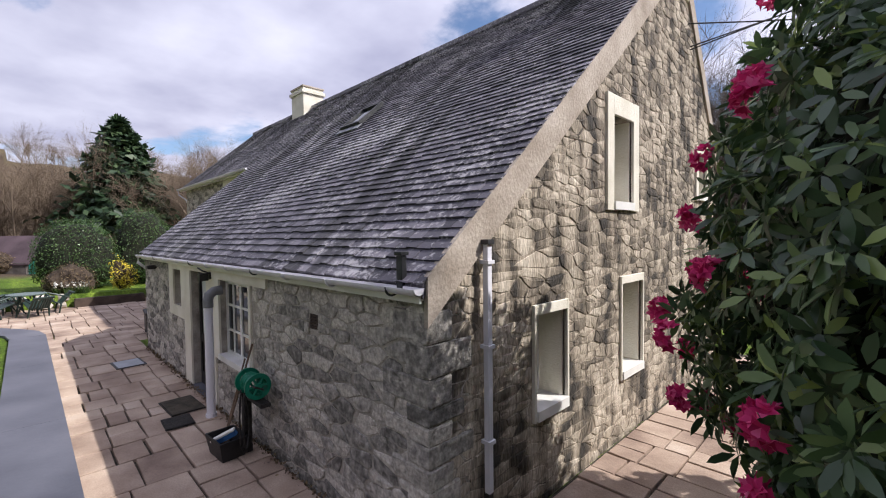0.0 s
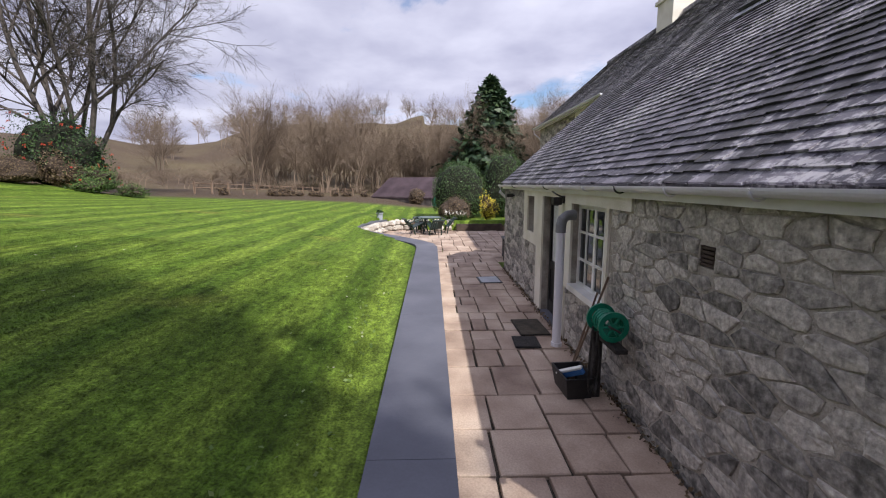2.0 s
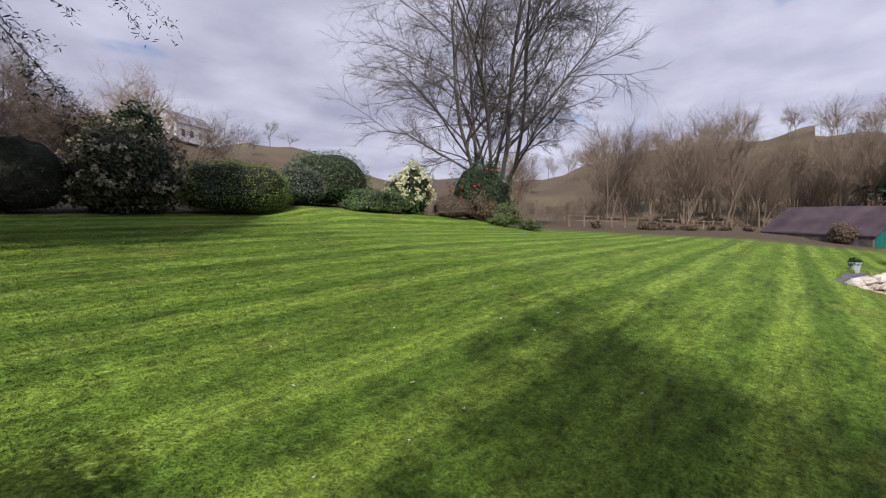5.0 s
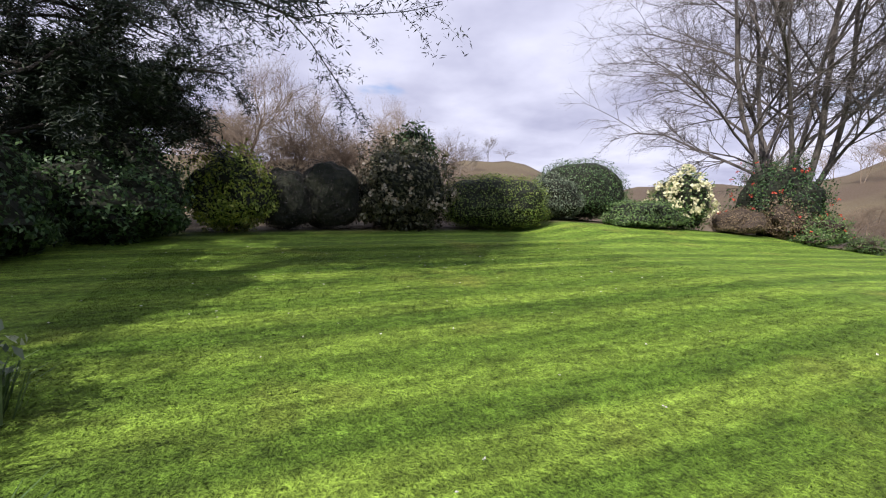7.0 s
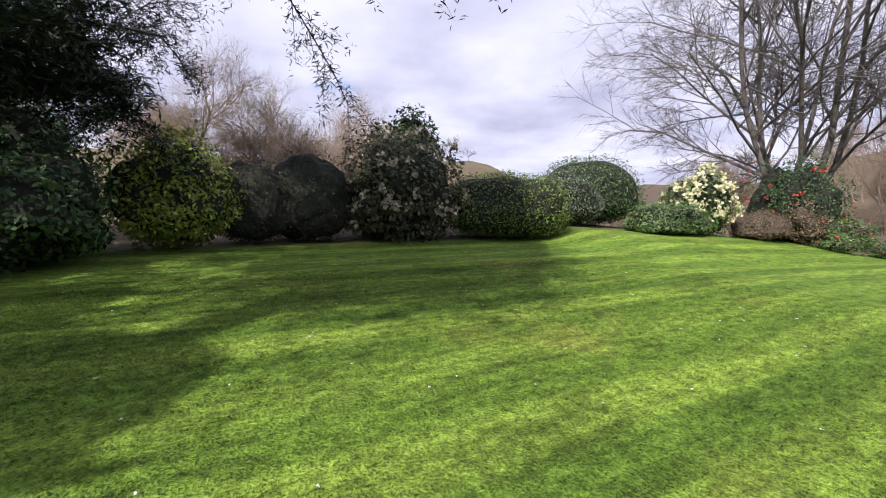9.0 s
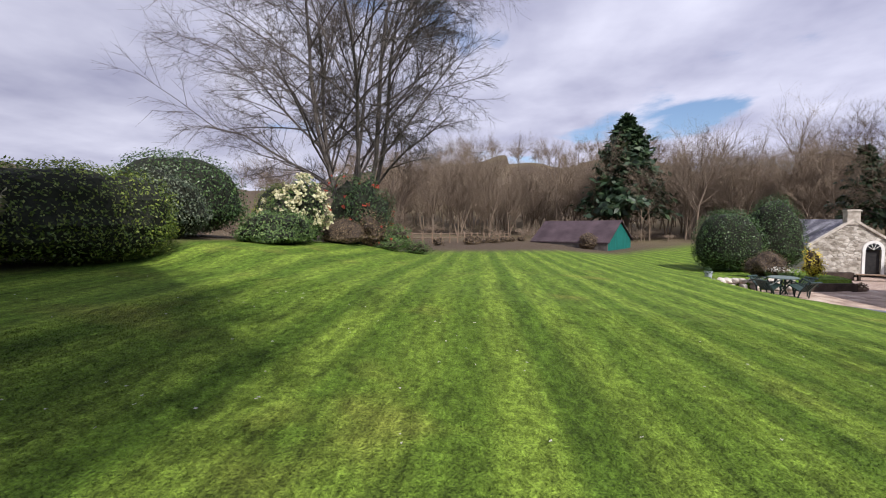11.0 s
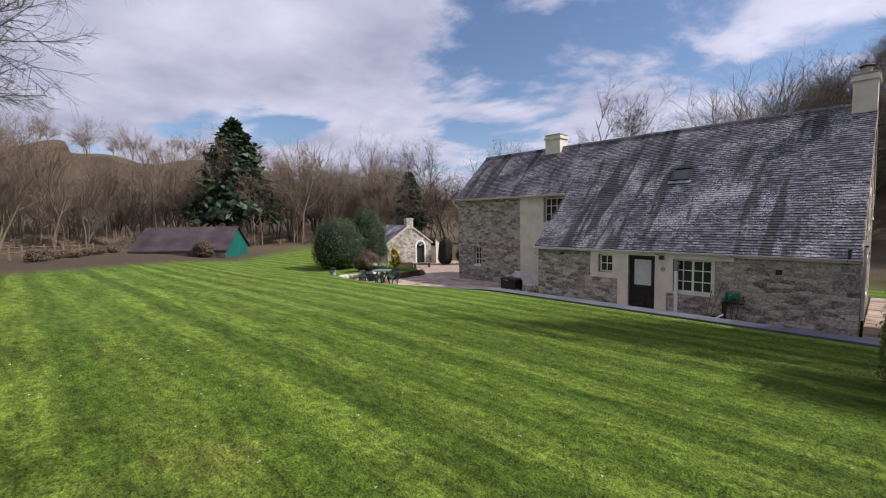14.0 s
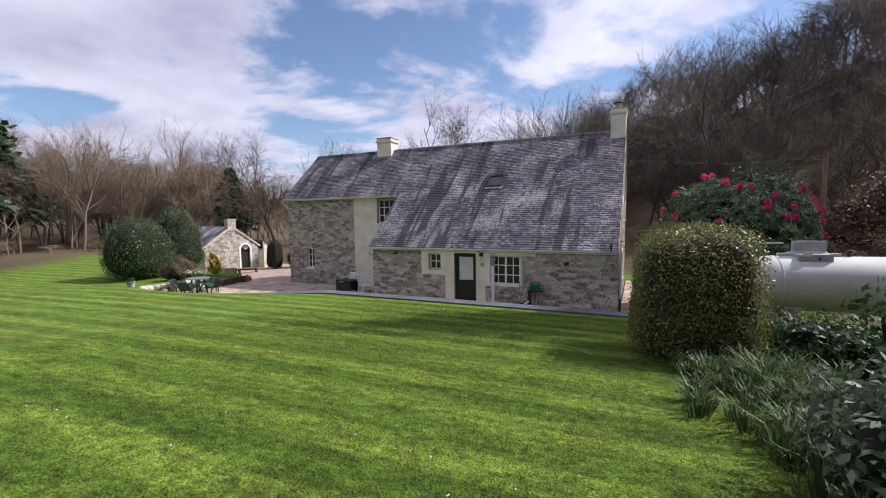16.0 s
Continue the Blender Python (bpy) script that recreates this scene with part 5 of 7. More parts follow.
def woods(name, spots, material, label, seed):
    """Far leafless trees that nobody could count, in one mesh."""
    g = np.random.default_rng(seed)
    arr = [stack(t) for t in templates]
    VV, FF, o = [], [], 0
    for i, (x, y, s) in enumerate(spots):
        v, f = arr[int(g.integers(len(arr)))]
        a = g.uniform(0, 6.28)
        c, si = math.cos(a), math.sin(a)
        w = v * s
        fat = s
        q = np.stack([w[:, 0] * c - w[:, 1] * si + x, w[:, 0] * si + w[:, 1] * c + y, w[:, 2] * fat + gz(x, y)], 1)
        VV.append(q)
        FF.append(f + o)
        o += len(v)
    V, F = np.concatenate(VV).astype(np.float32), np.concatenate(FF)
    me = bpy.data.meshes.new(name)
    me.vertices.add(len(V))
    me.vertices.foreach_set("co", V.reshape(-1))
    me.loops.add(F.size)
    me.loops.foreach_set("vertex_index", F.reshape(-1).astype(np.int32))
    me.polygons.add(len(F))
    me.polygons.foreach_set("loop_start", np.arange(0, F.size, 4, dtype=np.int32))
    me.update(calc_edges=True)
    return tagged(link_mesh(name, me, material), label, "woodland", kind="stuff")


BARK_NE = surface("dark_twigs", [(0.3, (0.05, 0.042, 0.034)), (0.7, (0.17, 0.14, 0.11))], scale=0.08, bump=0.0, fine=0.2, rough=0.95)


def polar_spots(n, a0, a1, r0, r1, s0, s1, seed):
    g = np.random.default_rng(seed)
    out = []
    for _ in range(n):
        a, r = math.radians(g.uniform(a0, a1)), math.sqrt(g.uniform(r0 * r0, r1 * r1))
        out.append((-8 + r * math.cos(a), -6 + r * math.sin(a), g.uniform(s0, s1)))
    return out


woods("leafless_woodland", polar_spots(190, 144, 202, 60, 100, 0.75, 1.08, 1), BARK_FAR, "brown leafless woodland beyond the lawn", 1)
woods("leafless_hillside", polar_spots(120, 140, 215, 100, 215, 0.7, 1.0, 2), BARK_FAR, "leafless trees on the far hillside", 2)
woods("leafless_woodland", polar_spots(45, 92, 142, 36, 90, 0.55, 0.85, 3), BARK_FAR, "leafless trees behind the cottage", 3)
woods("leafless_hillside", polar_spots(190, 38, 93, 30, 74, 0.6, 0.95, 4), BARK_NE, "dark leafless trees on the steep hillside", 4)
woods("leafless_hillside", polar_spots(36, -118, -75, 60, 140, 0.45, 0.8, 5), BARK_PALE, "pale leafless trees on the southern hill", 5)
woods("leafless_thicket", polar_spots(70, -160, -126, 42, 100, 0.3, 0.5, 6), BARK_FAR, "leafless thicket beyond the border", 6)
woods("leafless_thicket", polar_spots(40, 150, 202, 56, 64, 0.22, 0.42, 8), BARK_FAR, "brown brushwood along the lawn's far edge", 8)

# single leafless trees that stand out
round_trees = [tree_meshes(131 + i, 11.5, 1 + i, 4, 0.8, 0.0, (4, 5), 0.2, lean=0.3, shrink=0.58, lift=0.05, twist=0.5) for i in range(2)]
for k, (x, y, h, sc) in enumerate(((-19.0, 25.0, 0, 1.1), (-14.5, 27.5, 0, 0.95), (-43.0, 26.0, 1, 1.0), (-46.5, 24.0, 2, 0.9), (-40.0, 31.0, 3, 0.95))):
    bare_tree("bare_tree", round_trees[k % 2], pose(x, y, gz(x, y), 0, 0, 70 * k) @ Matrix.Scale(sc, 4), "rounded leafless tree behind the buildings", BARK_FAR, "trees behind the buildings")
g7 = np.random.default_rng(55)
for k in range(9):
    a = math.radians(-84 - 25 * k / 8 + g7.uniform(-1, 1))
    d = g7.uniform(58, 72)
    x, y = 0.2 + d * math.cos(a), -8.8 + d * math.sin(a)
    bare_tree("bare_tree", round_trees[(k + 1) % 2], pose(x, y, gz(x, y), 0, 0, 50 * k) @ Matrix.Scale(g7.uniform(0.95, 1.3), 4), "leafless round-headed tree on the southern hill", BARK_FAR, "trees on the hill")

# ---------------------------------------------------------------- large rhododendron by the gable


def whorl_leaves(c, nrm, length, g, per=9, narrow=0.30, droop=0.25):
    """Rosettes of long leaves (n, 6, 3) round each twig end."""
    n = len(c)
    a = g.normal(size=(n, 3))
    u = np.cross(nrm, a)
    u /= np.linalg.norm(u, axis=1)[:, None] + 1e-9
    w = np.cross(nrm, u)
    out = []
    for k in range(per):
        ph = 2 * math.pi * k / per + g.uniform(-0.35, 0.35, n)
        el = g.uniform(-0.25, 0.65, n)[:, None]
        t = u * np.cos(ph)[:, None] + w * np.sin(ph)[:, None]
        t = t + nrm * el
        t[:, 2] -= droop
        t /= np.linalg.norm(t, axis=1)[:, None]
        s = np.cross(t, nrm)
        s /= np.linalg.norm(s, axis=1)[:, None] + 1e-9
        L = (length * g.uniform(0.65, 1.2, n))[:, None]
        up = np.cross(s, t)
        up *= np.sign((up * nrm).sum(1))[:, None]
        b = c + t * 0.02
        hw = L * narrow * 0.5
        out.append(np.stack([b, b + t * L * 0.35 + s * hw + up * L * 0.05, b + t * L * 0.75 + s * hw * 0.85 + up * L * 0.03, b + t * L - up * L * 0.04,
                             b + t * L * 0.75 - s * hw * 0.85 + up * L * 0.03, b + t * L * 0.35 - s * hw + up * L * 0.05], 1))
    return np.concatenate(out)


def rhododendron(name, label, x, y, w, dp, base, top, clusters, flowers, length, seed, amp=0.14, low=0.4, flower_mat=None):
    g = np.random.default_rng(seed)
    th = empty(name, pose(x, y, base), label, "shrub")
    h = top - base
    hw, hd, hh = w / 2, dp / 2, h * (1 - low)

    def place(q):
        return np.stack([q[:, 0], q[:, 1], np.where(q[:, 2] < 0, q[:, 2] * low / (1 - low), q[:, 2]) + h * low], 1)

    # near-black core painted as the shade behind the leaf rosettes
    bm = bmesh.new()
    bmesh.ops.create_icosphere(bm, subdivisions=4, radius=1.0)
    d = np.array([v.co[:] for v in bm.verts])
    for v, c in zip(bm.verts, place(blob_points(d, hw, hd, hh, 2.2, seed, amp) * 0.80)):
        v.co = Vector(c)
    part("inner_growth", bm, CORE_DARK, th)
    d = sphere_dirs(clusters, g)
    s = blob_points(d, hw, hd, hh, 2.2, seed, amp)
    c = place(s * (1 - 0.20 * g.uniform(0, 1, clusters) ** 1.5)[:, None])
    nrm = d + 0.45 * g.normal(size=d.shape) + np.array([0, 0, 0.25])
    nrm /= np.linalg.norm(nrm, axis=1)[:, None]
    quads("foliage", whorl_leaves(c, nrm, length, g), LF_RHODO, th, n=6)
    d = sphere_dirs(flowers * 2, g)
    d = d[d[:, 2] > -0.6][:flowers]
    c = place(blob_points(d, hw, hd, hh, 2.2, seed, amp) * 1.03)
    for ci, di in zip(c, d):
        k = 16
        dirs = sphere_dirs(k * 2, g)
        dirs = dirs[dirs @ di > -0.25][:k]
        pet = []
        for q in dirs:
            a = np.cross(q, g.normal(size=3))
            a /= np.linalg.norm(a)
            b = np.cross(q, a)
            o = ci + q * 0.085 * g.uniform(0.8, 1.15)
            for j in range(5):
                t = 2 * math.pi * j / 5
                r, r2 = a * math.cos(t) + b * math.sin(t), a * math.cos(t + 0.63) + b * math.sin(t + 0.63)
                r3 = a * math.cos(t - 0.63) + b * math.sin(t - 0.63)
                pet.append([o - q * 0.02, o + r3 * 0.032 + q * 0.01, o + r * 0.06 + q * 0.018, o + r2 * 0.032 + q * 0.01])
        quads("flower", np.array(pet), flower_mat or FL_PINK, th)
    return th


rhododendron("rhododendron", "large glossy rhododendron with magenta-pink flower trusses", 3.85, 1.75, 4.5, 4.6, 0.3, 4.85, 5200, 130, 0.15, 41, amp=0.07)

# shrubs that shade the lawn from the east
def tall_tree(label, x, y, w, crown_base, top, seed, amp=0.2, n=5000, leaf=0.34):
    """An evergreen with a bare trunk under a high ragged crown."""
    th = bush("evergreen_tree", label, "tree", x, y, w, w, top, LF_DARK, CORE_DARK, leaf=leaf, n=n, amp=amp, seed=seed, depth=0.35, base=crown_base)
    tube("trunk", [(0, 0, gz(x, y) - crown_base - 0.3), (0.1, 0.1, 2.0)], [0.42, 0.25], BARK, th, sides=9)


tall_tree("tall evergreen with a high dark crown east of the cottage", 14.0, 6.5, 5.4, 13.0, 26.0, 43, amp=0.14)
tall_tree("tall evergreen with a high ragged crown east of the lawn", 10.6, -9.7, 5.4, 16.5, 27.0, 49, amp=0.2, n=7000)
bush("evergreen_tree", "tall dense evergreen east of the lawn", "tree", 11.0, -9.2, 7.0, 7.0, 15.6, LF_DARK, CORE_DARK, leaf=0.3, n=4000, amp=0.16, seed=42, depth=0.3)
bush("evergreen_tree", "tall dense evergreen east of the lawn", "tree", 9.4, -12.6, 4.6, 5.0, 12.5, LF_DARK, CORE_DARK, leaf=0.3, n=4000, amp=0.16, seed=44, depth=0.3)
bush("evergreen_tree", "tall dense evergreen east of the lawn", "tree", 9.5, -14.5, 5.0, 5.0, 11.5, LF_DARK, CORE_DARK, leaf=0.3, n=4000, amp=0.16, seed=45, depth=0.3)
bush("evergreen_shrub", "dark evergreen shrub on the bank behind the cottage", "shrub", 6.5, 13.0, 5.0, 4.0, 6.0, LF_DARK, CORE_DARK, leaf=0.2, n=4000, amp=0.16, seed=46, depth=0.3)
bush("russet_shrub", "brown twiggy shrub on the bank behind the cottage", "shrub", 11.5, 12.0, 7.0, 4.0, 5.4, LF_BROWN, CORE_BROWN, leaf=0.16, n=5000, amp=0.28, seed=47, depth=0.5)
bush("russet_shrub", "brown twiggy shrub behind the gas tank", "shrub", 7.6, -0.5, 3.6, 2.6, 3.5, LF_BROWN, CORE_BROWN, leaf=0.08, n=5000, amp=0.2, seed=48, depth=0.45)

# ---------------------------------------------------------------- gas tank
tank = empty("gas_tank", pose(4.7, -4.3, 0, 0, 0, 8), "large pale grey gas tank lying on concrete feet", "tank")
R, TZ = 0.60, 2.02
prof = [(-1.95, 0.0), (-1.93, 0.18), (-1.85, 0.36), (-1.70, 0.51), (-1.5, 0.59), (-1.4, 0.6), (1.4, 0.6), (1.5, 0.59), (1.70, 0.51), (1.85, 0.36), (1.93, 0.18), (1.95, 0.0)]
bm = bmesh.new()
rings = [[bm.verts.new((px, max(r, 0.004) * math.cos(2 * math.pi * k / 32), TZ + max(r, 0.004) * math.sin(2 * math.pi * k / 32))) for k in range(32)] for px, r in prof]
for a, b in zip(rings, rings[1:]):
    for k in range(32):
        bm.faces.new((a[k], a[(k + 1) % 32], b[(k + 1) % 32], b[k]))
shade_smooth(part("body", bm, TANK, tank))
bm = bmesh.new()
add_box(bm, -1.25, -0.10, -0.32, 0.32, TZ + 0.40, TZ + 0.93, 0.0)
bmesh.ops.bevel(bm, geom=[e for e in bm.edges if max(e.verts[0].co.z, e.verts[1].co.z) > TZ + 0.9], offset=0.27, segments=7, affect="EDGES")
hood = part("hood", bm, surface("hood_paint", [(0.3, (0.33, 0.34, 0.34)), (0.7, (0.45, 0.46, 0.46))], rough=0.5, bump=0.05), tank, "grey domed valve hood")
box("label", -0.92, -0.74, -0.326, -0.320, TZ + 0.62, TZ + 0.70, WHITE, hood)
lathe("hinge", [(0.0, 0), (0.02, 0), (0.02, 0.05), (0.0, 0.05)], IRON, hood, at=(-0.62, -0.335, TZ + 0.55), sides=8)
lathe("valve", [(0.0, 0), (0.04, 0), (0.04, 0.10), (0.06, 0.11), (0.06, 0.15), (0.0, 0.16)], IRON, tank, at=(0.05, 0, TZ + 0.58), sides=10)
tube("rail", [(-1.7, 0, TZ + 0.52), (-1.7, 0, TZ + 0.88), (-1.15, 0, TZ + 0.88)], 0.02, TANK, tank, sides=6)
bm = bmesh.new()
add_tube(bm, [(-1.32, (R + 0.004) * math.cos(t), TZ + (R + 0.004) * math.sin(t)) for t in (2 * math.pi * k / 32 for k in range(32))], 0.008, 5, closed=True)
part("weld", bm, TANK, tank)
for px in (-1.1, 1.1):
    box("foot", px - 0.15, px + 0.15, -0.5, 0.5, 0.5, TZ - R + 0.14, CEMENT, tank, bevel=0.02)

# ---------------------------------------------------------------- tufts and low plants beside the lawn


def tufts(name, label, spots, blades, height, material, seed, width=0.012, spread=0.12, category="plant"):
    """Arching strap leaves in clumps."""
    g = np.random.default_rng(seed)
    out = []
    for x, y, s in spots:
        z = gz(x, y)
        for _ in range(blades):
            a, l = g.uniform(0, 6.28), g.uniform(0.15, 0.75)
            h = height * s * g.uniform(0.6, 1.15)
            d = np.array([math.cos(a), math.sin(a), 0])
            o = np.array([x, y, z - 0.02]) + d * g.uniform(0, spread) * s
            side = np.array([-math.sin(a), math.cos(a), 0]) * width * g.uniform(0.7, 1.3)
            m = o + d * l * h * 0.45 + np.array([0, 0, h * 0.7])
            t = o + d * l * h * 1.1 + np.array([0, 0, h * g.uniform(0.75, 1.0)])
            out.append([o - side, o + side, m + side * 0.8, m - side * 0.8])
            out.append([m - side * 0.8, m + side * 0.8, t + side * 0.1, t - side * 0.1])
    return tagged(quads(name, np.array(out), material), label, category, kind="stuff")


LF_STRAP = leafy("strap_leaf", [(0.0, (0.02, 0.036, 0.012)), (0.6, (0.045, 0.078, 0.022)), (1.0, (0.10, 0.135, 0.05))], rough=0.5)
g4 = np.random.default_rng(61)
spots = [(g4.uniform(1.55, 3.2), g4.uniform(-12.8, -8.3), g4.uniform(0.5, 1.0)) for _ in range(120)]
spots = [s for s in spots if s[0] > 2.05 or s[1] < -11.0]
spots = [(x, y, s) for x, y, s in spots if x > 1.45 + max(0, (-10.5 - y)) * 0.15]
spots += [(g4.uniform(1.25, 2.4), g4.uniform(-10.9, -8.1), g4.uniform(0.35, 0.75)) for _ in range(70)]
tufts("strap_leaf_border", "arching green strap leaves beside the lawn", spots, 46, 0.55, LF_STRAP, 62, width=0.009, spread=0.18)
tufts("daffodil_clump", "upright daffodil leaves behind the box hedge", [(g4.uniform(2.6, 3.6), g4.uniform(-6.8, -5.6), g4.uniform(0.8, 1.2)) for _ in range(22)], 40, 0.75, LF_STRAP, 63)
bush("dark_shrub", "dark glossy shrub beside the strap leaves", "shrub", 4.4, -10.4, 2.6, 3.2, 3.2, LF_DARK, CORE_DARK, leaf=0.13, n=6000, amp=0.16, seed=64, depth=0.3)
bush("low_shrub", "low dark leafy shrub at the lawn's edge", "shrub", 3.0, -12.2, 1.9, 2.4, 2.35, LF_GREY, CORE_DARK, leaf=0.10, n=5000, amp=0.18, seed=65, depth=0.4)
bush("low_shrub", "low dark leafy shrub behind the hedge", "shrub", 3.9, -7.2, 2.2, 1.8, 1.75, LF_DARK, CORE_DARK, leaf=0.10, n=4000, amp=0.18, seed=66, depth=0.4)

# ---------------------------------------------------------------- conifers


def conifer(name, label, x, y, base, height, radius, rows, per, sprays, seed, leaf, material, bare=0.12, droop=0.25):
    """A trunk with whorls of drooping boughs and flat sprays along them."""
    g = np.random.default_rng(seed)
    th = empty(name, pose(x, y, base), label, "tree")
    tube("trunk", [(0, 0, -0.3), (0.05, 0, height * 0.5), (0, 0.04, height * 0.98)], [height * 0.022, height * 0.013, 0.02], BARK, th, sides=9)
    C, Nn, segs = [], [], []
    for i in range(rows):
        f = i / (rows - 1)
        z = height * (bare + (1 - bare) * f)
        R = radius * (1 - f) ** 0.75 * g.uniform(0.8, 1.12) + 0.15
        for k in range(per):
            a = g.uniform(0, 6.28)
            d = np.array([math.cos(a), math.sin(a), 0])
            L = R * g.uniform(0.65, 1.15)
            tip = d * L + np.array([0, 0, z - droop * L * (1 - 0.6 * f)])
            o = np.array([0, 0, z])
            segs.append((o, tip, 0.03 + 0.012 * L, 0.008, 0))
            for s in g.uniform(0.25, 1.05, sprays):
                p = o + (tip - o) * s + g.normal(size=3) * 0.10 * L * np.array([1, 1, 0.35])
                C.append(p)
                Nn.append(d * 0.6 + np.array([0, 0, 0.8]) + 0.35 * g.normal(size=3))
    V, F = segments_arrays(segs, lambda lv: 4)
    me = bpy.data.meshes.new("boughs")
    me.from_pydata([tuple(v) for v in V], [], F)
    link_mesh("boughs", me, BARK, th)
    C, Nn = np.array(C), np.array(Nn)
    Nn /= np.linalg.norm(Nn, axis=1)[:, None]
    quads("needles", leaf_quads(C, Nn, leaf, g, 0.25, 0.5, 0.5), material, th)
    return th


LF_FIR = leafy("fir_needles", [(0.0, (0.010, 0.022, 0.010)), (0.7, (0.022, 0.042, 0.018)), (1.0, (0.045, 0.07, 0.028))], glow=0.1)
LF_CEDAR = leafy("cedar_sprays", [(0.0, (0.005, 0.009, 0.005)), (0.7, (0.012, 0.02, 0.010)), (1.0, (0.028, 0.038, 0.018))], glow=0.08)
conifer("fir_tree", "tall dark green fir rising out of the bare wood", -73.5, 8.1, gz(-73.5, 8.1), 18.8 - gz(-73.5, 8.1), 7.4, 24, 12, 30, 71, 1.4, LF_FIR, bare=0.25, droop=0.12)
conifer("ivy_tree", "ivy-covered tree behind the drive", -46, 22, gz(-46, 22), 9.5, 2.6, 16, 9, 16, 72, 0.7, LF_FIR, bare=0.3)


def spreading_conifer():
    """The old conifer at the lawn's south-east corner: long level limbs with dark hanging sprays at their ends."""
    g = np.random.default_rng(75)
    x, y = 7.2, -22.0
    th = empty("spreading_conifer", pose(x, y, gz(x, y)), "old spreading conifer with long dark limbs over the lawn", "tree")
    tube("trunk", [(0, 0, -0.3), (0.1, 0, 4), (0, 0.1, 9), (0.1, 0, 14)], [0.42, 0.34, 0.22, 0.06], BARK, th, sides=12)
    C, Nn, n = [], [], 0
    for i in range(40):
        a = math.radians(g.uniform(118, 290))
        z = 1.4 + 11.5 * (i / 40)
        L = g.uniform(0.8, 1.1) * (0.62 if a < 2.6 else 1.0) * float(np.interp(z, [1.4, 4.0, 5.5, 9.0, 13.0], [4.6, 5.4, 7.9, 7.8, 4.5]))
        segs = []
        limb_segments(g, (0, 0, z), (math.cos(a), math.sin(a), g.uniform(0.04, 0.28)), L, 0.075, 2, 0.7, segs, 0.03, 0.25, (6, 9), 0.42, 6, 0.0)
        V, F = segments_arrays(segs, lambda lv: 6 if lv == 2 else 3)
        me = bpy.data.meshes.new("limb")
        me.from_pydata([tuple(v) for v in V], [], F)
        link_mesh("limb", me, BARK_DARK, th)
        for p0, p1, r0, r1, lv in segs:
            out = np.linalg.norm(p1[:2])
            if out < 2.2 + 0.8 * (lv == 2):
                continue
            for _ in range(int(np.interp(p0[2], [4, 6], [30, 10])) if lv < 2 else 6):
                s = g.uniform(0, 1)
                C.append(p0 + (p1 - p0) * s + g.normal(size=3) * 0.10)
                Nn.append(np.array([0, 0, 1.0]) + 0.6 * g.normal(size=3))
    C, Nn = np.array(C), np.array(Nn)
    Nn /= np.linalg.norm(Nn, axis=1)[:, None]
    q1 = leaf_quads(C, Nn, 0.19, g, 0.35, 0.17, 0.3)
    q2 = leaf_quads(C + 0.06 * g.normal(size=C.shape), Nn, 0.18, g, 0.5, 0.17, 0.3)
    quads("needles", np.concatenate([q1, q2]), LF_CEDAR, th)


BARK_DARK = surface("dark_bark", [(0.3, (0.02, 0.017, 0.015)), (0.7, (0.06, 0.05, 0.042))], scale=5, bump=0.4, fine=0.3, rough=0.9)
spreading_conifer()

# ---------------------------------------------------------------- things by the door


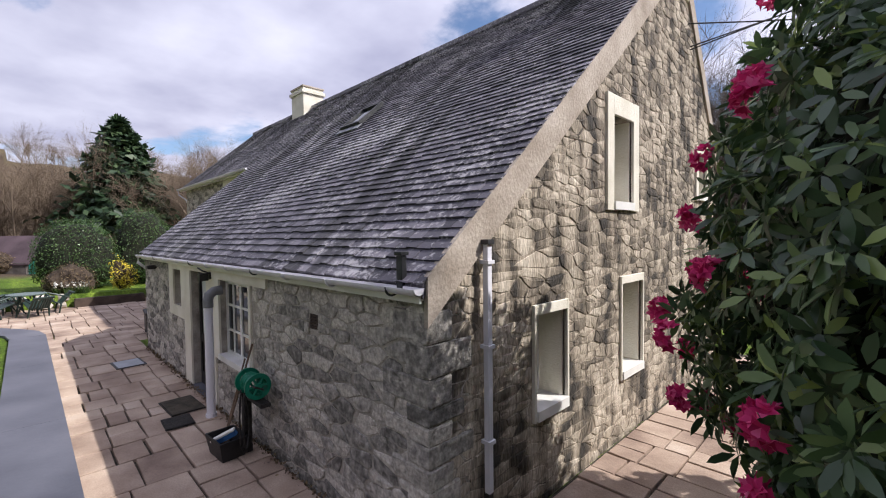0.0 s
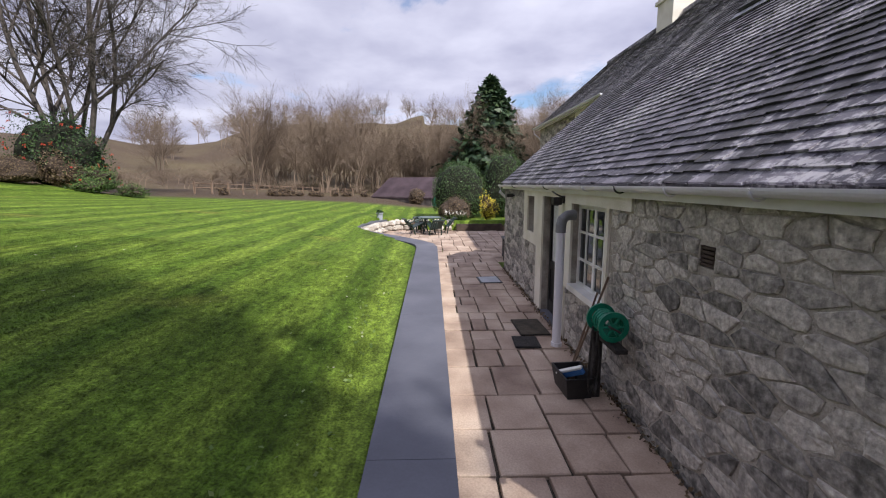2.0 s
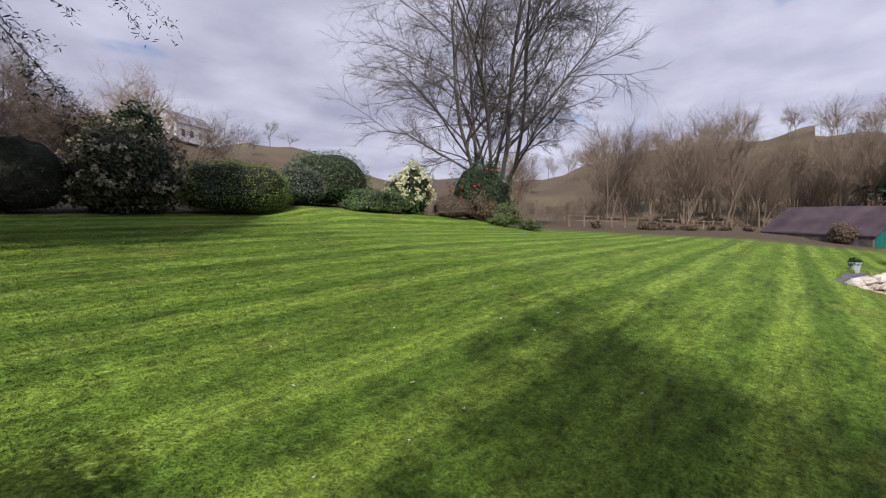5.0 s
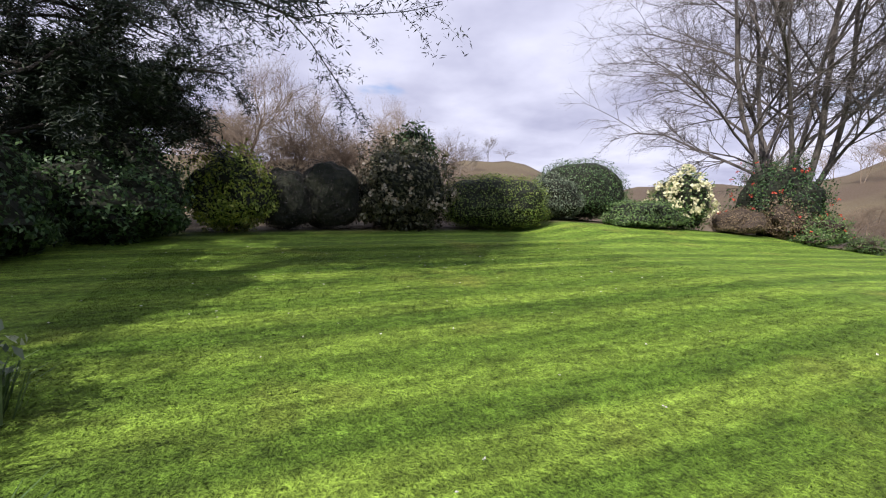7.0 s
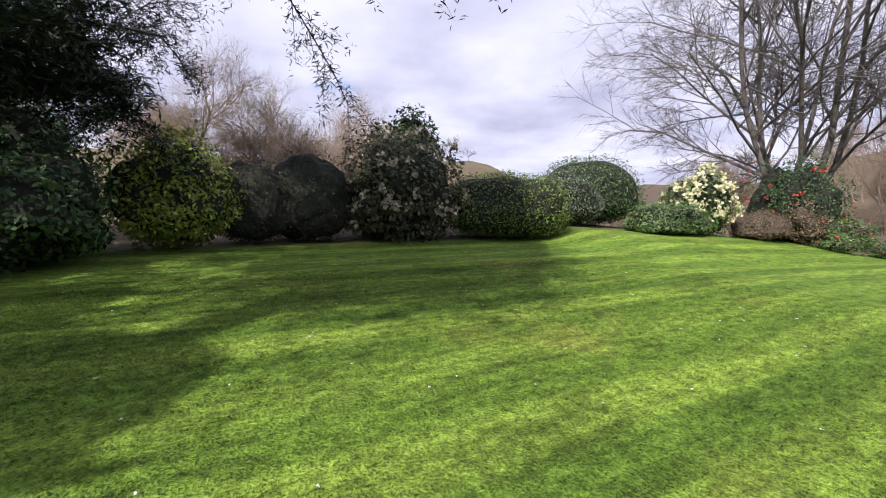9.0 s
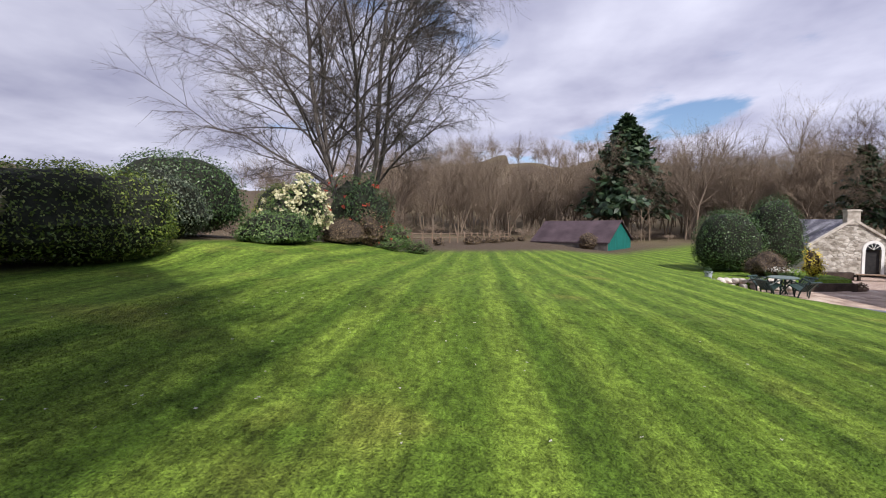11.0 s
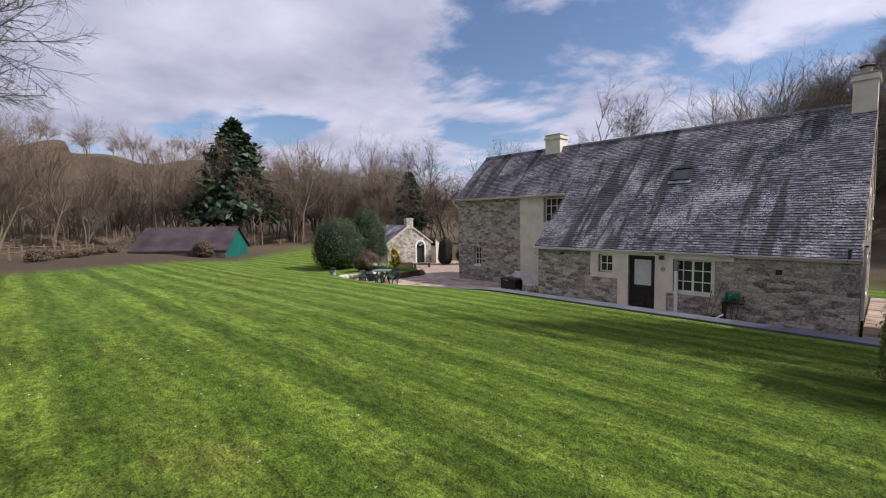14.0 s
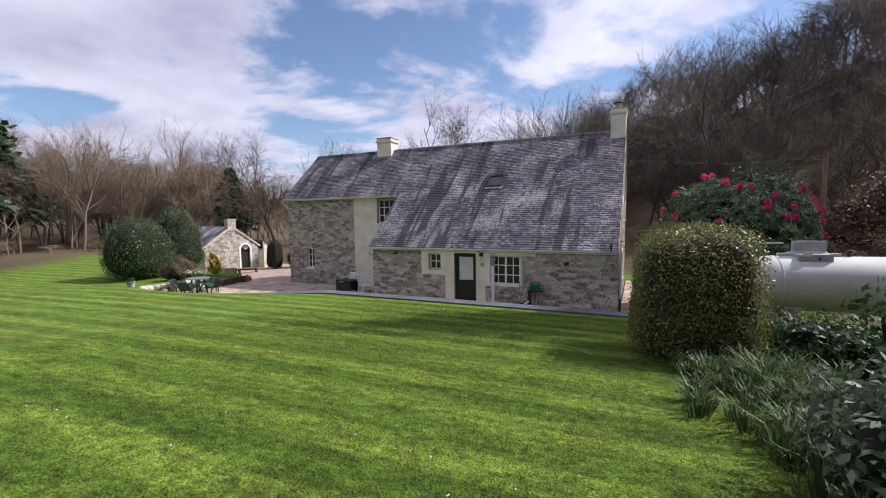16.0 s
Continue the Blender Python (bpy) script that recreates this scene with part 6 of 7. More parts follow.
def hose_reel():
    th = empty("hose_reel", pose(-2.84, -0.22, 0) @ Matrix.Scale(0.92, 4), "green plastic hose reel on a post, hose hanging loose", "hose reel")
    box("post", -0.32, -0.22, -0.05, 0.05, -0.02, 0.80, RUBBER, th, "black post", bevel=0.01)
    box("bracket", -0.27, 0.30, -0.03, 0.10, 0.74, 0.79, RUBBER, th, bevel=0.01)
    for name, x in (("side_disc", -0.27), ("side_disc", 0.21)):
        bm = bmesh.new()
        for r0, r1, d in ((0.0, 0.06, 0.05), (0.16, 0.235, 0.04)):
            n = 28
            rings = []
            for xx in (x, x + d):
                for r in (r0, r1):
                    rings.append([bm.verts.new((xx, r * math.cos(2 * math.pi * k / n) if r else 0.0005 * math.cos(2 * math.pi * k / n), 0.98 + (r or 0.0005) * math.sin(2 * math.pi * k / n))) for k in range(n)])
            a, b, c, e = rings
            for k in range(n):
                j = (k + 1) % n
                for p, q in ((a, b), (d and c, e), (b, e), (a, c)):
                    bm.faces.new((p[k], p[j], q[j], q[k]))
        for k in range(6):
            t = 2 * math.pi * k / 6
            add_tube(bm, [(x + 0.02, 0.05 * math.cos(t), 0.98 + 0.05 * math.sin(t)), (x + 0.02, 0.18 * math.cos(t), 0.98 + 0.18 * math.sin(t))], 0.022, 6)
        part(name, bm, GREEN_PLASTIC, th)
    bm = bmesh.new()
    pts = []
    for k in range(220):
        t = 2 * math.pi * k / 22
        pts.append((-0.19 + 0.38 * ((k / 22) % 1 if (k // 220) % 2 == 0 else 0) * 0 - 0.0 + 0.38 * abs(((k / 110) % 2) - 1), 0.165 * math.cos(t), 0.98 + 0.165 * math.sin(t)))
    add_tube(bm, pts, 0.017, 6)
    part("coiled_hose", bm, GREEN_PLASTIC, th)
    for o in th.children:
        if o.name.startswith(("side_disc", "coiled_hose")):
            o.data.transform(pose(-0.02, 0, 0.98) @ Matrix.Scale(0.70, 4) @ pose(0, 0, -0.98))
    for dx, low in ((0.02, 0.10), (0.16, 0.16)):
        tube("loose_hose", [(dx, -0.17, 0.95), (dx + 0.03, -0.20, 0.62), (dx - 0.02, -0.18, low + 0.12), (dx - 0.12, -0.12, low), (dx - 0.22, -0.06, low + 0.12), (dx - 0.20, -0.05, 0.55), (dx - 0.16, -0.1, 0.85)], 0.012, RUBBER, th, sides=6)
    tube("crank", [(0.27, 0, 0.98), (0.31, 0, 0.98), (0.31, -0.12, 1.05), (0.38, -0.12, 1.05)], 0.012, RUBBER, th, sides=6)


hose_reel()


def bucket_box():
    th = empty("planter_trough", pose(-3.2, -0.42, 0, 0, 0, 4), "black plastic trough holding a brush by the wall", "trough")
    bm = bmesh.new()
    o = [(-0.19, -0.13), (0.19, -0.13), (0.19, 0.13), (-0.19, 0.13)]
    t = [(-0.23, -0.17), (0.23, -0.17), (0.23, 0.17), (-0.23, 0.17)]
    rings = [[bm.verts.new((x, y, 0.0)) for x, y in o], [bm.verts.new((x, y, 0.24)) for x, y in t], [bm.verts.new((x * 0.9, y * 0.88, 0.24)) for x, y in t], [bm.verts.new((x * 0.9, y * 0.9, 0.03)) for x, y in o]]
    for a, b in zip(rings, rings[1:]):
        for k in range(4):
            bm.faces.new((a[k], a[(k + 1) % 4], b[(k + 1) % 4], b[k]))
    bm.faces.new(rings[0])
    bm.faces.new(rings[-1])
    part("tub", bm, BLACK, th)


bucket_box()
br = empty("hand_brush", pose(-3.16, -0.44, 0.20, 18, -28, 40), "white scrubbing brush with blue bristles in the trough", "brush")
box("brush_back", -0.17, 0.17, -0.03, 0.03, 0.06, 0.09, WHITE, br, bevel=0.012)
box("bristles", -0.12, 0.16, -0.025, 0.025, 0.0, 0.06, surface("blue_bristle", [(0.3, (0.03, 0.12, 0.35)), (0.7, (0.08, 0.22, 0.5))], rough=0.8, bump=0.5, bump_scale=200), br, "blue bristles")
broom = empty("broom", pose(-3.45, -0.16, 0), "wooden broom leaning on the window sill", "broom")
tube("handle", [(0.30, 0.05, 1.30), (-0.05, -0.18, 0.10)], 0.013, WOOD, broom, sides=8)
tube("handle", [(-0.02, 0.07, 1.05), (-0.12, -0.16, 0.10)], 0.012, WOOD, broom, sides=8)
box("head", -0.22, 0.12, -0.25, -0.19, 0.05, 0.10, DARKWOOD, broom, bevel=0.01)
box("bristle_row", -0.21, 0.11, -0.25, -0.19, 0.0, 0.05, RUBBER, broom)
for i, (x, y, a, w, d) in enumerate(((-5.3, -0.42, 2, 0.72, 0.44), (-4.65, -0.62, -3, 0.42, 0.34))):
    m = empty("door_mat", pose(x, y, 0.006, 0, 0, a), ("dark brown coir mat at the door", "small dark rubber mat on the paving")[i], "mat")
    box("mat_body", -w / 2, w / 2, -d / 2, d / 2, 0, 0.022, (EARTH, RUBBER)[i], m, bevel=0.006)
    box("edge", -w / 2 - 0.012, w / 2 + 0.012, -d / 2 - 0.012, d / 2 + 0.012, 0, 0.012, RUBBER, m)
dr = empty("drain_cover", pose(-8.7, -0.62, 0.004, 0, 0, 3), "grey metal drain cover let into the paving", "drain cover")
box("frame", -0.33, 0.33, -0.26, 0.26, 0, 0.012, IRON, dr)
box("plate", -0.29, 0.29, -0.22, 0.22, 0.012, 0.018, surface("galvanised", [(0.3, (0.3, 0.32, 0.36)), (0.7, (0.42, 0.44, 0.48))], rough=0.45, metallic=0.5, bump=0.3), dr)
# lamps and fittings on the wall
lamp = empty("wall_lamp", pose(-5.05, -0.03, 2.02), "small black security lamp above the door", "lamp")
tube("arm", [(0, 0, 0.05), (-0.05, -0.10, 0.10), (-0.20, -0.12, 0.14)], 0.012, IRON, lamp, sides=6)
box("head", -0.06, 0.07, -0.17, -0.04, -0.05, 0.06, BLACK, lamp, bevel=0.015)
box("plate", -0.05, 0.05, -0.02, 0.0, -0.03, 0.08, BLACK, lamp, bevel=0.006)
lamp = empty("wall_lamp", pose(-9.0, -0.03, 1.98), "small black round lamp on the stone wall", "lamp")
lathe("plate", [(0.0, 0), (0.07, 0), (0.07, 0.03), (0.0, 0.03)], BLACK, lamp, at=(0, 0, 0), sides=14)
box("head", -0.06, 0.06, -0.16, -0.0, -0.03, 0.06, BLACK, lamp, bevel=0.02)
bell = empty("door_bell", pose(-5.02, -0.035, 1.62), "oval stone-coloured plaque by the door", "plaque")
lathe("disc", [(0.0, 0), (0.07, 0), (0.085, 0.01), (0.07, 0.02), (0.0, 0.022)], CEMENT, bell, sides=16).matrix_local = pose(0, 0, 0, 90, 0, 0)

# ---------------------------------------------------------------- patio


def garden_chair(m, material, label, group, solid=False):
    """A moulded chair: shaped seat, slatted round back, arms and four splayed legs."""
    th = empty("garden_chair", m, label, "chair", group)
    bm = bmesh.new()
    add_box(bm, -0.24, 0.24, -0.24, 0.22, 0.40, 0.43, 0.012)
    part("seat", bm, material, th)
    bm = bmesh.new()
    add_box(bm, -0.25, 0.25, 0.20, 0.26, 0.80, 0.87, 0.02)
    for v in bm.verts:
        v.co.y += 0.28 * (v.co.z - 0.42)
    back = part("backrest", bm, material, th)
    for k in range(7):
        a, d = -0.21 + 0.07 * k, abs(k - 3)
        bm = bmesh.new()
        add_box(bm, a - 0.022, a + 0.022, 0.24 - 0.02 * d, 0.27 - 0.02 * d, 0.42, 0.84 - 0.015 * d ** 1.5)
        for v in bm.verts:
            v.co.y += 0.28 * (v.co.z - 0.42)
        part("slat", bm, material, back)
    for sx in (-1, 1):
        tube("arm", [(sx * 0.26, 0.32, 0.66), (sx * 0.29, 0.05, 0.65), (sx * 0.28, -0.22, 0.63), (sx * 0.27, -0.26, 0.42)], 0.022, material, th, sides=6)
        for sy, ty in ((-0.22, -0.27), (0.20, 0.28)):
            tube("leg", [(sx * 0.22, sy, 0.41), (sx * 0.27, ty, 0.0)], [0.026, 0.018], material, th, sides=6)
    return th


GREEN_DARK = surface("dark_green_plastic", [(0.3, (0.010, 0.022, 0.018)), (0.7, (0.028, 0.05, 0.042))], scale=5, rough=0.4, bump=0.05)
pz = -0.10
tb = empty("garden_table", pose(-19.2, -2.1, pz - 0.05) @ Matrix.Scale(1.15, 4), "round dark green garden table on the patio", "table")
lathe("tabletop", [(0.0, 0.69), (0.44, 0.69), (0.47, 0.705), (0.47, 0.725), (0.44, 0.735), (0.0, 0.735)], surface("table_green", [(0.3, (0.10, 0.14, 0.13)), (0.7, (0.17, 0.21, 0.20))], rough=0.35), tb, sides=28)
for k in range(4):
    t = math.pi / 4 + k * math.pi / 2
    tube("leg", [(0.22 * math.cos(t), 0.22 * math.sin(t), 0.69), (0.36 * math.cos(t), 0.36 * math.sin(t), 0.0)], [0.035, 0.025], GREEN_DARK, tb, sides=6)
for a, r, tilt in ((100, 0.72, 24), (205, 0.75, 26), (290, 0.70, 24), (20, 0.72, 25)):
    t = math.radians(a)
    m = pose(-19.2 + r * math.cos(t), -2.1 + r * math.sin(t), pz - 0.03, 0, 0, a - 90) @ pose(0, -0.25, 0, 0, 0, 0) @ pose(0, 0, 0, -tilt) @ Matrix.Scale(1.2, 4)
    garden_chair(m, GREEN_DARK, "dark green plastic chair tipped against the table", "chairs round the table")
garden_chair(pose(-12.7, 1.4, pz, 0, 0, -10), PLASTIC, "white plastic garden chair by the stone wall", "white chairs")
garden_chair(pose(-11.25, 0.75, pz, 0, 0, 60), PLASTIC, "white plastic garden chair by the rendered wall", "white chairs")
bt = empty("low_table", pose(-12.15, 0.55, pz, 0, 0, -6), "dark wooden table beside the white chairs", "table")
box("tabletop", -0.48, 0.48, -0.3, 0.3, 0.62, 0.68, BLACK, bt, bevel=0.01)
for sx in (-0.42, 0.42):
    for sy in (-0.24, 0.24):
        box("leg", sx - 0.035, sx + 0.035, sy - 0.035, sy + 0.035, 0, 0.62, BLACK, bt)
for sy in (-0.27, 0.27):
    box("side_panel", -0.40, 0.40, sy - 0.01, sy + 0.01, 0.12, 0.58, BLACK, bt)


def pot(name, x, y, z, r, h, material, label, plant=None):
    th = empty(name, pose(x, y, z), label, "plant pot")
    lathe("vessel", [(r * 0.7, 0), (r * 0.75, h * 0.1), (r * 0.95, h * 0.8), (r * 1.08, h * 0.84), (r * 1.08, h), (r * 0.9, h), (r * 0.85, h * 0.8), (0.0, h * 0.8)], material, th, sides=20)
    if plant:
        g = np.random.default_rng(int(abs(x) * 10))
        d = sphere_dirs(260, g)
        d[:, 2] = np.abs(d[:, 2])
        c = d * np.array([r * 1.1, r * 1.1, r * 1.2]) * g.uniform(0.5, 1, 260)[:, None] + np.array([0, 0, h * 0.85])
        quads("foliage", leaf_quads(c, d, 0.09, g), plant, th)


TERRACOTTA = surface("terracotta", [(0.3, (0.20, 0.13, 0.10)), (0.7, (0.36, 0.25, 0.20))], scale=5, rough=0.9)
LEAD = surface("lead_urn", [(0.3, (0.30, 0.33, 0.37)), (0.7, (0.45, 0.48, 0.52))], scale=5, rough=0.6)
pot("urn", -20.25, -4.58, 0.465, 0.17, 0.36, LEAD, "pale grey urn on the end of the garden wall", LF_DARK)
pot("plant_pot", -20.4, 1.85, -0.38, 0.24, 0.42, TERRACOTTA, "weathered clay pot at the end of the sleeper edging", LF_BROWN)
# sleeper and stone edging of the bed
ed = box("bed_edging", 0, 0.01, 0, 0.01, -0.01, 0, DARKWOOD)
tagged(ed, "dark timber sleepers and pale stones edging the raised bed", "edging")
ed.matrix_world = pose(-20.2, 0, -0.1)
for (x0, y0), (x1, y1), z0, z1 in (((-20.2, -0.75), (-20.35, 1.6), -0.3, 0.18), ((-20.25, -0.72), (-20.4, 1.57), 0.18, 0.24)):
    o = strip("sleeper", [(x0 + 20.2, y0), (x1 + 20.2, y1)], 0.24 if z1 < 0.2 else 0.30, z0 + 0.1, z1 + 0.1, DARKWOOD, ed)
SANDST = surface("pale_rockery_stone", [(0.3, (0.34, 0.30, 0.25)), (0.7, (0.58, 0.53, 0.46))], scale=3, vary=0.3, bump=0.8, bump_scale=10, rough=0.9)


def boulder(parent, x, y, z, sx, sy, sz, seed):
    bm = bmesh.new()
    bmesh.ops.create_icosphere(bm, subdivisions=2, radius=1.0)
    d = np.array([v.co[:] for v in bm.verts])
    q = blob_points(d, sx, sy, sz, 3.0, seed, 0.10)
    for v, c in zip(bm.verts, q):
        v.co = Vector(c) + Vector((x, y, z))
    part("stone", bm, SANDST, parent)


rk = box("rockery", 0, 0.01, 0, 0.01, -0.01, 0, SANDST)
rk.matrix_world = pose(-15.5, -4.0, -0.1)
tagged(rk, "pale stacked rockery stones holding up the patio's edge", "rockery")
gr = np.random.default_rng(81)
line = [(-14.2, -3.9), (-15.8, -4.75), (-17.6, -4.75), (-19.3, -4.5), (-20.9, -3.7), (-20.6, -2.0), (-20.3, -0.9)]
n = 0
for (x0, y0), (x1, y1) in zip(line, line[1:]):
    L = math.hypot(x1 - x0, y1 - y0)
    for k in range(int(L / 0.34)):
        f = (k + gr.uniform(0.2, 0.8)) / (L / 0.34)
        for lay in range(2):
            boulder(rk, x0 + (x1 - x0) * f + 15.5 + gr.uniform(-0.06, 0.06), y0 + (y1 - y0) * f + 4.0 + gr.uniform(-0.08, 0.08), 0.14 + lay * 0.26, gr.uniform(0.14, 0.24), gr.uniform(0.12, 0.2), gr.uniform(0.12, 0.16), 300 + n)
            n += 1
strip("end_slab", [(-16.0 + 15.5, -5.7 + 4), (-16.6 + 15.5, -5.85 + 4)], 0.5, 0.60, 0.70, SANDST, rk, "pale end slab")
bush("brown_shrub", "brown heathery shrub in the raised bed", "shrub", -22.6, -0.7, 2.2, 1.8, 1.5, LF_BROWN, CORE_BROWN, leaf=0.07, n=3000, amp=0.1, seed=82)
bush("yellow_shrub", "bright yellow-leaved shrub in the raised bed", "shrub", -22.2, 1.1, 1.0, 0.9, 1.6, FL_YELLOW, CORE_BROWN, leaf=0.09, n=1200, amp=0.2, seed=83, depth=0.4)
tufts("white_daffodils", "clump of white daffodils in the raised bed", [(-21.5 + gr.uniform(-0.5, 0.5), -0.7 + gr.uniform(-0.5, 0.5), 0.7) for _ in range(14)], 26, 0.5, LF_STRAP, 84)
q = np.array([[-21.4 + gr.uniform(-0.6, 0.6), -0.7 + gr.uniform(-0.6, 0.6), 0.72 + gr.uniform(-0.1, 0.12)] for _ in range(60)])
tagged(quads("daffodil_blooms", leaf_quads(q, sphere_dirs(60, gr), 0.10, gr, 0, 0.9), FL_WHITE), "white daffodil blooms above their leaves", "flower", kind="stuff")
# gravel drive
gx, gy = np.meshgrid(np.linspace(-38, -17.9, 42), np.linspace(2.0, 15.5, 30))
gzv = ground_z(gx, gy) + 0.03
ix = np.arange(42 * 30).reshape(30, 42)
faces = [(int(ix[a, b]), int(ix[a, b + 1]), int(ix[a + 1, b + 1]), int(ix[a + 1, b])) for a in range(29) for b in range(41)
         if in_yard(gx[a:a + 2, b:b + 2], gy[a:a + 2, b:b + 2]).all() and gx[a, b] < -18.3]
dv = raw("drive", np.stack([gx, gy, gzv], -1).reshape(-1, 3).tolist(), faces, GRAVEL)
tagged(dv, "pinkish gravel drive between cottage and outbuilding", "drive", kind="structure")

# ---------------------------------------------------------------- outbuilding with an arched door
ann = empty("outbuilding", pose(-30.4, 9.1, -0.75, 0, 0, -8) @ Matrix.Scale(0.86, 4), "small stone outbuilding with a slate roof and white arched doorway", "building")
AH, AP, AW, AL = 2.25, 4.15, 2.75, 9.0
ao = [(-AW, 0), (AW, 0), (AW, AH), (0, AP), (-AW, AH)]


def put_ann(u, v, d):
    return (d, u, v)


A_DOOR = (0.85, 1.85, 0.0, 1.95)
wall_a = wall_panel("gable", ao, [A_DOOR], put_ann, 0.4, MORTAR, ann, "sunlit pale rubble gable")
stones = cells(ao, [(0.62, 2.08, -0.1, 2.5)], 0.30, 0.17)
V, F = [], []
for c, poly in stones:
    v, f = stone_mesh(c, poly, put_ann, 0.008, 0.03)
    o = len(V)
    V += v
    F += [tuple(i + o for i in h) for h in f]
raw("stonework", V, F, surface("pale_rubble", [(0.3, (0.24, 0.21, 0.17)), (0.55, (0.46, 0.42, 0.36)), (0.8, (0.62, 0.58, 0.52))], scale=2.0, island=0.4, bump=0.8, bump_scale=14, fine=0.4), wall_a)["kind"] = "stuff"
box("wall", -AL, -0.4, -AW, -AW + 0.4, 0, AH, STONE, ann)
box("wall", -AL, -0.4, AW - 0.4, AW, 0, AH, STONE, ann)
box("wall", -AL - 0.4, -AL, -AW, AW, 0, AH, STONE, ann)
for s in (-1, 1):
    y0, y1 = s * (AW + 0.2), 0.0
    z0, z1 = AH - 0.2 * (AP - AH) / AW, AP
    v = [(x, y, z + d) for x in (-AL - 0.5, -0.05) for y, z in ((y0, z0), (y1, z1)) for d in (0.0, 0.10)]
    raw("roof", v, [(0, 2, 3, 1), (4, 5, 7, 6), (0, 1, 5, 4), (2, 6, 7, 3), (1, 3, 7, 5), (0, 4, 6, 2)], SLATE_ONE, ann, "dark slate roof")
    raw("skew", [(x, y, z + d) for x in (-0.12, 0.12) for y, z in ((y0, z0), (y1, z1)) for d in (0.0, 0.20)],
        [(0, 2, 3, 1), (4, 5, 7, 6), (0, 1, 5, 4), (2, 6, 7, 3), (1, 3, 7, 5), (0, 4, 6, 2)], SANDST, ann, "pale skew stones")
ch = box("chimney", -0.45, 0.1, -0.42, 0.42, AP - 0.3, AP + 0.85, SANDST, ann, "short stone chimney", bevel=0.02)
box("coping", -0.5, 0.15, -0.47, 0.47, AP + 0.70, AP + 0.80, SANDST, ch)
dd = box("door", -0.2, -0.15, 0.85, 1.85, 0.0, 1.95, BLACK, ann, "dark door under a fanlight")
bm = bmesh.new()
add_box(bm, 0.0, 0.05, 0.66, 0.85, 0.0, 1.95)
add_box(bm, 0.0, 0.05, 1.85, 2.04, 0.0, 1.95)
N_ = 12
for k in range(N_):
    t0, t1 = math.pi * k / N_, math.pi * (k + 1) / N_
    vs = [bm.verts.new((xx, 1.35 + r * math.cos(t), 1.95 + r * math.sin(t))) for xx in (0.0, 0.05) for r, t in ((0.48, t0), (0.69, t0), (0.69, t1), (0.48, t1))]
    for f in ((0, 1, 2, 3), (7, 6, 5, 4), (0, 4, 5, 1), (1, 5, 6, 2), (2, 6, 7, 3), (3, 7, 4, 0)):
        bm.faces.new([vs[i] for i in f])
part("arch", bm, WHITE, ann, "white painted arched surround")
bm = bmesh.new()
fan = [bm.verts.new((0.032, 1.35, 1.95))] + [bm.verts.new((0.032, 1.35 + 0.48 * math.cos(math.pi * k / 10), 1.95 + 0.48 * math.sin(math.pi * k / 10))) for k in range(11)]
for k in range(1, 11):
    bm.faces.new((fan[0], fan[k], fan[k + 1]))
part("fanlight", bm, GLASS, ann)
for k in range(1, 5):
    t = math.pi * k / 5
    tube("glazing_bar", [(0.04, 1.35, 1.95), (0.04, 1.35 + 0.48 * math.cos(t), 1.95 + 0.48 * math.sin(t))], 0.018, WHITE, dd, sides=5)
bush("dark_shrub", "dark upright clipped shrub beside the outbuilding", "shrub", -28.7, 12.0, 1.3, 1.2, 1.7, LF_PURPLE, CORE_DARK, leaf=0.07, n=2500, p=4, amp=0.03, seed=91)
bush("clipped_shrub", "rounded dark clipped shrub beside the drive", "shrub", -27.0, 13.2, 2.3, 2.0, 1.2, LF_HOLLY, CORE_DARK, leaf=0.08, n=3500, amp=0.05, seed=92)
lt = empty("lean_to", pose(-33.0, 12.4, -0.9) @ Matrix.Scale(0.62, 4), "small white lean-to beside the outbuilding", "building")
box("wall", -2, 4.2, 0, 2.4, 0, 2.6, RENDER, lt)
raw("roof", [(-2.1, -0.2, 4.0), (4.4, -0.2, 4.0), (4.4, 2.6, 2.5), (-2.1, 2.6, 2.5), (-2.1, -0.2, 4.1), (4.4, -0.2, 4.1), (4.4, 2.6, 2.6), (-2.1, 2.6, 2.6)],
    [(3, 2, 1, 0), (4, 5, 6, 7), (0, 1, 5, 4), (1, 2, 6, 5), (2, 3, 7, 6), (3, 0, 4, 7)], SLATE_ONE, lt)
raw("upper_wall", [(4.19, 0, 2.59), (4.19, 2.4, 2.59), (4.19, 0, 3.9), (4.0, 0, 2.59), (4.0, 2.4, 2.59), (4.0, 0, 3.9)], [(0, 1, 2), (5, 4, 3), (0, 3, 4, 1), (1, 4, 5, 2), (2, 5, 3, 0)], RENDER, lt)
bn = empty("garden_bench", pose(-28.6, 9.0, gz(-28.6, 9.0), 0, 0, 65), "low dark timber bench before the outbuilding", "bench")
box("seat", -0.8, 0.8, -0.22, 0.22, 0.40, 0.45, WOOD, bn, bevel=0.01)
for sx in (-0.65, 0.65):
    box("leg", sx - 0.05, sx + 0.05, -0.2, 0.2, 0, 0.40, DARKWOOD, bn)
lg = empty("log_trough", pose(-29.6, 7.4, gz(-29.6, 7.4), 0, 0, 70), "long dark timber trough before the outbuilding", "trough")
box("tub", -1.0, 1.0, -0.3, 0.3, 0, 0.5, DARKWOOD, lg, bevel=0.02)

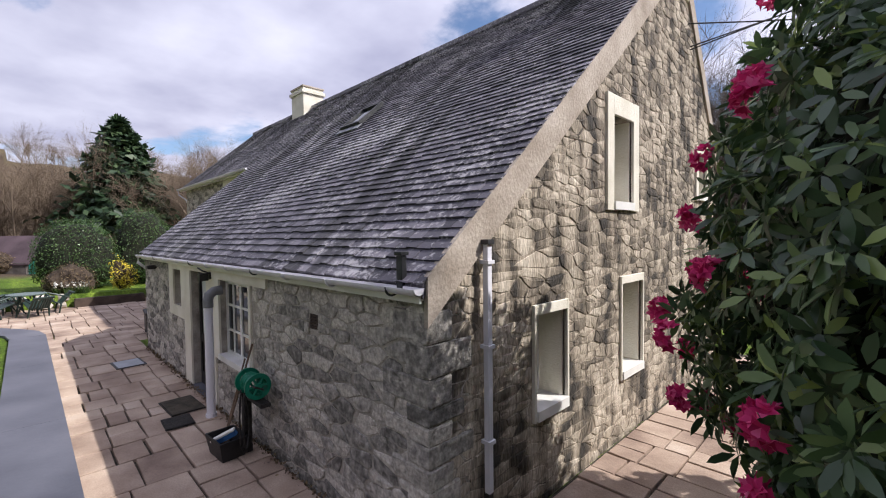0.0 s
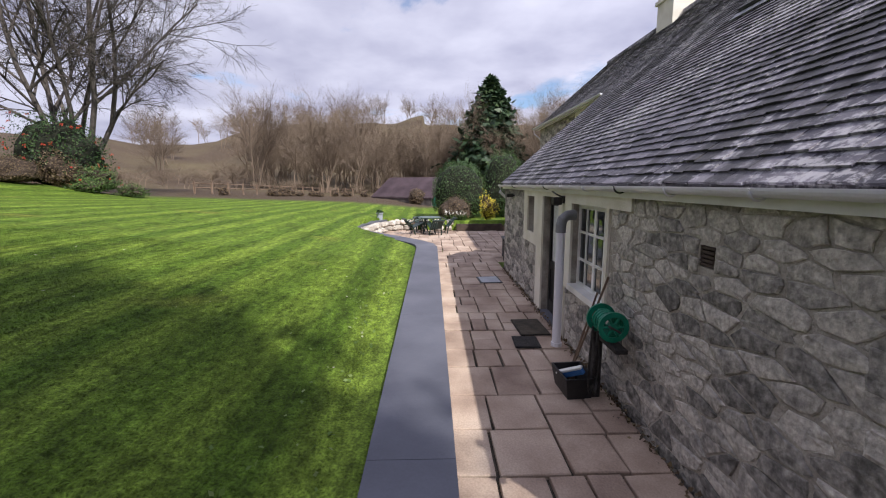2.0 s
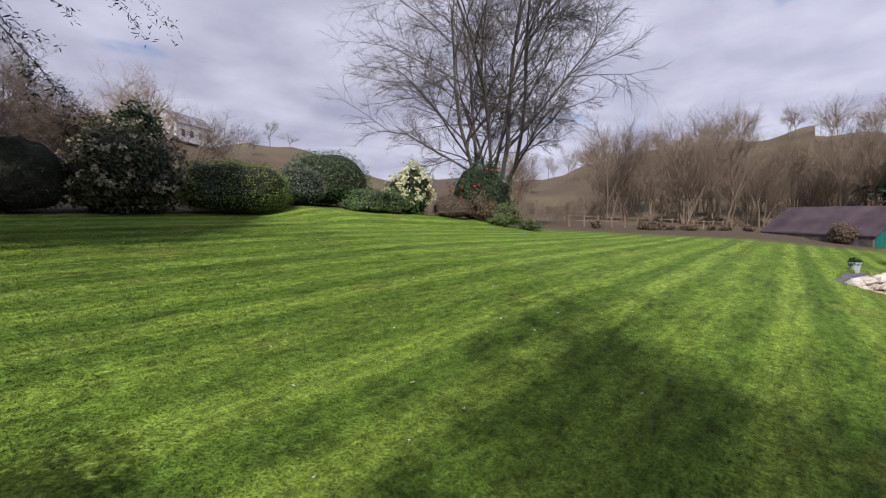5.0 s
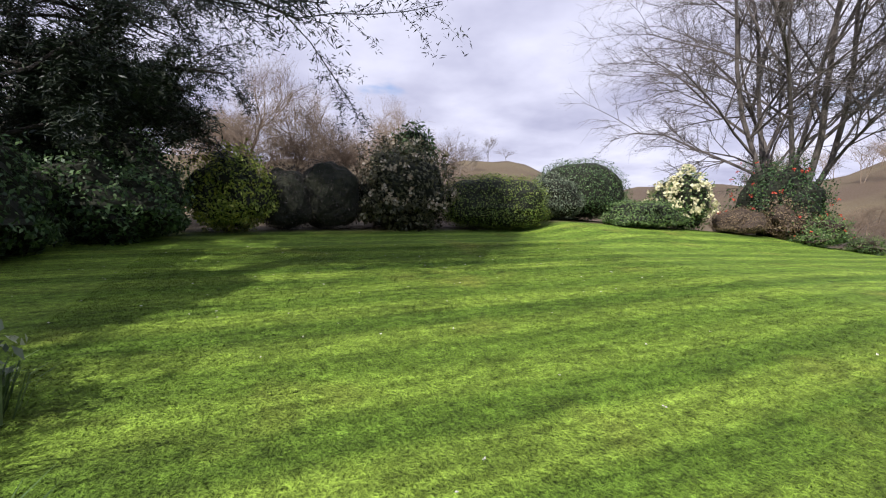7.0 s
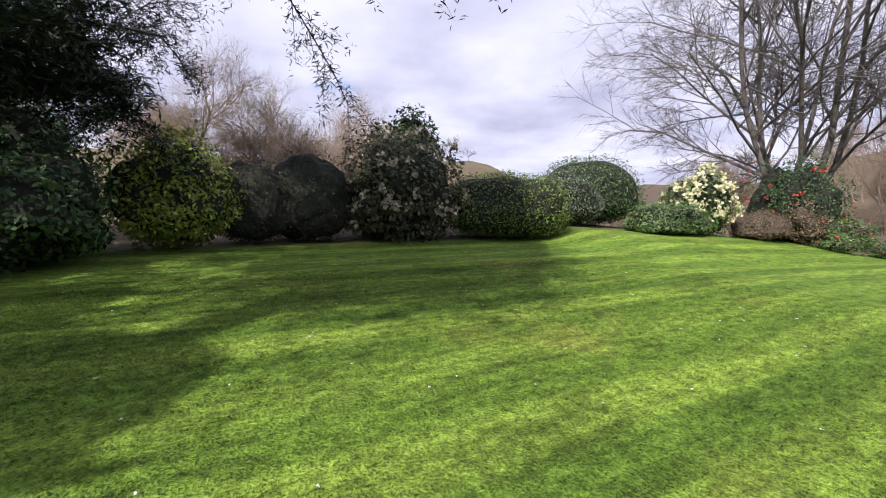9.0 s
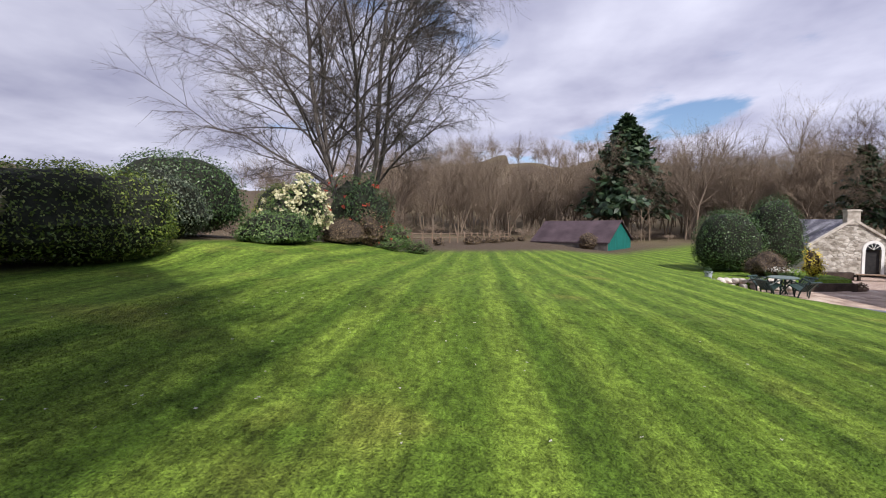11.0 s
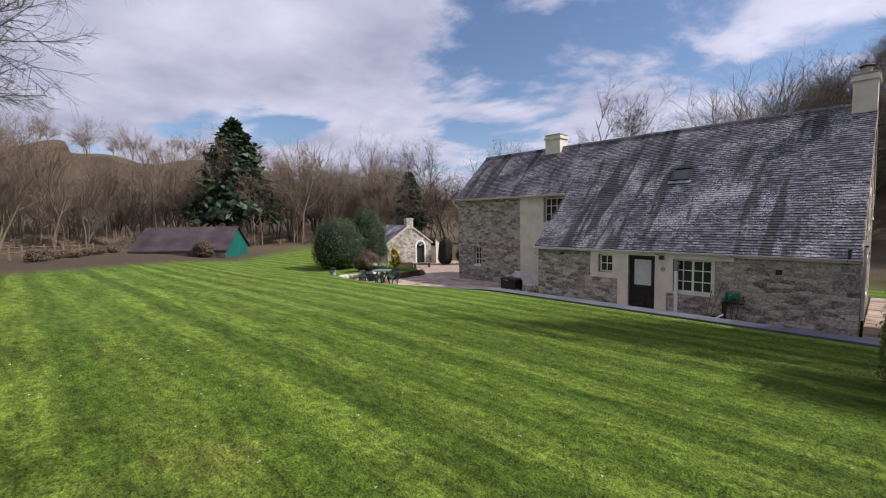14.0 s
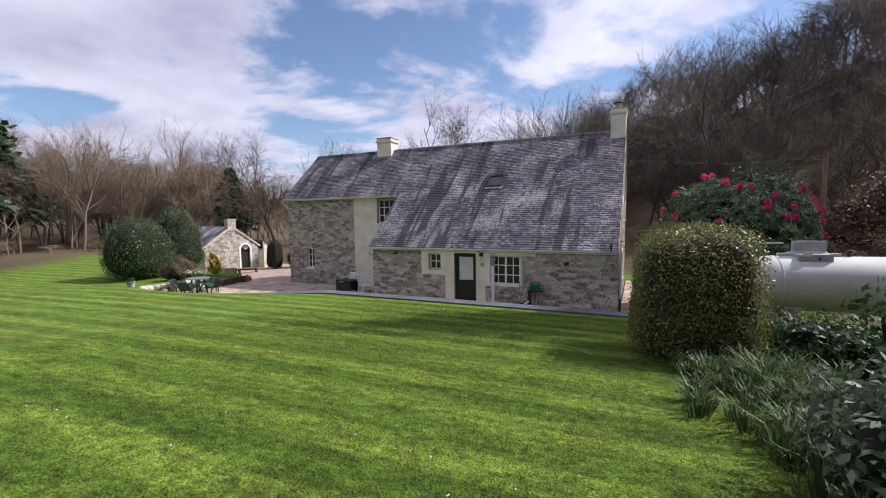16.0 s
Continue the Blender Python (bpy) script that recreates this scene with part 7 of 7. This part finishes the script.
# ---------------------------------------------------------------- long shed at the edge of the wood
SHED = pose(-46.9, -1.9, -0.45, 0, 0, 232) @ Matrix.Scale(1.24, 4)
MORTAR_DARK = surface("dark_shed_wall", [(0.3, (0.07, 0.06, 0.055)), (0.7, (0.16, 0.14, 0.125))], scale=2, bump=0.6, bump_scale=10)
shed = empty("long_shed", SHED, "long low shed with a maroon roof and a green boarded end", "shed")
ROOFRED = surface("maroon_roof", [(0.3, (0.038, 0.024, 0.028)), (0.7, (0.085, 0.058, 0.066))], scale=0.8, bump=0.3, fine=0.3, rough=0.7)
TEAL = surface("green_boards", [(0.3, (0.005, 0.09, 0.075)), (0.7, (0.012, 0.15, 0.125))], scale=1.2, bump=0.2, fine=0.2, rough=0.6, stretch=(6, 6, 0.4))
SL, SW, SE, SP = 7.4, 5.0, 0.95, 2.7
box("wall", 0, SL, 0, 0.2, -0.6, SE, MORTAR_DARK, shed)
box("wall", 0, SL, -SW, -SW + 0.2, -0.6, SE, STONE, shed)
box("wall", SL - 0.2, SL, -SW + 0.2, -0.2, -0.6, SE, STONE, shed)
for s in (0, 1):
    y0 = 0.25 if s == 0 else -SW - 0.25
    v = [(x, y, z + d) for x in (-0.2, SL + 0.2) for y, z in ((y0, SE - 0.15), (-SW / 2, SP)) for d in (0.0, 0.07)]
    raw("roof", v, [(0, 2, 3, 1), (4, 5, 7, 6), (0, 1, 5, 4), (2, 6, 7, 3), (1, 3, 7, 5), (0, 4, 6, 2)], ROOFRED, shed, "maroon sheet roof")
for k in range(16):
    a, b = -SW * k / 16, -SW * (k + 1) / 16 + 0.012
    top = [SE + (SP - SE) * (1 - abs(y + SW / 2) / (SW / 2)) - 0.04 for y in (a, b)]
    raw("board", [(-0.03, a, -0.6), (-0.03, b, -0.6), (-0.03, b, top[1]), (-0.03, a, top[0]), (0.02, a, -0.6), (0.02, b, -0.6), (0.02, b, top[1]), (0.02, a, top[0])],
        [(0, 1, 2, 3), (7, 6, 5, 4), (0, 4, 5, 1), (1, 5, 6, 2), (2, 6, 7, 3), (3, 7, 4, 0)], TEAL, shed)
bush("pale_shrub", "pale twiggy rounded shrub before the shed", "shrub", -48.3, -3.6, 2.9, 2.2, 1.7, LF_BROWN, CORE_BROWN, leaf=0.10, n=3000, amp=0.08, seed=93)
# post and rail fence along the far lawn
fence = empty("rail_fence", pose(0, 0, 0), "low weathered post and rail fence at the lawn's far edge", "fence")
px, py = [], []
for k in range(15):
    f = k / 14
    px.append(-33 - 21 * f)
    py.append(-20.5 + 8.5 * f)
for k in range(15):
    z = gz(px[k], py[k])
    box("post", px[k] - 0.06, px[k] + 0.06, py[k] - 0.06, py[k] + 0.06, z - 0.2, z + 1.0, WOOD, fence)
    if k < 14:
        z2 = gz(px[k + 1], py[k + 1])
        for h in (0.5, 0.85):
            tube("rail", [(px[k], py[k], z + h), (px[k + 1], py[k + 1], z2 + h)], 0.035, WOOD, fence, sides=4)
g9 = np.random.default_rng(95)
for k in range(16):
    x, y = -31 - 24 * g9.random(), 0
    y = -19.2 + (-31 - x) * 0.37 + g9.uniform(-0.6, 0.6)
    bush("low_brown_shrub", "low brown dead-stemmed plants at the lawn's edge", "shrub", x, y, g9.uniform(1.0, 2.2), 1.0, gz(x, y) + g9.uniform(0.4, 0.9), LF_BROWN, CORE_BROWN, leaf=0.12, n=350, amp=0.2, seed=400 + k, depth=0.5, group="dead border plants")

# ---------------------------------------------------------------- house on the hill, pole and wires
hx, hy = -40.0, -122.0
hz = gz(hx, hy)
hh = empty("hill_house", pose(hx, hy, hz - 0.5, 0, 0, 30), "white gabled house with a slate roof on the hill", "house")
box("wall", -6, 6, -3, 3, 0, 4.2, WHITE, hh)
for s in (-1, 1):
    v = [(x, y, z + d) for x in (-6.3, 6.3) for y, z in ((s * 3.3, 4.0), (0, 7.0)) for d in (0, 0.15)]
    raw("roof", v, [(0, 2, 3, 1), (4, 5, 7, 6), (0, 1, 5, 4), (2, 6, 7, 3), (1, 3, 7, 5), (0, 4, 6, 2)], SLATE_ONE, hh, "grey slate roof")
    raw("gable", [(s * 6, -3, 4.15), (s * 6, 3, 4.15), (s * 6, 0, 6.95), (s * 5.8, -3, 4.15), (s * 5.8, 3, 4.15), (s * 5.8, 0, 6.95)], [(0, 1, 2), (5, 4, 3), (0, 3, 4, 1), (1, 4, 5, 2), (2, 5, 3, 0)], WHITE, hh)
for x in (-4, -1.4, 1.4, 4):
    box("window", x - 0.5, x + 0.5, 3.0, 3.04, 1.2, 2.8, GLASS, hh)
box("chimney", 4.6, 5.6, -0.5, 0.5, 6.2, 8.2, WHITE, hh)
po = empty("utility_pole", pose(9.3, 12.2, gz(9.3, 12.2)), "weathered wooden utility pole on the bank", "pole")
tube("shaft", [(0, 0, -0.3), (0, 0, 6.6 - gz(9.3, 12.2))], [0.13, 0.09], WOOD, po, sides=10)
tube("crossarm", [(-0.5, 0.1, 6.2 - gz(9.3, 12.2)), (0.5, -0.1, 6.2 - gz(9.3, 12.2))], 0.04, WOOD, po, sides=6)
for k, (a, b) in enumerate((((0.05, 5.9, 6.1), (9.3, 12.2, 6.4)), ((0.05, 6.0, 5.7), (26, 24, 17.0)), ((0.05, 6.0, 5.75), (22, 30, 18.0)))):
    A, B = Vector(a), Vector(b)
    w = tube("overhead_wire", [A.lerp(B, t / 12) - Vector((0, 0, 1.2 * t / 12 * (1 - t / 12))) for t in range(13)], 0.012, RUBBER, None, sides=5)
    tagged(w, "thin black overhead wire running from the gable", "wire", "overhead wires")

# ---------------------------------------------------------------- grass and daisies


LF_WEED = leafy("weed_leaf", [(0.0, (0.06, 0.10, 0.02)), (0.7, (0.10, 0.15, 0.03)), (1.0, (0.3, 0.32, 0.18))])


def grass():
    g = np.random.default_rng(101)
    n = 460000
    x = g.uniform(-8.5, 2.4, n)
    y = g.uniform(-19.5, -2.62, n)
    # thinner away from the walked strip
    keep = g.random(n) < np.clip(1.25 - np.abs(x + 1.2) / 8.0, 0.1, 1)
    x, y = x[keep], y[keep]
    n = len(x)
    z = ground_z(x, y)
    a = g.uniform(0, 6.28, n)
    h = g.uniform(0.010, 0.030, n)
    d = np.stack([np.cos(a), np.sin(a), np.zeros(n)], 1)
    s = np.stack([-np.sin(a), np.cos(a), np.zeros(n)], 1) * g.uniform(0.003, 0.006, n)[:, None]
    o = np.stack([x, y, z - 0.003], 1)
    tip = o + d * (h * g.uniform(1.0, 2.6, n))[:, None] + np.array([0, 0, 1]) * h[:, None]
    tagged(quads("grass", np.stack([o - s, o + s, tip], 1), GROUND, n=3), "short mown grass blades of the lawn", "grass", kind="stuff")
    n = 330
    x, y = g.uniform(-7, 3.2, n), g.uniform(-21, -2.8, n)
    m = g.random(n) < np.where(y < -14, 1.0, 0.35)
    x, y = x[m], y[m]
    c = np.stack([x, y, ground_z(x, y) + 0.035], 1)
    up = np.tile([0.0, 0.0, 1.0], (len(c), 1))
    q = np.concatenate([leaf_quads(c, up + 0.2 * g.normal(size=c.shape), 0.018, g, 0, 0.7, 0.1) for _ in range(5)])
    tagged(quads("daisies", q, FL_WHITE), "white daisies scattered in the lawn", "flower", kind="stuff")
    # weeds and fallen petals by the coping
    n = 260
    x, y = g.uniform(-9, 1.0, n), -2.62 - np.abs(g.normal(size=n)) * 0.35
    c = np.stack([x, y, ground_z(x, y) + 0.02], 1)
    nn = np.tile([0.0, 0.0, 1.0], (n, 1)) + 0.4 * g.normal(size=(n, 3))
    tagged(quads("lawn_weeds", leaf_quads(c, nn, 0.045, g, 0, 0.7, 0.2), LF_WEED), "small broad weeds along the coping", "weeds", kind="stuff")
    # weeds at the wall's foot
    n = 700
    x, y = g.uniform(-10, 0.0, n), -0.03 - np.abs(g.normal(size=n)) * 0.05
    c = np.stack([x, y, np.full(n, 0.01)], 1)
    tagged(quads("wall_weeds", leaf_quads(c, nn[:1].repeat(n, 0) + 0.4 * g.normal(size=(n, 3)), 0.05, g, 0, 0.6, 0.8), LF_BROWN), "moss and weeds at the foot of the wall", "weeds", kind="stuff")


grass()

# ---------------------------------------------------------------- single stones, slates and slabs
for nm, V, F, mat, par in SINGLE_PIECES:
    raw(nm, V, F, mat, par)
